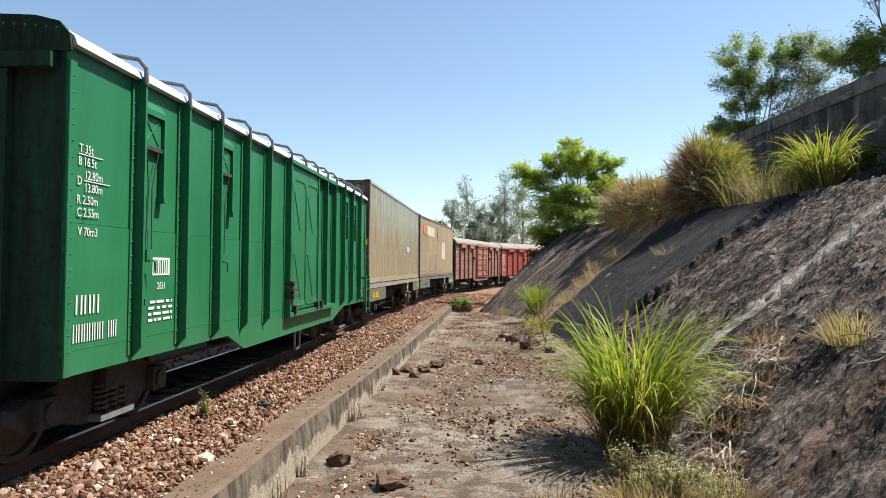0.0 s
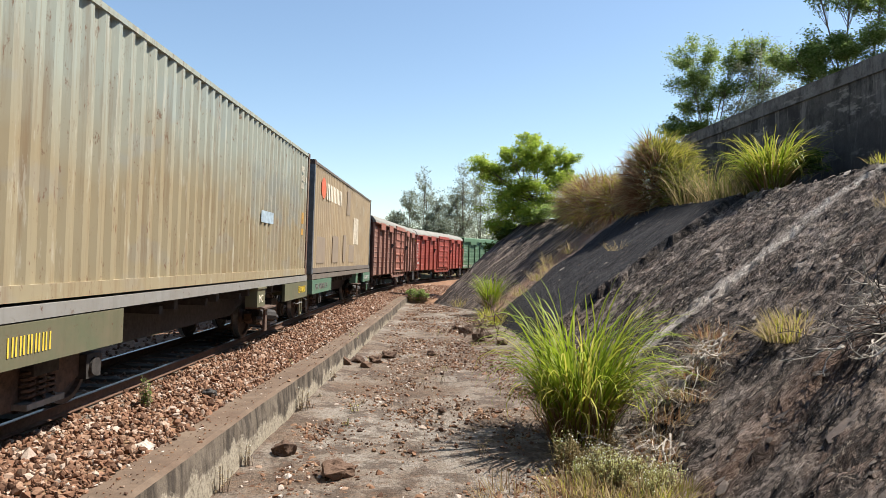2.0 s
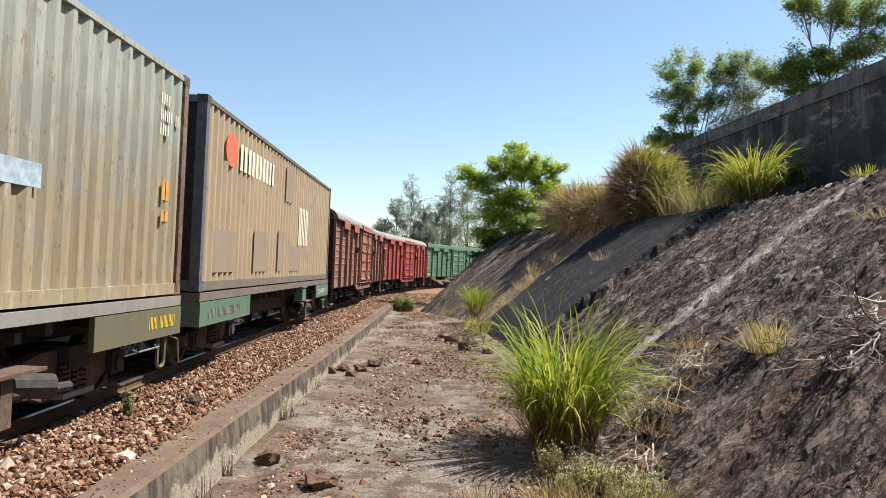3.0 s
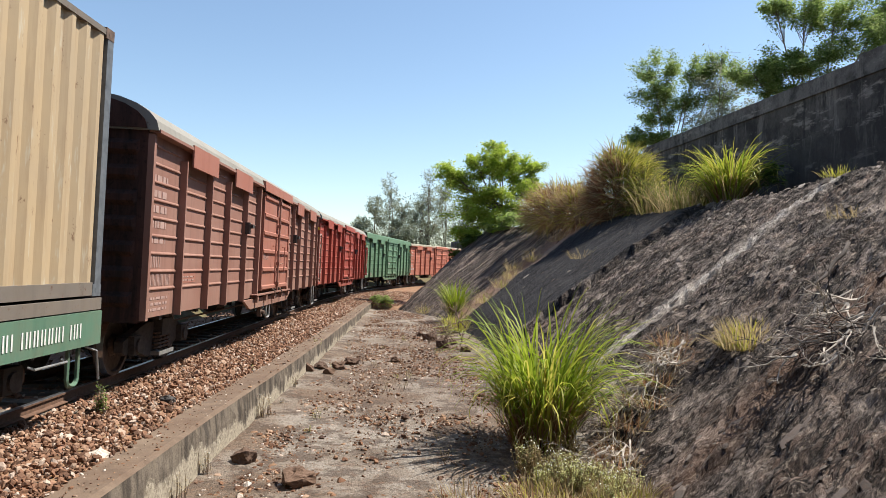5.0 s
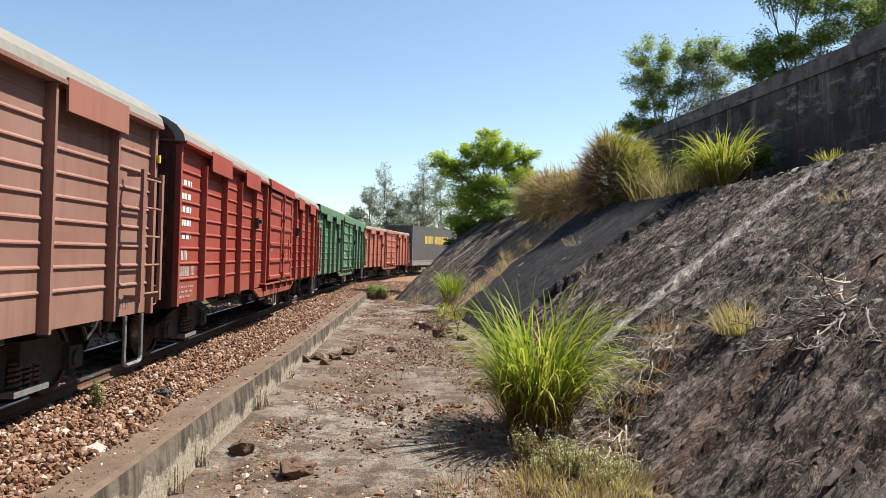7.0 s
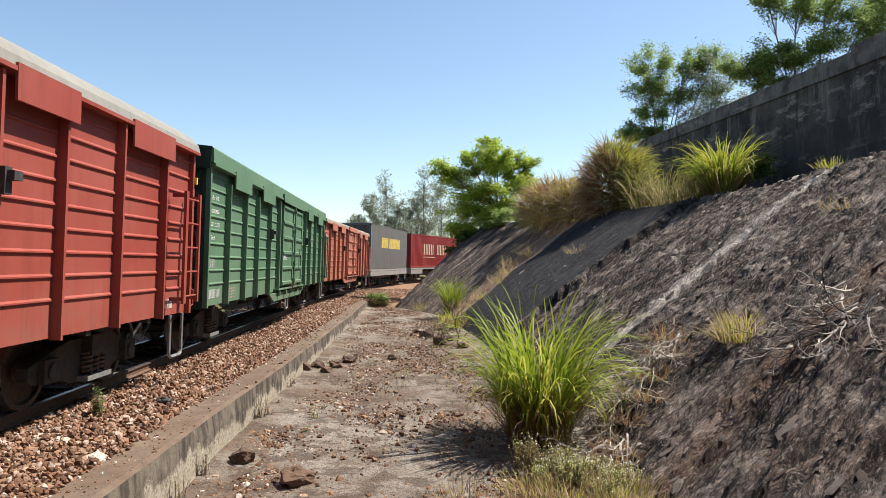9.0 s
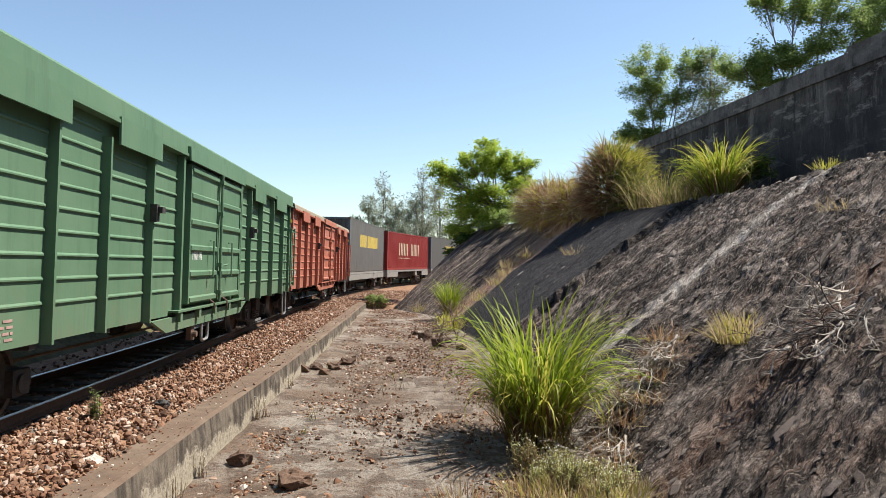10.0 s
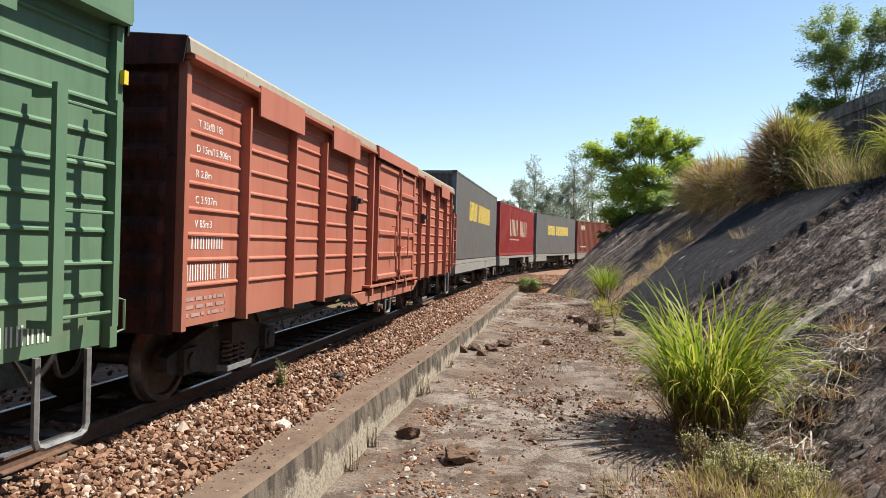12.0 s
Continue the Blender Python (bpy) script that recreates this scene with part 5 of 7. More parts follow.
RUN = ((0.0, 5.6), (1.0, -1.55), (1.5, -5.06), (2.0, -8.75), (2.5, -12.4), (3.0, -16.04), (5.0, -30.43), (5.5, -33.96), (6.0, -37.57), (6.5, -41.18), (7.0, -45.0), (9.0, -59.4), (9.5, -62.97), (10.0, -66.7), (10.5, -70.22), (11.0, -74.1), (12.0, -81.45))
TRAIN = [(0, old_wagon(LENGTHS[0]))]
SX = 1.375 - 0.0885  # the face of a ribbed sheet

# two flat wagons with cream containers
w = flat_wagon(LENGTHS[1], M["olive"], M["grey_light"], "olive flat wagon with a pale grey deck edge")
e = LENGTHS[1] / 2
blocks(w, [3, 6], -e + 0.45, 0.80, 1.0, 0.16, 1.255, M["gold"])
lettering(w, "MC", 1.86, 0.80, 0.20, 1.262, M["pale"], 0.9)
blocks(w, [3, 6], e - 0.95, 0.82, 0.75, 0.15, 1.255, M["gold"])
TRAIN.append((1, w))
c = container(LENGTHS[1], M["cream_box"], M["corner_rust"], "cream corrugated container with grey patches and rusty corners", rail_mat=M["cream_box"])
for z, counts in ((3.62, [2]), (3.42, [3, 1]), (3.24, [2])):
    blocks(c, counts, e - 0.82, z, 0.14 * sum(counts), 0.14, 1.21, M["pale"])
for z, high in ((2.16, 0.15), (2.43, 0.26)):
    blocks(c, [2], e - 0.68, z, 0.22, high, 1.21, M["ochre"], True)
bm = bmesh.new()
box(bm, 1.2075, 1.2105, 2.0, 2.85, 2.28, 2.50)
part("marking", bm, M["tape"], c, "scuffed pale blue tape")
TRAIN.append((1, c))

w = flat_wagon(LENGTHS[2], M["flat_green"], M["deck_brown"], "green flat wagon with a grey-brown deck edge")
e = LENGTHS[2] / 2
blocks(w, [3, 7, 2], -e + 0.4, 0.80, 1.7, 0.15, 1.255, M["grey_light"])
blocks(w, [3, 6, 2], e - 1.9, 0.80, 1.5, 0.15, 1.255, M["white"])
TRAIN.append((2, w))
# the end walls take a near-black material in place of the tan
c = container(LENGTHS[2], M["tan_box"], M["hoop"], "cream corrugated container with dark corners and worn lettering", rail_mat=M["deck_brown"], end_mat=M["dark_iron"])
bm = bmesh.new()
for k in range(16):
    a0, a1 = math.tau * k / 16, math.tau * (k + 1) / 16
    v = [bm.verts.new(p) for p in ((1.212, -e + 1.35, 3.55), (1.212, -e + 1.35 + 0.34 * math.cos(a0), 3.55 + 0.29 * math.sin(a0)), (1.212, -e + 1.35 + 0.34 * math.cos(a1), 3.55 + 0.29 * math.sin(a1)))]
    bm.faces.new(v)
part("marking", bm, M["orange"], c, "faded orange disc emblem")
blocks(c, [5], -e + 1.85, 3.28, 2.6, 0.46, 1.21, M["pale"], fat=0.34)
blocks(c, [3], e - 4.9, 2.15, 1.25, 0.95, 1.21, M["pale"], fat=0.34)
for y0, y1, z0, z1 in ((-e + 0.6, -e + 1.8, 1.5, 2.2), (-e + 3.0, -e + 4.0, 1.5, 2.3), (-e + 5.0, -e + 5.5, 1.5, 2.4), (-e + 6.2, -e + 7.4, 1.5, 2.1), (e - 6.5, e - 5.8, 3.1, 3.9)):
    bm = bmesh.new()
    box(bm, 1.2075, 1.2095, y0, y1, z0, z1)
    part("patch", bm, M["worn_patch"], c, "faded brownish repainted patch")
TRAIN.append((2, c))

# four covered wagons
spec = ((3, M["red_brown"], M["red_patch"], M["roof_grey"], M["red_patch"], "faded brown covered wagon with orange-red doors and grey round roof", 1.0),
        (4, M["red_deep"], M["red_deep"], M["roof_grey"], M["red_deep"], "deep red covered wagon with a grey rounded roof", 1.0),
        (5, M["green_dull"], M["green_dull"], M["green_dull"], M["green_dull"], "dull green covered wagon with ribbed steel sides", 0.0),
        (6, M["red_orange"], M["red_orange"], M["roof_cream"], M["red_orange"], "brick-red covered wagon with a cream roof edge", 0.0))
for i, side, door, top, hood, label, shoulder in spec:
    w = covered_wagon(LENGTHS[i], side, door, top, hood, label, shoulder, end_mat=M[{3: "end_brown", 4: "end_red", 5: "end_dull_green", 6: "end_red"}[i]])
    e = LENGTHS[i] / 2
    ink = M["faint"] if i == 3 else M["white"]
    if i in (5, 6):
        for text, y, z in ((("T 35t/B 18t", 0.32, 2.70), ("D 15m/15.906m", 0.30, 2.47), ("R 2.8m", 0.30, 2.24), ("C 3.937m", 0.30, 2.00), ("V 85m3", 0.30, 1.78)) if i == 6 else (("T 35t   B 18t", 0.25, 2.70), ("D 15/15.906m", 0.25, 2.47), ("R 2.8   C 3.937", 0.25, 2.24), ("V 85m3", 0.25, 2.01))):
            lettering(w, text, -e + y, z, 0.10, SX, ink, 1.0)
    else:
        lines(w, 5, -e + 0.22, 1.85, 0.5, 1.0, SX, ink)
    blocks(w, [6] if i == 6 else [3], -e + 0.25, 1.53 if i != 6 else 1.58, 0.6 if i == 6 else 0.36, 0.15, SX, ink)
    blocks(w, [6, 2], -e + 0.18, 1.29 if i != 5 else 1.0, 0.80, 0.15, SX, ink)
    lines(w, 3, -e + 0.16, 0.96, 0.75, 0.22, SX, M["faint"]) if i != 5 else lines(w, 4, -e + 1.32, 0.95, 0.7, 0.22, SX, M["faint"])
    blocks(w, [4], -1.02, 1.70, 0.5, 0.18, 1.3805, ink) if i in (3, 5) else blocks(w, [2], -0.95, 1.70, 0.22, 0.2, 1.3805, M["faint"])
    blocks(w, [6], e - 1.06, 0.97, 0.5, 0.13, SX, ink)
    if i == 3:
        bm = bmesh.new()
        box(bm, SX, SX + 0.0025, -e + 1.38, -e + 2.1, 1.30, 1.44)
        part("patch", bm, M["red_patch"], w, "fresh red touch-up patch")
        lines(w, 2, -e + 1.42, 1.33, 0.6, 0.1, SX + 0.003, M["faint"])
    TRAIN.append((i, w))

# flat wagons with smooth boxes
for i, skin, ink, label in ((7, M["grey_box"], M["gold"], "grey smooth-sided container with bright yellow lettering"), (8, M["red_box"], M["dull_gold"], "red container with worn gold lettering"), (9, M["grey_box"], M["gold"], "grey smooth-sided container with bright yellow lettering"), (10, M["rust_box"], M["pale"], "rust-red corrugated container on a flat wagon")):
    w = flat_wagon(LENGTHS[i], M["grey_light"], M["grey_light"], "pale grey flat wagon with a deep side plate" if i == 7 else "pale grey flat wagon", i == 7)
    TRAIN.append((i, w))
    e = LENGTHS[i] / 2
    c = container(LENGTHS[i], skin, M["hoop"] if i in (7, 9) else skin, label, smooth=i in (7, 9), z1=4.19 if i in (7, 9) else 4.12)
    if i in (7, 9):
        blocks(c, [5, 9], -e + 3.1, 2.66, 6.3, 0.72, 1.213, ink, fat=0.32)
    elif i == 8:
        blocks(c, [3, 3], -e + 3.1, 2.35, 6.2, 0.95, 1.21, ink, fat=0.30)
        lines(c, 1, -e + 3.0, 2.1, 3.2, 0.16, 1.21, ink)
    else:
        blocks(c, [2], -e + 0.7, 3.3, 0.9, 0.4, 1.21, ink)
        lines(c, 1, -e + 0.6, 1.75, 1.2, 0.2, 1.21, ink)
    TRAIN.append((i, c))


def run_s(t):
    """How far along the track the front of the first wagon stands: a smooth curve through the knots."""
    i = max(k for k in range(len(RUN) - 1) if RUN[k][0] <= t)

    def pace(k):
        a, b = max(0, k - 1), min(len(RUN) - 1, k + 1)
        return (RUN[b][1] - RUN[a][1]) / (RUN[b][0] - RUN[a][0])

    (t0, s0), (t1, s1) = RUN[i], RUN[i + 1]
    d = t1 - t0
    f = (t - t0) / d
    return s0 * (1 + 2 * f) * (1 - f) ** 2 + s1 * f * f * (3 - 2 * f) + d * (pace(i) * f * (1 - f) ** 2 - pace(i + 1) * f * f * (1 - f))


def wagon_pose(i, t):
    s = run_s(t) + FRONTS[i] + LENGTHS[i] / 2
    reach = 0.35 * LENGTHS[i]
    a, b = track(s - reach), track(s + reach)
    m = (a + b) / 2
    h = math.atan2(b.x - a.x, b.y - a.y)
    return pose(m.x, m.y, 0, 0, CANT, -math.degrees(h))


def motions():
    for i, w in TRAIN:
        walk(w, [(k * 0.5, wagon_pose(i, k * 0.5)) for k in range(25)])
    s_start = run_s(0.0)
    turns = [(k / 15, math.degrees((s_start - run_s(k / 15)) / WHEEL_R)) for k in range(181)]
    for w, y in TURNING:
        walk(w, [(t, pose(0, y, WHEEL_R, a)) for t, a in turns])


# ---- plants, stones and litter ----
def leaf_stuff(name, stops, through=0.35, rough=0.55):
    """Leaves and blades: each its own shade, some light passing through."""
    n = Nodes(name, rough, spec=0.18)
    c = n.mix(0.35, n.ramp(n.island(), *stops), n.ramp(n.noise(1.4, 3), *stops))
    n.done(c)
    tr = n.t.nodes.new("ShaderNodeBsdfTranslucent")
    n.link(c, tr.inputs["Color"])
    mx = n.t.nodes.new("ShaderNodeMixShader")
    mx.inputs[0].default_value = through
    n.link(n.b.outputs[0], mx.inputs[1])
    n.link(tr.outputs[0], mx.inputs[2])
    n.link(mx.outputs[0], n.t.nodes["Material Output"].inputs["Surface"])
    return n.m


M["blade"] = leaf_stuff("green_blades", ((0.0, (0.10, 0.155, 0.015)), (0.5, (0.22, 0.30, 0.022)), (1.0, (0.38, 0.41, 0.055))), 0.45, 0.5)
M["blade_yellow"] = leaf_stuff("yellow_green_blades", ((0.0, (0.18, 0.20, 0.03)), (0.5, (0.36, 0.35, 0.05)), (1.0, (0.50, 0.44, 0.12))), 0.5)
M["blade_olive"] = leaf_stuff("olive_blades", ((0.0, (0.055, 0.065, 0.020)), (0.5, (0.14, 0.15, 0.035)), (1.0, (0.26, 0.25, 0.065))), 0.5, 0.6)
M["blade_dry"] = leaf_stuff("dry_blades", ((0.0, (0.17, 0.12, 0.06)), (0.5, (0.33, 0.25, 0.125)), (1.0, (0.55, 0.46, 0.28))), 0.55, 0.8)
M["blade_red"] = leaf_stuff("withered_blades", ((0.0, (0.13, 0.06, 0.03)), (0.5, (0.25, 0.13, 0.07)), (1.0, (0.46, 0.30, 0.18))), 0.55, 0.8)
M["leaf_bright"] = leaf_stuff("bright_leaves", ((0.0, (0.18, 0.27, 0.035)), (0.5, (0.34, 0.44, 0.06)), (1.0, (0.50, 0.54, 0.12))), 0.6)
M["leaf_dark"] = leaf_stuff("dark_leaves", ((0.0, (0.045, 0.085, 0.018)), (0.5, (0.085, 0.14, 0.028)), (1.0, (0.17, 0.22, 0.045))), 0.4)
M["weed_pale"] = leaf_stuff("pale_weed_leaves", ((0.0, (0.24, 0.27, 0.10)), (0.5, (0.42, 0.43, 0.18)), (1.0, (0.60, 0.55, 0.32))), 0.5, 0.8)
M["dark_wood"] = plain("dark_dead_wood", (0.055, 0.042, 0.034), 0.95, 0, 0.4, 18, 0.01)
M["leaf_mid"] = leaf_stuff("middle_green_leaves", ((0.0, (0.12, 0.18, 0.045)), (0.5, (0.21, 0.29, 0.08)), (1.0, (0.38, 0.43, 0.18))), 0.65)
# grey-green made paler, so that distance haze is put into the colour
M["leaf_far"] = leaf_stuff("grey_green_needles", ((0.0, (0.17, 0.19, 0.13)), (0.5, (0.27, 0.29, 0.20)), (1.0, (0.38, 0.39, 0.29))), 0.35, 0.8)
M["bark"] = plain("grey_bark", (0.15, 0.12, 0.09), 0.9, 0, 0.4, 18, 0.02)
M["twig"] = plain("bleached_twig", (0.42, 0.37, 0.31), 0.9, 0, 0.3, 18, 0.01)
M["root"] = plain("brown_root", (0.17, 0.12, 0.085), 0.95, 0, 0.4, 18, 0.01)
M["petal"] = plain("white_petals", (0.70, 0.70, 0.62), 0.8, 0, 0.1)


def blades(rnd, base, count, height, spread, lean=0.9, wide=0.014, fall=1.0, foot=0.2, steps=6):
    """Arching blades of a tussock, as one list of faces. lean: how far the outer ones start from upright."""
    verts, faces = [], []
    for _ in range(count):
        a = rnd.uniform(0, math.tau)
        r = foot * math.sqrt(rnd.random())
        tilt = lean * rnd.random() ** 0.8
        L = height * rnd.uniform(0.5, 1.12)
        p = Vector(base) + Vector((r * math.cos(a), r * math.sin(a), 0))
        a2 = a + rnd.gauss(0, 0.5)
        out = Vector((math.cos(a2), math.sin(a2), 0)) * spread
        side = Vector((-math.sin(a2), math.cos(a2), 0))
        w0 = wide * rnd.uniform(0.6, 1.3)
        ang = tilt
        curl = fall * rnd.uniform(0.3, 1.5) / steps
        twist = rnd.gauss(0, 0.25)
        seg = L / steps
        first = len(verts)
        for k in range(steps + 1):
            f = k / steps
            w = w0 * (1 - f) ** 0.5 * (0.6 + 0.4 * min(1, 4 * f)) + 0.0008
            s = side * math.cos(twist) + Vector((0, 0, math.sin(twist)))
            verts.append(p + s * w)
            verts.append(p - s * w)
            p = p + (out * math.sin(ang) + Vector((0, 0, math.cos(ang)))) * seg
            ang += curl * (0.15 + 2.5 * f * f)
        for k in range(steps):
            i = first + 2 * k
            faces.append((i, i + 1, i + 3, i + 2))
    return verts, faces


def tussock(name, base, label, category, layers, seed):
    """A thing made of layers of blades: (part name, count, height, material, options)."""
    rnd = random.Random(seed)
    ob = new(name)
    ob.location = base
    tagged(ob, label, category)
    for pname, count, height, mat, opt in layers:
        v, f = blades(rnd, (0, 0, -0.03), count, height, opt.pop("spread", 1.0), **opt)
        tagged(sheet(pname, v, f, mat, ob), kind="stuff")
    return ob


def on_bank(u, v, up=0.0):
    p = bank_at(u, v)
    return Vector((p.x, p.y, p.z + up))


def on_floor(x, y, up=0.0):
    return Vector((x, y, floor_z(x, y) + up))


# the great green tussock by the foot of the bank
tussock("grass_tussock", on_floor(2.45, 8.85, 0.03), "large bright green grass tussock at the bank's foot", "grass",
        [("foliage", 300, 2.10, M["blade"], dict(lean=0.38, fall=2.7, foot=0.34, wide=0.018, steps=9)),
         ("outer_foliage", 170, 1.80, M["blade"], dict(lean=0.50, fall=3.4, foot=0.36, wide=0.018, steps=9)),
         ("yellow_foliage", 170, 2.0, M["blade_yellow"], dict(lean=0.52, fall=3.5, foot=0.40, wide=0.017, steps=9)),
         ("dry_foliage", 330, 1.15, M["blade_dry"], dict(lean=0.75, fall=2.6, foot=0.30, wide=0.009)),
         ("dead_base", 420, 0.9, M["blade_red"], dict(lean=0.55, fall=1.6, foot=0.40, wide=0.010))], 3)
# the smaller ones up and along the bank
p = on_bank(26.3, 0.075)
tussock("grass_tussock", p, "small bright green grass tussock on the bank", "grass",
        [("foliage", 260, 1.40, M["blade"], dict(lean=0.50, fall=1.8, foot=0.26, wide=0.016)), ("dry_foliage", 120, 0.9, M["blade_dry"], dict(lean=1.1, fall=1.4, foot=0.35))], 4)
tussock("grass_tussock", on_floor(3.25, 22.4, 0.05), "short yellowish grass tuft at the bank's foot", "grass",
        [("foliage", 140, 0.75, M["blade_yellow"], dict(lean=0.8, fall=1.2, foot=0.35)), ("dry_foliage", 90, 0.6, M["blade_dry"], dict(lean=1.0, fall=1.2, foot=0.4))], 5)
tussock("grass_tussock", (10.55, 18.3, 3.42), "tall yellow-green grass tussock below the crest wall", "grass",
        [("foliage", 330, 2.05, M["blade_yellow"], dict(lean=0.55, fall=3.3, foot=0.28, wide=0.024, steps=8)),
         ("inner_foliage", 300, 1.9, M["blade"], dict(lean=0.60, fall=3.0, foot=0.38, wide=0.022, steps=7)),
         ("tall_foliage", 12, 2.5, M["blade_yellow"], dict(lean=0.35, fall=2.2, foot=0.25, wide=0.020, steps=8)),
         ("dry_foliage", 160, 1.3, M["blade_dry"], dict(lean=0.9, fall=2.5, foot=0.5, wide=0.014, steps=6)),
         ("withered_foliage", 150, 1.2, M["blade_red"], dict(lean=0.7, fall=2.2, foot=0.5, wide=0.014, steps=6))], 11)
for k, (x, y, h) in enumerate(((10.2, 21.4, 1.9), (10.0, 20.6, 1.5), (9.9, 22.2, 2.0), (10.1, 19.7, 1.2), (10.5, 19.2, 1.3))):
    tussock("dry_grass", (x, y, 3.34), "thin olive and straw grass stems against the wall's foot", "grass",
            [("foliage", 70, h, M["blade_olive"], dict(lean=0.6, fall=2.4, foot=0.4, wide=0.015, steps=7)), ("dry_foliage", 90, h * 0.8, M["blade_dry"], dict(lean=0.8, fall=2.2, foot=0.5, wide=0.011, steps=6))], 15 + k)


def mound(name, base, label, category, size, layers, seed):
    """A rounded thicket of short drooping blades over stems. layers: (part, count, length, width, material, tilt), where
    tilt says to which side of the thicket a layer keeps: below 0 to its west, above 0 to its east, 0 all round."""
    rnd = random.Random(seed)
    ob = new(name)
    ob.location = base
    tagged(ob, label, category)
    bm = bmesh.new()
    for _ in range(70):
        a, r = rnd.uniform(0, math.tau), rnd.random()
        tip = Vector((size[0] * 0.8 * r * math.cos(a), size[1] * 0.8 * r * math.sin(a), size[2] * rnd.uniform(0.5, 1.0) * (1 - 0.5 * r * r)))
        knee = Vector((tip.x * 0.35, tip.y * 0.35, tip.z * 0.55))
        pipe(bm, [Vector((tip.x * 0.2, tip.y * 0.2, -0.1)), knee, tip], 0.012, 4)
    tagged(part("stem_mass", bm, M["root"], ob), kind="stuff")
    for pname, count, length, wide, mat, tilt in layers:
        V, F = [], []
        while count > 0:
            a, e = rnd.uniform(0, math.tau), math.asin(rnd.uniform(-0.85, 1.0))
            d = Vector((math.cos(a) * math.cos(e), math.sin(a) * math.cos(e), math.sin(e)))
            if tilt and rnd.random() > 0.5 + 1.6 * tilt * (d.x + 0.25 * d.z):
                continue
            count -= 1
            lump = 0.86 + 0.22 * noise.noise(d * 2.4 + Vector((seed, 0, 0)))
            r = lump * rnd.uniform(0.66, 1.02)
            p = Vector((d.x * size[0] * r, d.y * size[1] * r, max(0.0, size[2] * 0.36 + d.z * size[2] * 0.60 * r)))
            way = (d + Vector((rnd.gauss(0, 0.5), rnd.gauss(0, 0.5), 0.55 + rnd.gauss(0, 0.35)))).normalized()
            side = way.cross(Vector((rnd.gauss(0, 1), rnd.gauss(0, 1), rnd.gauss(0, 1)))).normalized() * wide * rnd.uniform(0.6, 1.3)
            step = length * rnd.uniform(0.5, 1.3) / 3
            i = len(V)
            for q in range(4):
                w = (1.0, 0.95, 0.65, 0.08)[q]
                V += [p + side * w, p - side * w]
                p = p + way * step
                way = (way + Vector((0, 0, -0.42))).normalized()
            F += [(i + 2 * q, i + 2 * q + 1, i + 2 * q + 3, i + 2 * q + 2) for q in range(3)]
        tagged(sheet(pname, V, F, mat, ob), kind="stuff")
    return ob


mound("thicket", (9.65, 24.3, 3.3), "large half-withered yellow-green and brown thicket on the crest", "bush", (1.35, 1.3, 2.75),
      [("foliage", 2300, 0.85, 0.018, M["blade_yellow"], 1.0), ("inner_foliage", 1500, 0.80, 0.018, M["blade_olive"], 0.4), ("dry_foliage", 1300, 0.85, 0.012, M["blade_dry"], 0), ("withered_foliage", 1900, 0.55, 0.015, M["blade_red"], -0.9)], 21)
mound("thicket", (10.1, 23.2, 3.3), "drooping olive grass thicket on the crest", "bush", (0.75, 0.8, 1.8),
      [("foliage", 320, 0.7, 0.016, M["blade_yellow"], 0), ("inner_foliage", 500, 0.7, 0.016, M["blade_olive"], 0), ("dry_foliage", 350, 0.7, 0.011, M["blade_dry"], 0)], 22)
for k, (x, y, z, sx, sz, red) in enumerate(((8.55, 28.3, 3.35, 1.25, 1.9, 900), (8.95, 26.6, 3.3, 1.0, 1.7, 650), (8.35, 30.2, 3.45, 1.0, 1.5, 600))):
    mound("withered_bush", (x, y, z), "withered reddish-brown brush on the crest", "bush", (sx, sx, sz),
          [("withered_foliage", red, 0.55, 0.014, M["blade_red"], 0), ("dry_foliage", 1000, 0.75, 0.011, M["blade_dry"], 0), ("foliage", 350, 0.7, 0.014, M["blade_yellow"], 0)], 31 + k)
for k, (u, v, n1, n2, h) in enumerate(((8.6, 0.285, 120, 300, 0.42), (8.9, 0.32, 50, 180, 0.36), (24.5, 0.30, 20, 110, 0.55), (26.0, 0.45, 10, 110, 0.6), (30.0, 0.02, 20, 90, 0.6), (13.3, 0.99, 70, 20, 0.30), (20.5, 0.55, 0, 60, 0.4), (24.2, 0.18, 20, 120, 0.5), (25.0, 0.38, 10, 130, 0.55), (25.6, 0.55, 20, 120, 0.6), (26.1, 0.74, 0, 130, 0.6), (10.6, 0.70, 0, 50, 0.3))):
    layers = [("dry_foliage", n2, h, M["blade_dry"], dict(lean=1.1, fall=1.0, foot=0.34, wide=0.006))]
    if n1:
        layers.append(("foliage", n1, h * 0.8, M["blade_yellow"], dict(lean=1.0, fall=1.0, foot=0.30, wide=0.007)))
    tussock("dry_tuft", on_bank(u, v), "straw-coloured dry grass tuft rooted in the bank", "grass", layers, 41 + k)


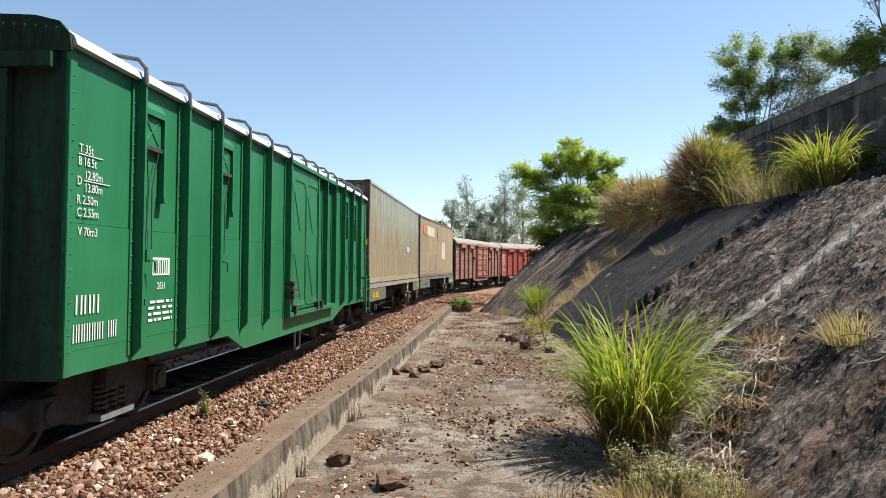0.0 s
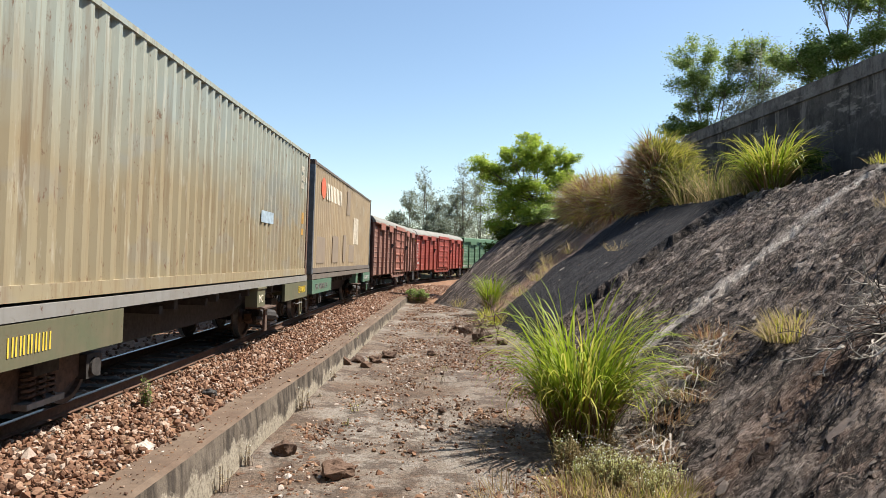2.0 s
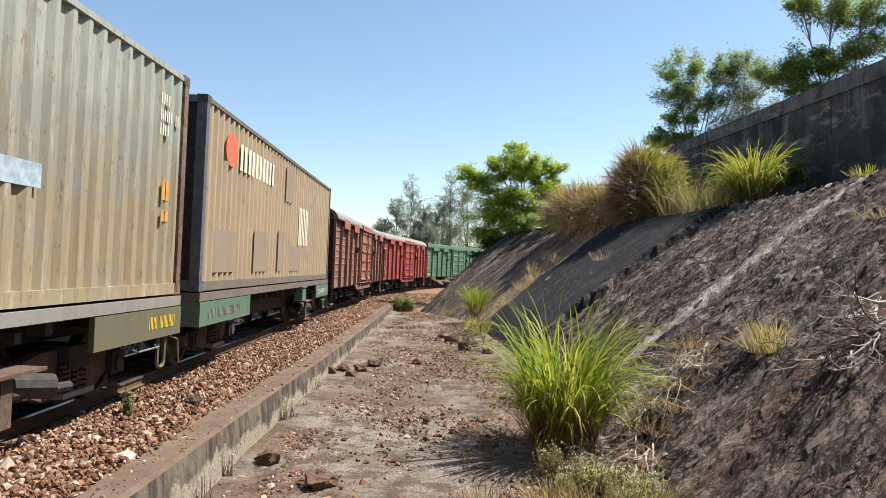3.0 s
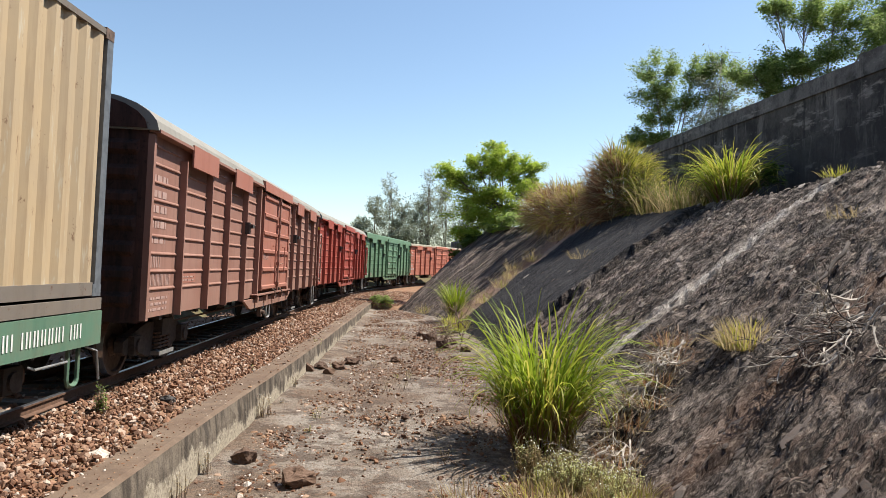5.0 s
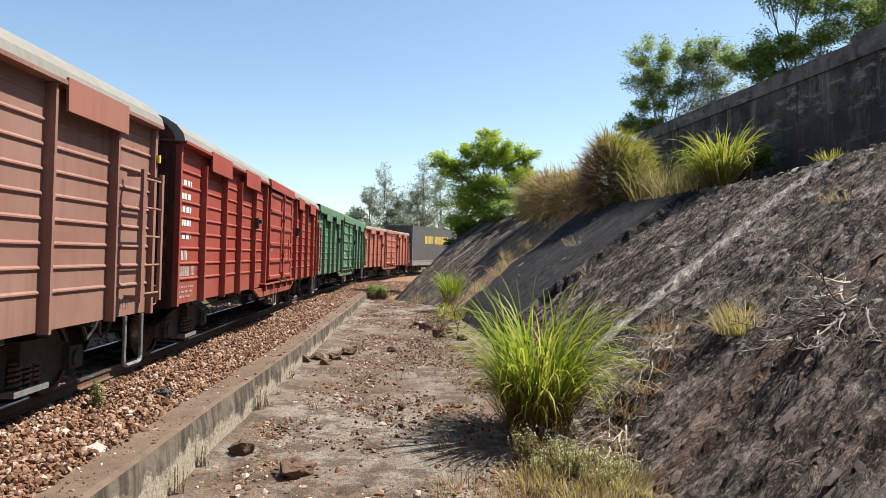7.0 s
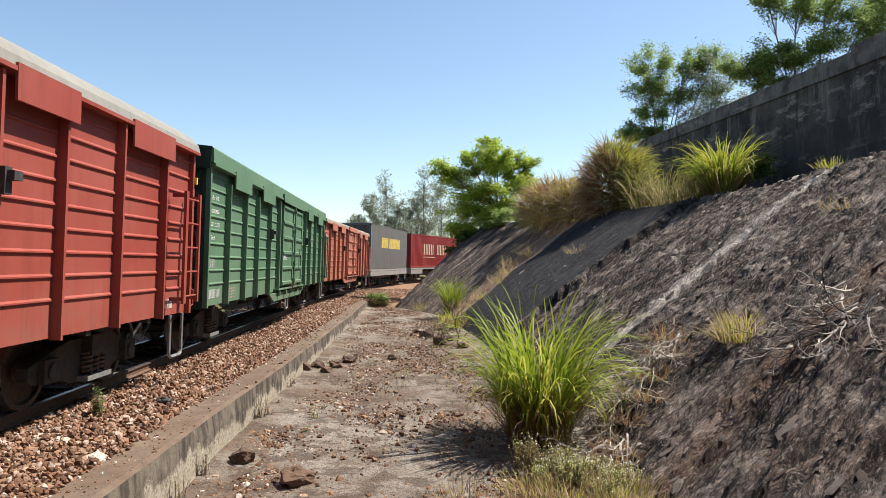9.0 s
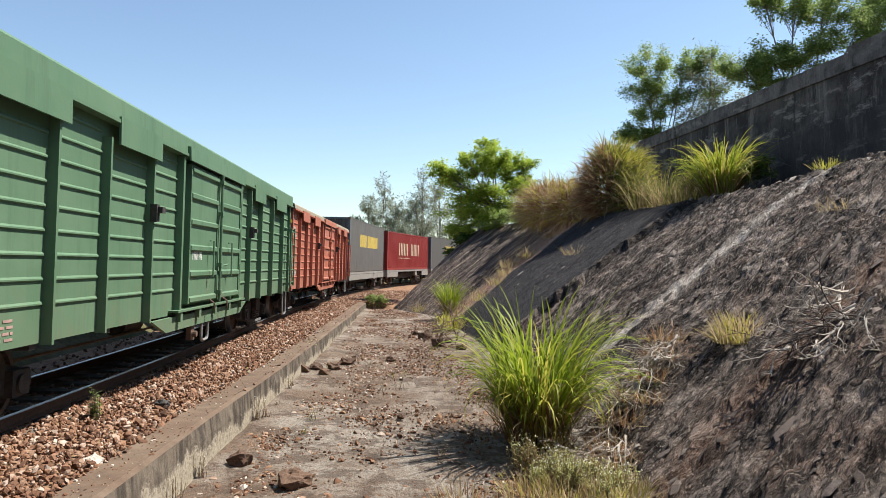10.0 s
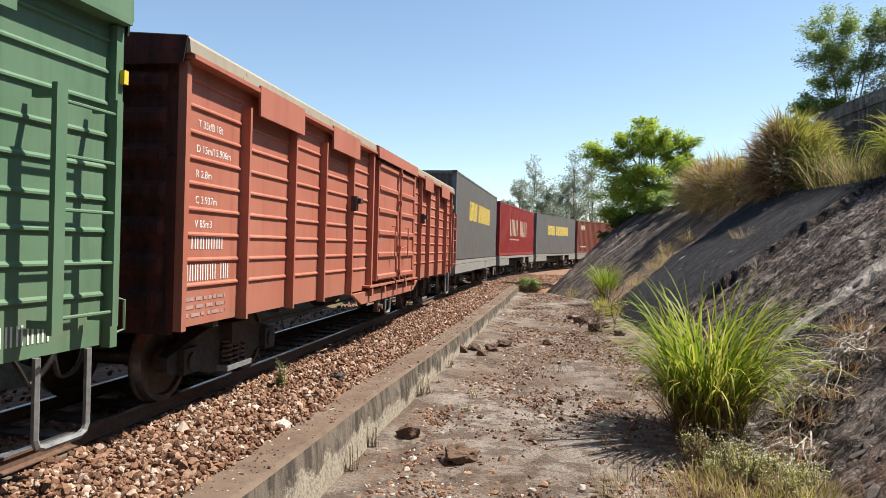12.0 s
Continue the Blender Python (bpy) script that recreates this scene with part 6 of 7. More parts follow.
def weed(base, seed, height, count, label, mat, flowers=0, spread=0.5, leaf=1.0):
    """A leafy weed: thin stems with small leaves, some with white flower heads."""
    rnd = random.Random(seed)
    ob = new("weed")
    ob.location = base
    tagged(ob, label, "weed", "weeds")
    bm = bmesh.new()
    lv, lf, fv, ff = [], [], [], []
    for k in range(count):
        a, t = rnd.uniform(0, math.tau), rnd.uniform(0, spread)
        h = height * rnd.uniform(0.5, 1.1)
        foot = Vector((rnd.gauss(0, 0.3) * spread * height, rnd.gauss(0, 0.3) * spread * height, -0.02))
        tip = foot + Vector((math.cos(a) * t * h, math.sin(a) * t * h, h))
        rod(bm, foot, tip, 0.004, 4, 0.002, False)
        for q in range(15):
            f = rnd.uniform(0.2, 1.0)
            p = foot.lerp(tip, f)
            b = rnd.uniform(0, math.tau)
            L = leaf * rnd.uniform(0.016, 0.040) * (0.6 + height * 0.6)
            d = Vector((math.cos(b), math.sin(b), rnd.uniform(-0.2, 0.6))).normalized()
            s = d.cross(Vector((0, 0, 1))).normalized() * L * 0.25
            i = len(lv)
            lv += [p, p + d * L * 0.5 + s, p + d * L, p + d * L * 0.5 - s]
            lf.append((i, i + 1, i + 2, i + 3))
        if rnd.random() < flowers:
            i = len(fv)
            r = rnd.uniform(0.006, 0.011)
            fv += [tip + Vector(v) * r for v in ((1, 0, 0), (0, 1, 0), (-1, 0, 0), (0, -1, 0), (0, 0, 1.2), (0, 0, -0.8))]
            ff += [(i, i + 1, i + 4), (i + 1, i + 2, i + 4), (i + 2, i + 3, i + 4), (i + 3, i, i + 4), (i + 1, i, i + 5), (i + 2, i + 1, i + 5), (i + 3, i + 2, i + 5), (i, i + 3, i + 5)]
    tagged(part("stem_mass", bm, M["blade_dry"] if flowers > 0.2 else M["root"] if flowers else M["bark"], ob), kind="stuff")
    tagged(sheet("foliage", lv, lf, mat, ob), kind="stuff")
    if fv:
        tagged(sheet("blossom", fv, ff, M["petal"], ob), kind="stuff")
    return ob


for k in range(15):
    rnd = random.Random(60 + k)
    weed(on_floor(1.95 + 0.85 * rnd.random(), 6.5 + 1.75 * rnd.random(), 0.06), 60 + k, rnd.uniform(0.16, 0.36), 40, "low pale weed with small white flowers", M["weed_pale"] if k % 4 else M["blade_dry"], 0.35, 0.7, 1.3)
weed(Vector((-2.875, 8.265, -0.19)), 81, 0.36, 16, "small dark green weed growing in the ballast", M["leaf_mid"], 0, 0.28, 1.9)
for k, (s, d, h, n1) in enumerate(((10.3, 0.08, 0.5, 16), (10.7, 0.1, 0.4, 12), (16.4, 0.1, 0.5, 14), (13.0, 0.1, 0.25, 8), (7.4, 0.1, 0.3, 10), (8.2, 0.08, 0.25, 10))):
    p = {0: Vector((-1.70, 11.88, 0)), 2: Vector((-1.0, 16.3, 0))}.get(k, track(s, wall_lat(s) + d))
    weed(on_floor(p.x, p.y, 0.03), 90 + k, h, n1, "thin dry weed at the foot of the drain wall", M["weed_pale"] if k in (0, 2) else M["blade_dry"], 0.1, 0.35, 1.8 if k in (0, 2) else 1.0)
for k in range(7):
    rnd = random.Random(110 + k)
    weed(Vector((0.85 + 0.8 * rnd.random(), 33.0 + 1.2 * rnd.random(), -0.5)), 110 + k, rnd.uniform(0.4, 0.7), 22, "leafy green weed at the end of the drain", M["leaf_bright"], 0.12, 0.5)
for k in range(26):
    rnd = random.Random(140 + k)
    p = on_floor(rnd.uniform(-0.9, 2.4), rnd.uniform(6.2, 20.0), 0.02)
    weed(p, 140 + k, rnd.uniform(0.08, 0.22), 6, "tiny dry weed in the gravel of the drain", M["blade_dry"] if k % 3 else M["blade_yellow"], 0.0, 0.7)


for k in range(8):
    rnd = random.Random(170 + k)
    tussock("grass_tuft", on_floor(1.8 + 1.1 * rnd.random(), 5.9 + 1.4 * rnd.random(), 0.02), "low straw-coloured grass tuft among the weeds", "grass",
            [("dry_foliage", 130, rnd.uniform(0.22, 0.38), M["blade_dry"], dict(lean=1.1, fall=1.2, foot=0.28, wide=0.005, steps=4)), ("foliage", 60, 0.26, M["blade_yellow"], dict(lean=0.9, fall=1.2, foot=0.26, wide=0.005, steps=4))], 170 + k)


for k in range(9):
    rnd = random.Random(185 + k)
    tussock("dry_tuft", on_floor(1.0 + 1.9 * rnd.random(), 5.9 + 1.2 * rnd.random(), 0.02), "flattened straw-coloured litter on the drain floor", "grass",
            [("dry_foliage", 110, rnd.uniform(0.16, 0.28), M["blade_dry"], dict(lean=1.5, fall=0.6, foot=0.34, wide=0.005, steps=3)), ("withered_foliage", 70, 0.2, M["blade_red"], dict(lean=1.5, fall=0.6, foot=0.34, wide=0.006, steps=3))], 185 + k)


def branch(bm, rnd, p, d, length, r, depth):
    """A crooked dead twig that forks."""
    steps = 5
    for k in range(steps):
        d = (d + Vector((rnd.gauss(0, 0.22), rnd.gauss(0, 0.22), rnd.gauss(0, 0.18)))).normalized()
        q = p + d * length / steps
        rod(bm, p, q, r * (1 - 0.13 * k), 5, r * (1 - 0.13 * (k + 1)), False)
        p = q
        if depth and k >= 1 and rnd.random() < 0.75:
            s = (d + Vector((rnd.gauss(0, 0.6), rnd.gauss(0, 0.6), rnd.gauss(0, 0.4)))).normalized()
            branch(bm, rnd, p, s, length * 0.6, r * 0.6, depth - 1)


DOWN = Vector((-0.83, 0.0, -0.52))


def dead_twigs(place, away, length, r, count, seed, mat, label, scatter=0.18):
    rnd = random.Random(seed)
    ob = new("dead_twigs")
    ob.location = Vector(place) + Vector((0, 0, 0.05))
    tagged(ob, label, "dead twigs", "dead twigs")
    for _ in range(count):
        bm = bmesh.new()
        o = DOWN * rnd.gauss(0, scatter) + Vector((0, rnd.gauss(0, scatter), 0.05))
        d = Vector(away) + DOWN * rnd.gauss(0, 0.4) + Vector((0, rnd.gauss(0, 0.5), rnd.uniform(-0.02, 0.18)))
        branch(bm, rnd, o, d.normalized(), length * rnd.uniform(0.5, 1.1), r * rnd.uniform(0.5, 1.1), 2)
        part("twig", bm, mat, ob)


pale = "bleached grey dead roots hanging down the bank"
dead_twigs((5.72, 7.3, 1.08), DOWN, 0.40, 0.016, 5, 201, M["twig"], pale)
dead_twigs((5.3, 6.95, 0.85), DOWN + Vector((0, -0.3, 0)), 0.42, 0.018, 5, 202, M["twig"], pale, 0.12)
dead_twigs((5.05, 6.8, 0.70), DOWN, 0.45, 0.017, 8, 203, M["twig"], pale)
dead_twigs((5.7, 6.8, 1.08), DOWN, 0.45, 0.015, 4, 204, M["twig"], pale)
dead_twigs((5.75, 7.35, 1.12), DOWN * 0.8 + Vector((-0.1, -0.45, 0.1)), 0.70, 0.030, 2, 206, M["twig"], pale, 0.06)
creeper = "pale dead creeper stems lying on the bank"
for k, (x, y, z) in enumerate(((4.68, 9.75, 0.42), (4.4, 9.2, 0.24), (4.05, 8.85, 0.0), (3.75, 8.6, -0.22), (3.45, 8.35, -0.44), (3.15, 8.0, -0.66), (3.0, 7.6, -0.72))):
    dead_twigs((x, y, z + 0.09), DOWN + Vector((0, -0.6, 0)), 0.48, 0.015, 9, 210 + k, M["twig"] if k % 4 else M["root"], creeper, 0.15)
    tussock("dry_tuft", (x, y, z + 0.03), "matted dead grass caught on the bank", "grass", [("dry_foliage", 60, 0.30, M["blade_dry"], dict(lean=1.5, fall=1.0, foot=0.26, wide=0.005)), ("withered_foliage", 90, 0.28, M["blade_red"], dict(lean=1.5, fall=1.0, foot=0.30, wide=0.006))], 230 + k)
bm = bmesh.new()
rr = random.Random(240)
a, b = Vector((6.95, 8.95, 1.86)), Vector((5.42, 8.08, 0.90))
pts = [a.lerp(b, q / 9) + Vector((rr.gauss(0, 0.03), rr.gauss(0, 0.05), 0.10 + rr.gauss(0, 0.03))) for q in range(10)]
rings = []
for q in range(10):
    lie = (pts[min(9, q + 1)] - pts[max(0, q - 1)]).to_track_quat("Z", "Y").to_matrix()
    rings.append([bm.verts.new(pts[q] + lie @ Vector((math.cos(h * math.tau / 7), math.sin(h * math.tau / 7), 0)) * (0.030 - 0.0022 * q) * rr.uniform(0.85, 1.15)) for h in range(7)])
for r0, r1 in zip(rings, rings[1:]):
    for h in range(7):
        bm.faces.new((r0[h], r0[(h + 1) % 7], r1[(h + 1) % 7], r1[h]))
bm.faces.new(rings[0][::-1])
bm.faces.new(rings[-1])
dead_branch = part("dead_branch", bm, M["dark_wood"], None, "", True)
tagged(dead_branch, "dark crooked dead branch lying down the bank", "branch")
for k, (x, y, z) in enumerate(((6.6, 8.5, 1.60), (7.0, 8.3, 1.86), (7.3, 8.6, 2.05), (6.5, 9.3, 1.5), (5.9, 9.6, 1.15))):
    dead_twigs((x, y, z), DOWN + Vector((0, 0.4, 0.2)), 0.50, 0.008, 2, 250 + k, M["dark_wood"], "thin tangled dead twigs on the bank", 0.3)
for k, (x, y) in enumerate(((2.9, 18.6), (2.95, 20.2), (3.0, 21.6), (2.6, 19.4))):
    dead_twigs((x, y, floor_z(x, y) + 0.05), Vector((-0.6, -0.5, 0.1)), 0.7, 0.020, 7, 260 + k, M["root"], "heap of dark dead stems at the bank's foot", 0.25)


for k in range(5):
    rnd = random.Random(280 + k)
    p = on_bank(rnd.uniform(5.7, 7.3), rnd.uniform(0.28, 0.56), 0.03)
    dead_twigs(p, DOWN + Vector((0, rnd.uniform(-0.4, 0.4), 0.1)), 0.6, 0.012, 9, 280 + k, M["dark_wood"], "tangle of dark dead stems on the bank", 0.22)
for k in range(4):
    rnd = random.Random(310 + k)
    s = rnd.uniform(5.5, 15.0)
    p = track(s, wall_lat(s) + rnd.uniform(0.05, 0.22))
    weed(on_floor(p.x, p.y, 0.02), 310 + k, rnd.uniform(0.10, 0.34), 9, "thin dry weed at the foot of the drain wall", M["blade_red"] if k % 2 else M["blade_dry"], 0.05, 0.45)


# ---- trees ----
def set_back(base, crowns, k=1.16):
    """The same tree, k times as far from where one stands and as large."""
    out = [((x * k, y * k, 1.57 + (z - 1.57) * k), r * k, count) for (x, y, z), r, count in crowns]
    return (base[0] * k, base[1] * k, base[2]), out


def tree(name, base, label, crowns, leaf, size, mat, seed, trunk_r=0.12, needles=False, bark="bark", inner=0.35, thick=1.0):
    """crowns: (centre, radius, count). A tapered trunk, a limb to each clump, twigs, and leaves one by one."""
    rnd = random.Random(seed)
    ob = new(name)
    ob.location = base
    tagged(ob, label, "tree", "trees")
    b = Vector(base)
    mids = [Vector(c) - b for c, r, n0 in crowns]
    mean = sum(mids, Vector()) / len(mids)
    bm = bmesh.new()
    fork = Vector((mean.x * 0.25, mean.y * 0.25, mean.z * 0.45))
    pts = [Vector((0, 0, -0.3)), fork * 0.35 + Vector((0.08, 0.05, 0)), fork]
    for k in range(2):
        rod(bm, pts[k], pts[k + 1], trunk_r * (1 - 0.25 * k), 9, trunk_r * (1 - 0.25 * (k + 1)), False)
    part("trunk", bm, M[bark], ob, "", True)
    V, F = [], []
    for (c, r, count), m in zip(crowns, mids):
        bm = bmesh.new()
        thin = bmesh.new()
        knee = fork.lerp(m, 0.5) + Vector((rnd.gauss(0, 0.15), rnd.gauss(0, 0.15), -0.15 * r))
        rod(bm, fork, knee, trunk_r * 0.45, 6, trunk_r * 0.32, False)
        rod(bm, knee, m, trunk_r * 0.32, 6, trunk_r * 0.18, False)
        tips = []
        for _ in range(15 if not needles else 14):
            d = Vector((rnd.gauss(0, 1), rnd.gauss(0, 1), rnd.gauss(0.15, 0.8))).normalized()
            tip = m + Vector((d.x * r * 1.22, d.y * r * 1.22, d.z * r * (0.8 if needles else 0.68))) * rnd.uniform(0.6, 1.15)
            start = knee.lerp(m, rnd.uniform(0.3, 1.0))
            rod(thin, start, tip, trunk_r * 0.12, 4, 0.004, False)
            tips.append((start, tip))
        part("limb", bm, M[bark], ob)
        tagged(part("twig_mass", thin, M[bark], ob), kind="stuff")
        for _ in range(int(count * thick)):
            a, t = tips[rnd.randrange(len(tips))]
            f = rnd.random() ** 0.55
            p = a.lerp(t, inner + (1.04 - inner) * f)
            sp = r * (0.17 if not needles else 0.10)
            p = p + Vector((rnd.gauss(0, sp), rnd.gauss(0, sp), rnd.gauss(0, sp * (0.8 if needles else 0.65))))
            L = size * rnd.uniform(0.6, 1.3)
            d = Vector((rnd.gauss(0, 1), rnd.gauss(0, 1), rnd.gauss(-0.15 if not needles else 0.5, 0.35 if not needles else 0.6))).normalized()
            s = d.cross(Vector((rnd.gauss(0, 0.85), rnd.gauss(0, 0.85), 1)) if not needles else Vector((rnd.gauss(0, 1), rnd.gauss(0, 1), rnd.gauss(0, 1))))
            s = s.normalized() * L * (0.27 if not needles else 0.08)
            i = len(V)
            V += [p, p + d * L * 0.5 + s, p + d * L, p + d * L * 0.5 - s]
            F.append((i, i + 1, i + 2, i + 3))
    crown = sheet("crown", V, F, mat, ob, False)
    tagged(crown, "", kind="stuff")
    return ob


tree("tree", (8.0, 36.4, 3.45), "young bright green broadleaf tree on the bank's crest",
     [((5.4, 36.2, 6.3), 1.0, 1500), ((4.6, 36.4, 6.7), 0.75, 800), ((6.3, 36.6, 5.4), 1.1, 1700), ((7.0, 36.2, 6.9), 1.1, 1900), ((7.5, 36.5, 8.1), 0.6, 800), ((7.7, 36.0, 7.5), 0.85, 1200), ((8.6, 36.3, 6.9), 1.0, 1700), ((9.0, 36.0, 5.8), 1.0, 1700), ((7.6, 35.8, 5.2), 1.2, 2000), ((5.9, 36.2, 4.4), 1.0, 1500), ((7.1, 36.0, 3.9), 1.1, 1300), ((9.5, 36.4, 7.1), 0.55, 500), ((8.4, 35.8, 4.4), 0.9, 1000), ((5.85, 36.4, 3.3), 0.75, 900), ((6.2, 36.0, 7.2), 0.6, 600)], "leaf", 0.135, M["leaf_bright"], 301, 0.11, thick=2.3)
b, crowns = set_back((13.4, 27.9, 3.6), [((12.7, 27.8, 10.3), 0.85, 1300), ((12.5, 27.6, 9.1), 0.8, 1200), ((12.9, 27.9, 8.2), 0.7, 900), ((12.0, 27.6, 7.2), 0.65, 800), ((11.5, 27.4, 6.95), 0.45, 450), ((13.2, 27.8, 7.2), 0.8, 1100), ((14.3, 27.9, 10.3), 0.75, 1000), ((14.0, 27.9, 8.9), 0.7, 700), ((15.6, 27.8, 10.5), 0.8, 900), ((15.4, 28.0, 9.2), 0.8, 600), ((13.5, 27.9, 6.4), 0.7, 800)])
tree("tree", b, "slender dark and light green tree behind the crest wall", crowns, "leaf", 0.105, M["leaf_mid"], 302, 0.09, thick=4.6)
b, crowns = set_back((15.0, 27.2, 3.6), [((14.6, 27.2, 8.0), 0.9, 600), ((15.4, 27.0, 9.6), 1.0, 600), ((16.0, 27.2, 8.2), 0.9, 600), ((15.3, 27.2, 10.9), 0.7, 12), ((14.8, 27.2, 6.8), 0.8, 500)])
tree("tree", b, "thin-leaved tree with bare upper twigs behind the wall", crowns, "leaf", 0.13, M["leaf_far"], 303, 0.07, thick=3.0)
b, crowns = set_back((15.6, 22.4, 3.6), [((13.9, 22.6, 8.6), 0.85, 1500), ((14.9, 22.4, 8.9), 0.9, 1600), ((14.6, 22.3, 8.0), 0.6, 800), ((16.0, 22.3, 9.1), 0.9, 1400), ((16.6, 22.0, 10.6), 0.9, 1300), ((15.6, 22.2, 11.2), 0.8, 1000), ((14.6, 22.4, 11.0), 0.45, 450), ((17.6, 21.6, 9.7), 1.0, 1500), ((18.6, 21.2, 8.6), 1.0, 1400), ((17.2, 21.6, 8.2), 0.8, 1000), ((18.2, 21.3, 11.2), 1.1, 1500)])
tree("tree", b, "dark green spreading tree rising over the crest wall", crowns, "leaf", 0.11, M["leaf_mid"], 304, 0.10, thick=4.4)
b, crowns = set_back((17.6, 19.6, 3.6), [((17.4, 19.6, 9.6), 1.0, 1500), ((18.6, 19.0, 9.0), 1.0, 1500), ((19.4, 18.6, 10.3), 1.1, 1500), ((18.0, 19.4, 11.0), 1.0, 1300), ((17.6, 19.2, 8.0), 0.8, 900)])
tree("tree", b, "leafy bright green tree behind the crest wall", crowns, "leaf", 0.11, M["leaf_mid"], 305, 0.10, thick=4.4)
far = [((2.2, 95.0, -0.4), 9.2, 1.5, 0), ((4.6, 97.0, -0.4), 12.0, 1.7, 1), ((6.3, 94.0, -0.4), 8.6, 1.4, 0), ((8.8, 97.0, -0.4), 9.6, 1.6, 0), ((9.8, 95.0, -0.4), 12.4, 2.3, 1), ((12.6, 98.0, -0.4), 11.2, 2.6, 0), ((15.6, 96.0, -0.4), 9.5, 1.8, 0), ((18.5, 97.0, -0.4), 9.5, 2.0, 0), ((0.2, 98.0, -0.4), 7.0, 1.2, 0)]
for k, (b, h, r, bare) in enumerate(far):
    crowns = []
    rr = random.Random(400 + k)
    for q in range(9):
        z = 1.2 * h * (0.22 + 0.76 * q / 8)
        w = r * (1.0 - 0.75 * (q / 8) ** 1.5)
        crowns.append(((b[0] + rr.gauss(0, 0.6 * w), b[1] + rr.gauss(0, 0.5 * w), b[2] + z), max(1.1, 1.7 * w), int((900 if not bare else 420) * (1.1 - 0.6 * q / 8))))
    tree("casuarina", b, "feathery grey-green casuarina tree far beyond the bend" if not bare else "tall sparse grey-green casuarina far beyond the bend", crowns, "needle", 0.5, M["leaf_far"], 420 + k, 0.16, True)
for k in range(9):
    rr = random.Random(450 + k)
    x = 0 + 2.4 * k
    tree("bush", (x, 91 + rr.uniform(-1, 1), -0.4), "dense dull green bush beyond the bend", [((x + rr.uniform(-1, 1), 91, 1.4 + rr.random()), 1.5, 420), ((x + rr.uniform(-1, 1), 91, 2.6 + rr.random() * 1.2), 1.3, 360)], "leaf", 0.42, M["leaf_dark"] if k % 2 else M["leaf_far"], 460 + k, 0.08)

tree("bush", (1.2, 33.6, -0.5), "small leafy bright green bush at the end of the drain", [((0.95, 33.5, -0.05), 0.28, 300), ((1.35, 33.4, 0.02), 0.28, 300), ((1.6, 33.6, -0.15), 0.22, 180), ((1.15, 33.5, -0.30), 0.26, 200)], "leaf", 0.11, M["leaf_mid"], 480, 0.03)
tree("bush", (11.4, 18.0, 3.6), "small dark green leafy bush at the wall's foot", [((11.4, 18.0, 4.2), 0.38, 420), ((11.6, 18.2, 4.5), 0.3, 260)], "leaf", 0.13, M["leaf_dark"], 482, 0.02)
tree("bush", (7.6, 33.6, 3.4), "dense leafy green bush on the crest beside the tree", [((7.3, 34.2, 3.9), 0.6, 800), ((7.9, 33.4, 3.95), 0.65, 900), ((8.3, 32.4, 3.9), 0.5, 500), ((7.0, 34.9, 3.6), 0.5, 500)], "leaf", 0.14, M["leaf_mid"], 483, 0.03)
tree("bush", (5.4, 35.6, 1.3), "low dark green bush on the bank's corner", [((5.5, 35.6, 2.2), 0.6, 600), ((5.9, 36.0, 2.9), 0.7, 700)], "leaf", 0.2, M["leaf_dark"], 481, 0.04)


# ---- stones ----
def stone_shape(seed, flat=0.7):
    """A broken stone: twelve corners, twenty faces."""
    rr = np.random.RandomState(seed)
    g = (1 + 5**0.5) / 2
    v = np.array([(-1, g, 0), (1, g, 0), (-1, -g, 0), (1, -g, 0), (0, -1, g), (0, 1, g), (0, -1, -g), (0, 1, -g), (g, 0, -1), (g, 0, 1), (-g, 0, -1), (-g, 0, 1)]) / 1.9
    v = v * rr.uniform(0.68, 1.2, (12, 1)) + rr.normal(0, 0.12, (12, 3))
    v *= rr.uniform(0.7, 1.25, 3) * (1, 1, flat)
    f = np.array([(0, 11, 5), (0, 5, 1), (0, 1, 7), (0, 7, 10), (0, 10, 11), (1, 5, 9), (5, 11, 4), (11, 10, 2), (10, 7, 6), (7, 1, 8), (3, 9, 4), (3, 4, 2), (3, 2, 6), (3, 6, 8), (3, 8, 9), (4, 9, 5), (2, 4, 11), (6, 2, 10), (8, 6, 7), (9, 8, 1)])
    return v, f


SHAPES = [stone_shape(k) for k in range(14)]


def stone_material(name, single, stops, deep=0.01):
    n = Nodes(name, 0.92, spec=0.2)
    c = n.ramp(n.pick() if single else n.island(), *stops)
    fine = n.noise(28.0, 5, 0.7)
    c = n.mix(n.span(fine, 0.35, 0.75, 0, 0.4), c, (0.12, 0.07, 0.045))
    n.bump(fine, 0.6, deep)
    return n.done(c)


BALLAST = ((0.0, (0.085, 0.046, 0.030)), (0.25, (0.155, 0.078, 0.046)), (0.55, (0.235, 0.125, 0.076)), (0.80, (0.31, 0.20, 0.135)), (0.97, (0.46, 0.37, 0.30)))
GRAVEL = ((0.0, (0.050, 0.030, 0.022)), (0.4, (0.17, 0.085, 0.048)), (0.78, (0.27, 0.165, 0.10)), (0.97, (0.52, 0.46, 0.40)))
DARK = ((0.0, (0.040, 0.035, 0.031)), (0.5, (0.090, 0.077, 0.067)), (0.88, (0.16, 0.137, 0.117)), (1.0, (0.36, 0.32, 0.28)))
M["ballast_one"] = stone_material("ballast_stone", True, BALLAST)
M["ballast_many"] = stone_material("ballast_stones", False, BALLAST)
M["gravel"] = stone_material("brown_gravel", False, GRAVEL)
M["rock"] = stone_material("brown_rock", True, ((0.0, (0.070, 0.045, 0.033)), (1.0, (0.14, 0.088, 0.060))), 0.03)
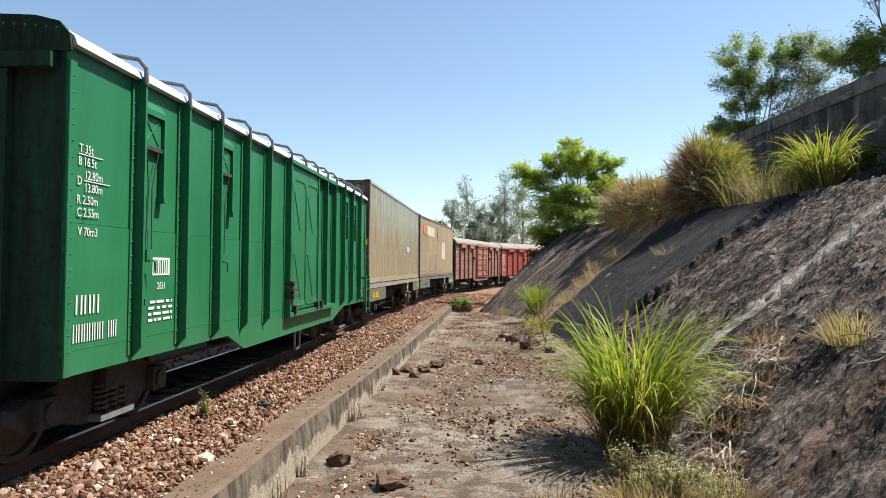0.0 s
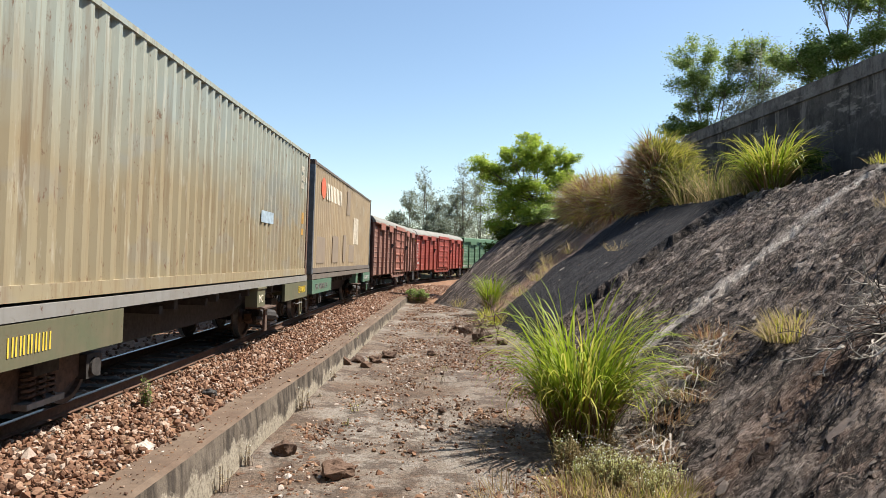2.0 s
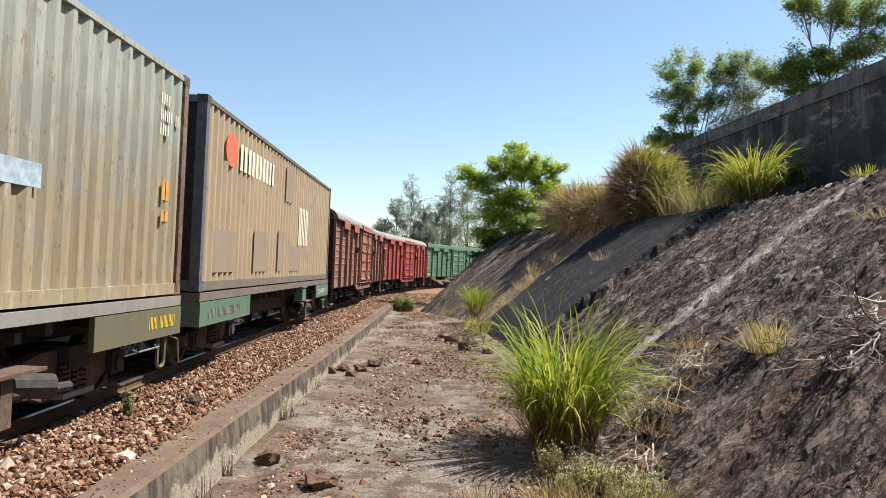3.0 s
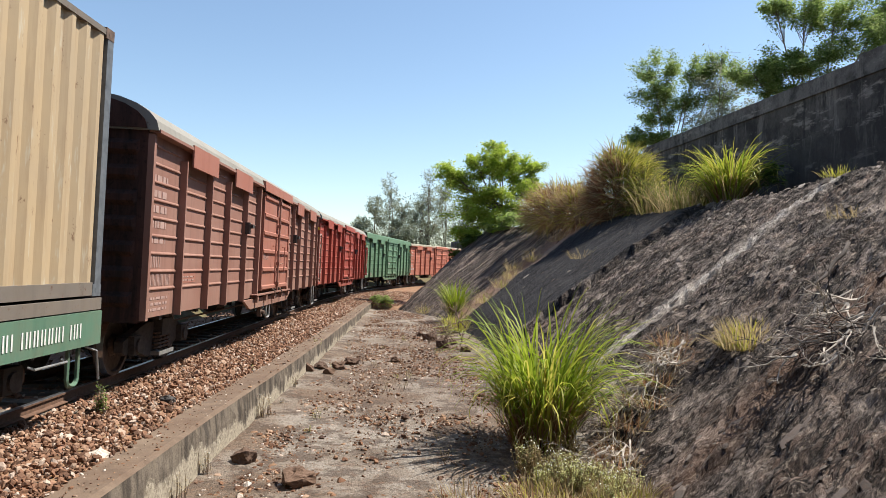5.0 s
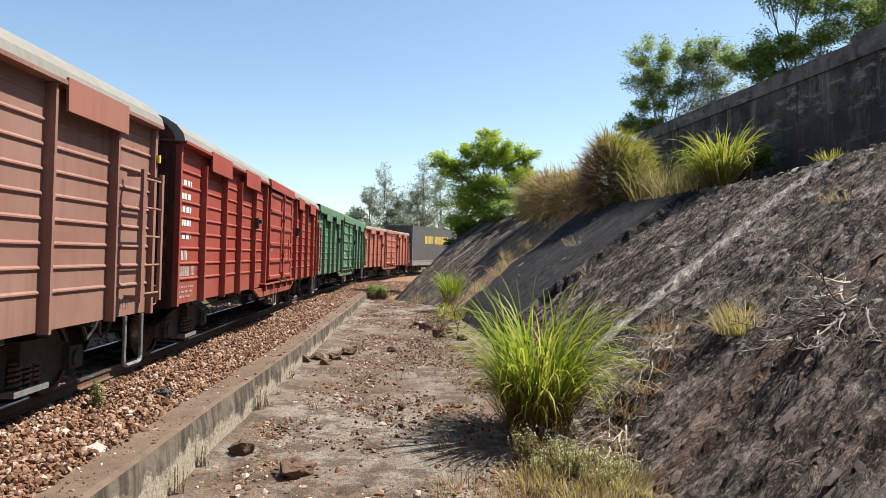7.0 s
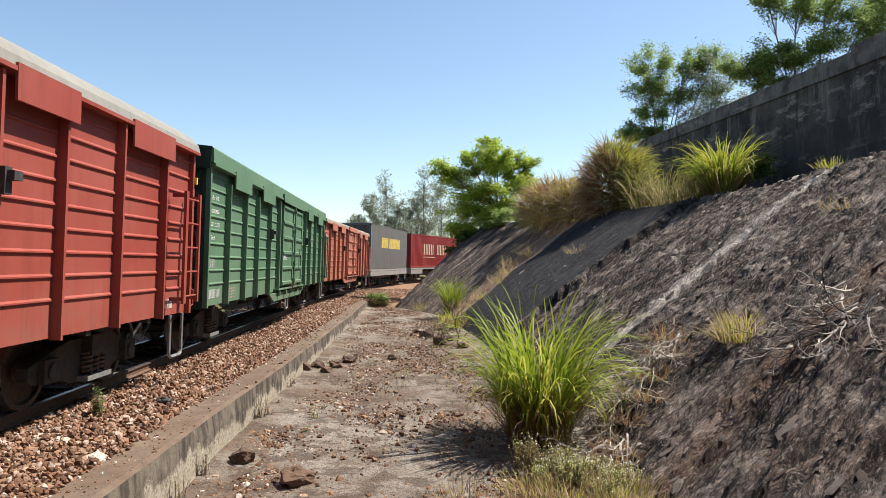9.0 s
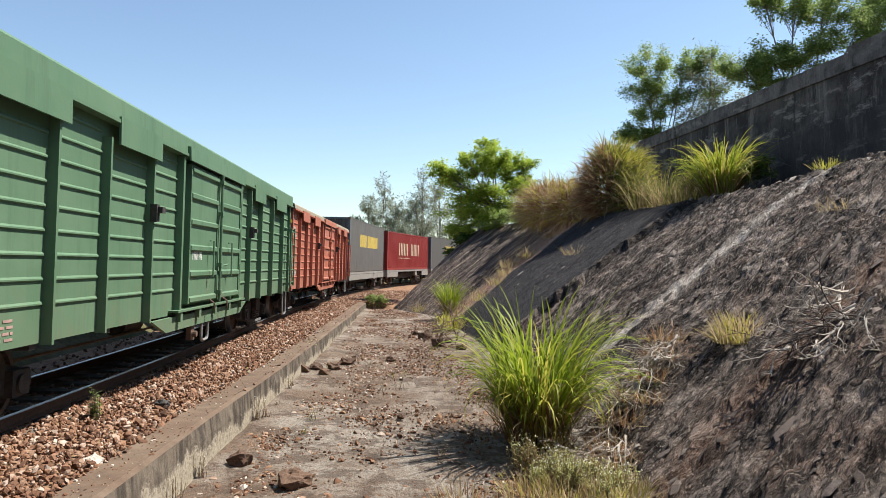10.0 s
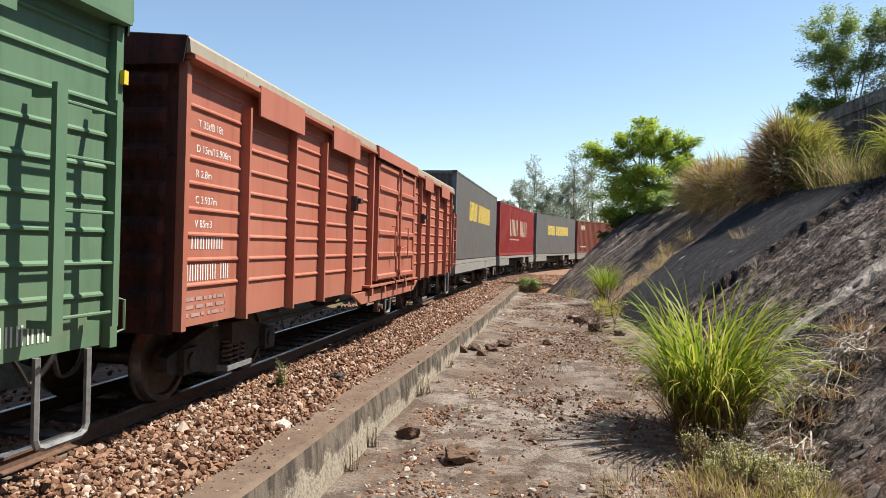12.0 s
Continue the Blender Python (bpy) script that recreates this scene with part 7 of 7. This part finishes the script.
M["flake"] = stone_material("dark_flakes", False, DARK)
STONE_MESHES = []
for k, (v, f) in enumerate(SHAPES[:8]):
    me = bpy.data.meshes.new("stone")
    me.from_pydata(v.tolist(), [], f.tolist())
    me.materials.append(M["ballast_one"])
    STONE_MESHES.append(me)


def turns(nr, count):
    """Random turns as matrices."""
    q = nr.normal(size=(count, 4))
    q /= np.linalg.norm(q, axis=1)[:, None]
    w, x, y, z = q.T
    return np.stack([np.stack([1 - 2 * (y * y + z * z), 2 * (x * y - z * w), 2 * (x * z + y * w)], -1), np.stack([2 * (x * y + z * w), 1 - 2 * (x * x + z * z), 2 * (y * z - x * w)], -1), np.stack([2 * (x * z - y * w), 2 * (y * z + x * w), 1 - 2 * (x * x + y * y)], -1)], 1)


def heap(name, places, sizes, nr, material, parent, label, squash=None):
    """Many stones in one mesh."""
    R = turns(nr, len(places))
    kinds = nr.randint(0, len(SHAPES), len(places))
    V, F, base = [], [], 0
    for k in range(len(places)):
        v, f = SHAPES[kinds[k]]
        p = (v @ R[k].T) * sizes[k]
        if squash:
            p[:, 2] *= squash
        V.append(p + places[k])
        F.append(f + base)
        base += 12
    me = bpy.data.meshes.new(name)
    me.from_pydata(np.concatenate(V).tolist(), [], np.concatenate(F).tolist())
    me.materials.append(material)
    ob = new(name, me)
    ob.parent = parent
    return tagged(ob, label, kind="stuff")


nr = np.random.RandomState(77)


def bed_z(lat):
    return float(np.interp(lat, (0.62, 0.9, 1.45, 1.9, 2.2), (-0.165, -0.155, -0.18, -0.235, -0.26)))


# loose ballast beside the near rail: the nearest are single stones
places, sizes = [], []
for _ in range(19000):
    s = 3.0 + 44.0 * nr.rand() ** 1.5
    lat = 0.66 + (wall_lat(s) - 1.04) * nr.rand()
    z = bed_z(lat) + 0.02 * nr.randn() * 0.6 + 0.008
    size = 0.0255 * math.exp(0.32 * nr.randn()) * (1 + 0.25 * (s > 18))
    places.append(track(s, lat, z))
    sizes.append(size)
for _ in range(2600):
    s = 3.0 + 40.0 * nr.rand() ** 1.4
    places.append(track(s, nr.uniform(-0.45, 0.45) if nr.rand() < 0.6 else nr.uniform(-2.0, -0.65), -0.185 + 0.012 * nr.randn()))
    sizes.append(0.034 * math.exp(0.25 * nr.randn()))
order = sorted(range(19000), key=lambda k: places[k].length)
for k in order[:280]:
    ob = new("ballast_stone", STONE_MESHES[nr.randint(8)])
    ob.parent = bed
    ob.matrix_basis = Matrix.LocRotScale(places[k], Euler(nr.uniform(0, 6.28, 3)), Vector((sizes[k] * 1.15,) * 3))
rest = order[280:] + list(range(19000, len(places)))
heap("ballast_stones", np.array([places[k] for k in rest]), [sizes[k] for k in rest], nr, M["ballast_many"], bed, "reddish-brown crushed ballast stones")

places, sizes = [], []
for _ in range(6000):
    s = -9.0 + 12.2 * nr.rand()
    lat = 0.66 + (wall_lat(s) - 1.04) * nr.rand()
    places.append(track(s, lat, bed_z(lat) + 0.01 * nr.randn()))
    sizes.append(0.027 * math.exp(0.32 * nr.randn()))
heap("ballast_stones", np.array(places), sizes, nr, M["ballast_many"], bed, "reddish-brown crushed ballast stones")
places, sizes = [], []
for _ in range(3600):
    s = 33.7 + 16.0 * nr.rand()
    lat = 1.6 + 2.2 * nr.rand()
    places.append(track(s, lat, -0.25 - 0.05 * (lat - 1.7) + 0.01))
    sizes.append(0.042 * math.exp(0.35 * nr.randn()))
heap("ballast_stones", np.array(places), sizes, nr, M["ballast_many"], fan, "reddish-brown crushed ballast stones")

# gravel and earth crumbs over the drain floor, thickest in drifts
places, sizes = [], []
while len(places) < 30000:
    y = 5.6 + 28.0 * nr.rand() ** 1.7
    s = track_s(y)
    x0, x1 = track(s, wall_lat(s) + 0.06).x, foot_x(min(33, y)) + 0.3
    x = x0 + (x1 - x0) * nr.rand()
    d = noise.noise(Vector((x * 0.8, y * 0.45, 3.3))) + 0.6 * noise.noise(Vector((x * 2.1, y * 1.6, 9.0)))
    if d + 0.30 * nr.randn() < 0.08:
        continue
    places.append((x, y, floor_z(x, y) + 0.006))
    sizes.append(min(0.055, 0.0125 * math.exp(0.65 * nr.randn())))
heap("gravel", np.array(places), sizes, nr, M["gravel"], drain_floor, "brown gravel and earth crumbs", 0.8)

# crumbs lying on the coping
places, sizes = [], []
for _ in range(1500):
    s = 4.0 + 26.0 * nr.rand() ** 1.6
    places.append(track(s, wall_lat(s) - 0.42 + 0.40 * nr.rand() ** 1.8, -0.241))
    sizes.append(0.009 * math.exp(0.6 * nr.randn()))
heap("gravel", np.array(places), sizes, nr, M["gravel"], drain_wall, "brown crumbs of stone on the coping", 0.7)

# broken slabs and flakes bedded in the bank, drawn out down its fall
M["slab"] = stone_material("bank_slab", True, ((0.0, (0.035, 0.030, 0.027)), (0.6, (0.075, 0.063, 0.056)), (1.0, (0.115, 0.097, 0.086))), 0.02)
UP = Vector((0.80, 0.80 * FALL, 0.53)).normalized()
ASIDE = Vector((0, 0, 1)).cross(UP).normalized()
LIE = np.array([UP, ASIDE, UP.cross(ASIDE)]).T


def bedded(k, long, wide, thick):
    """One flat stone lying in the slope, turned a little out of its fall."""
    a = nr.normal(0, 0.22)
    turn = np.array(((math.cos(a), -math.sin(a), 0), (math.sin(a), math.cos(a), 0), (0, 0, 1)))
    return (SHAPES[k][0] * (long, wide, thick)) @ (LIE @ turn).T


SLAB_MESHES = []
for k in range(12):
    me = bpy.data.meshes.new("stone_slab")
    me.from_pydata(bedded(k, nr.uniform(0.10, 0.22), nr.uniform(0.035, 0.075), nr.uniform(0.012, 0.022)).tolist(), [], SHAPES[k][1].tolist())
    me.materials.append(M["slab"])
    SLAB_MESHES.append(me)
for _ in range(260):
    u = 4.6 + 12.0 * nr.rand() ** 1.3
    ob = new("stone_slab", SLAB_MESHES[nr.randint(12)])
    ob.parent = bank
    ob.matrix_basis = Matrix.LocRotScale(bank_at(u, nr.uniform(0.02, 0.97)), None, Vector((1, 1, 1)) * nr.uniform(0.4, 0.85))
V, F = [], []
for q in range(6000):
    u = 3.0 + 24.0 * nr.rand() ** 1.4
    v = nr.rand() if q % 9 else nr.uniform(0.95, 1.0)
    p = bank_at(u, v)
    if p.y - FALL * p.x > 15.5 and nr.rand() < 0.7:
        continue
    k, size = nr.randint(14), min(0.09, 0.020 * math.exp(0.55 * nr.randn())) * (1.5 if v > 0.95 else 1)
    F.append(SHAPES[k][1] + 12 * len(V))
    V.append(bedded(k, size * 1.5, size * 0.8, size * 0.45) + np.array(p))
me = bpy.data.meshes.new("bank_stones")
me.from_pydata(np.concatenate(V).tolist(), [], np.concatenate(F).tolist())
me.materials.append(M["flake"])
ob = new("bank_stones", me)
ob.parent = bank
tagged(ob, "dark broken stone flakes in the bank", kind="stuff")
p = bank_at(6.15, 0.17)
long_slab = new("stone_slab", SLAB_MESHES[3])
long_slab.parent = bank
long_slab.matrix_basis = Matrix.LocRotScale(p, None, Vector((1.9, 1.7, 1.6)))


def rock(x, y, z, size, seed, label, mat, flat=0.7):
    v, f = stone_shape(seed, flat)
    bm = bmesh.new()
    vs = [bm.verts.new(p) for p in v * size]
    for q in f:
        bm.faces.new([vs[i] for i in q])
    bmesh.ops.subdivide_edges(bm, edges=bm.edges[:], cuts=4, use_grid_fill=True, smooth=0.35)
    for q in bm.verts:
        q.co += q.co.normalized() * size * (0.20 * noise.noise(q.co * 2.2 / size + Vector((seed, 0, 0))) + 0.10 * noise.noise(q.co * 5.0 / size) + 0.05 * noise.noise(q.co * 12.0 / size))
    ob = part("rock", bm, mat)
    ob.location = (x, y, z)
    return tagged(ob, label, "rock", "rocks in the drain")


fz = floor_z
rock(-1.33, 8.36, fz(0, 8.3) + 0.07, 0.15, 501, "brown rounded rock on the drain floor", M["rock"])
rock(-0.62, 7.62, fz(0, 7.6) + 0.09, 0.24, 502, "large brown rock on the drain floor", M["rock"], 0.62)
for k, (px, py, r) in enumerate(((-1.05, 14.55, 0.24), (-0.75, 14.86, 0.20), (-0.35, 14.9, 0.22), (-1.25, 14.2, 0.14), (-0.10, 15.71, 0.17), (0.91, 16.02, 0.15), (-0.55, 14.3, 0.12), (2.4, 18.6, 0.22), (2.75, 19.3, 0.20), (2.2, 20.4, 0.18), (2.9, 17.7, 0.16), (2.0, 21.6, 0.15), (0.3, 6.35, 0.09), (0.75, 10.4, 0.07))):
    rock(px, py, fz(px, py) + r * 0.35, r, 510 + k, "lump of brown stone and earth in the drain", M["rock"])
ob = rock(-2.34, 6.68, -0.235, 0.075, 530, "pale quartz stone on the edge of the ballast", M["twig"])
ob = rock(-2.344, 9.014, -0.17, 0.10, 531, "dark grey stone lying on the ballast", M["dark_iron"])
rock(-2.106, 9.017, -0.235, 0.07, 532, "flat brown stone on the coping", M["rock"], 0.3)

# rough weeds beyond the line, seen under the wagons
rv, rf = [], []
rnd = random.Random(700)
for _ in range(500):
    s, lat = rnd.uniform(-6, 75), -rnd.uniform(2.9, 6.0)
    v, f = blades(rnd, track(s, lat, far_bank_z(lat) - 0.05), 7, rnd.uniform(0.4, 0.8), 1.0, lean=0.8, wide=0.012, foot=0.2, steps=3)
    rf += [tuple(i + len(rv) for i in q) for q in f]
    rv += v
verge = sheet("verge_grass", rv, rf, M["blade_dry"])
tagged(verge, "dry grass growing along the far side of the line", "grass", kind="stuff")


motions()
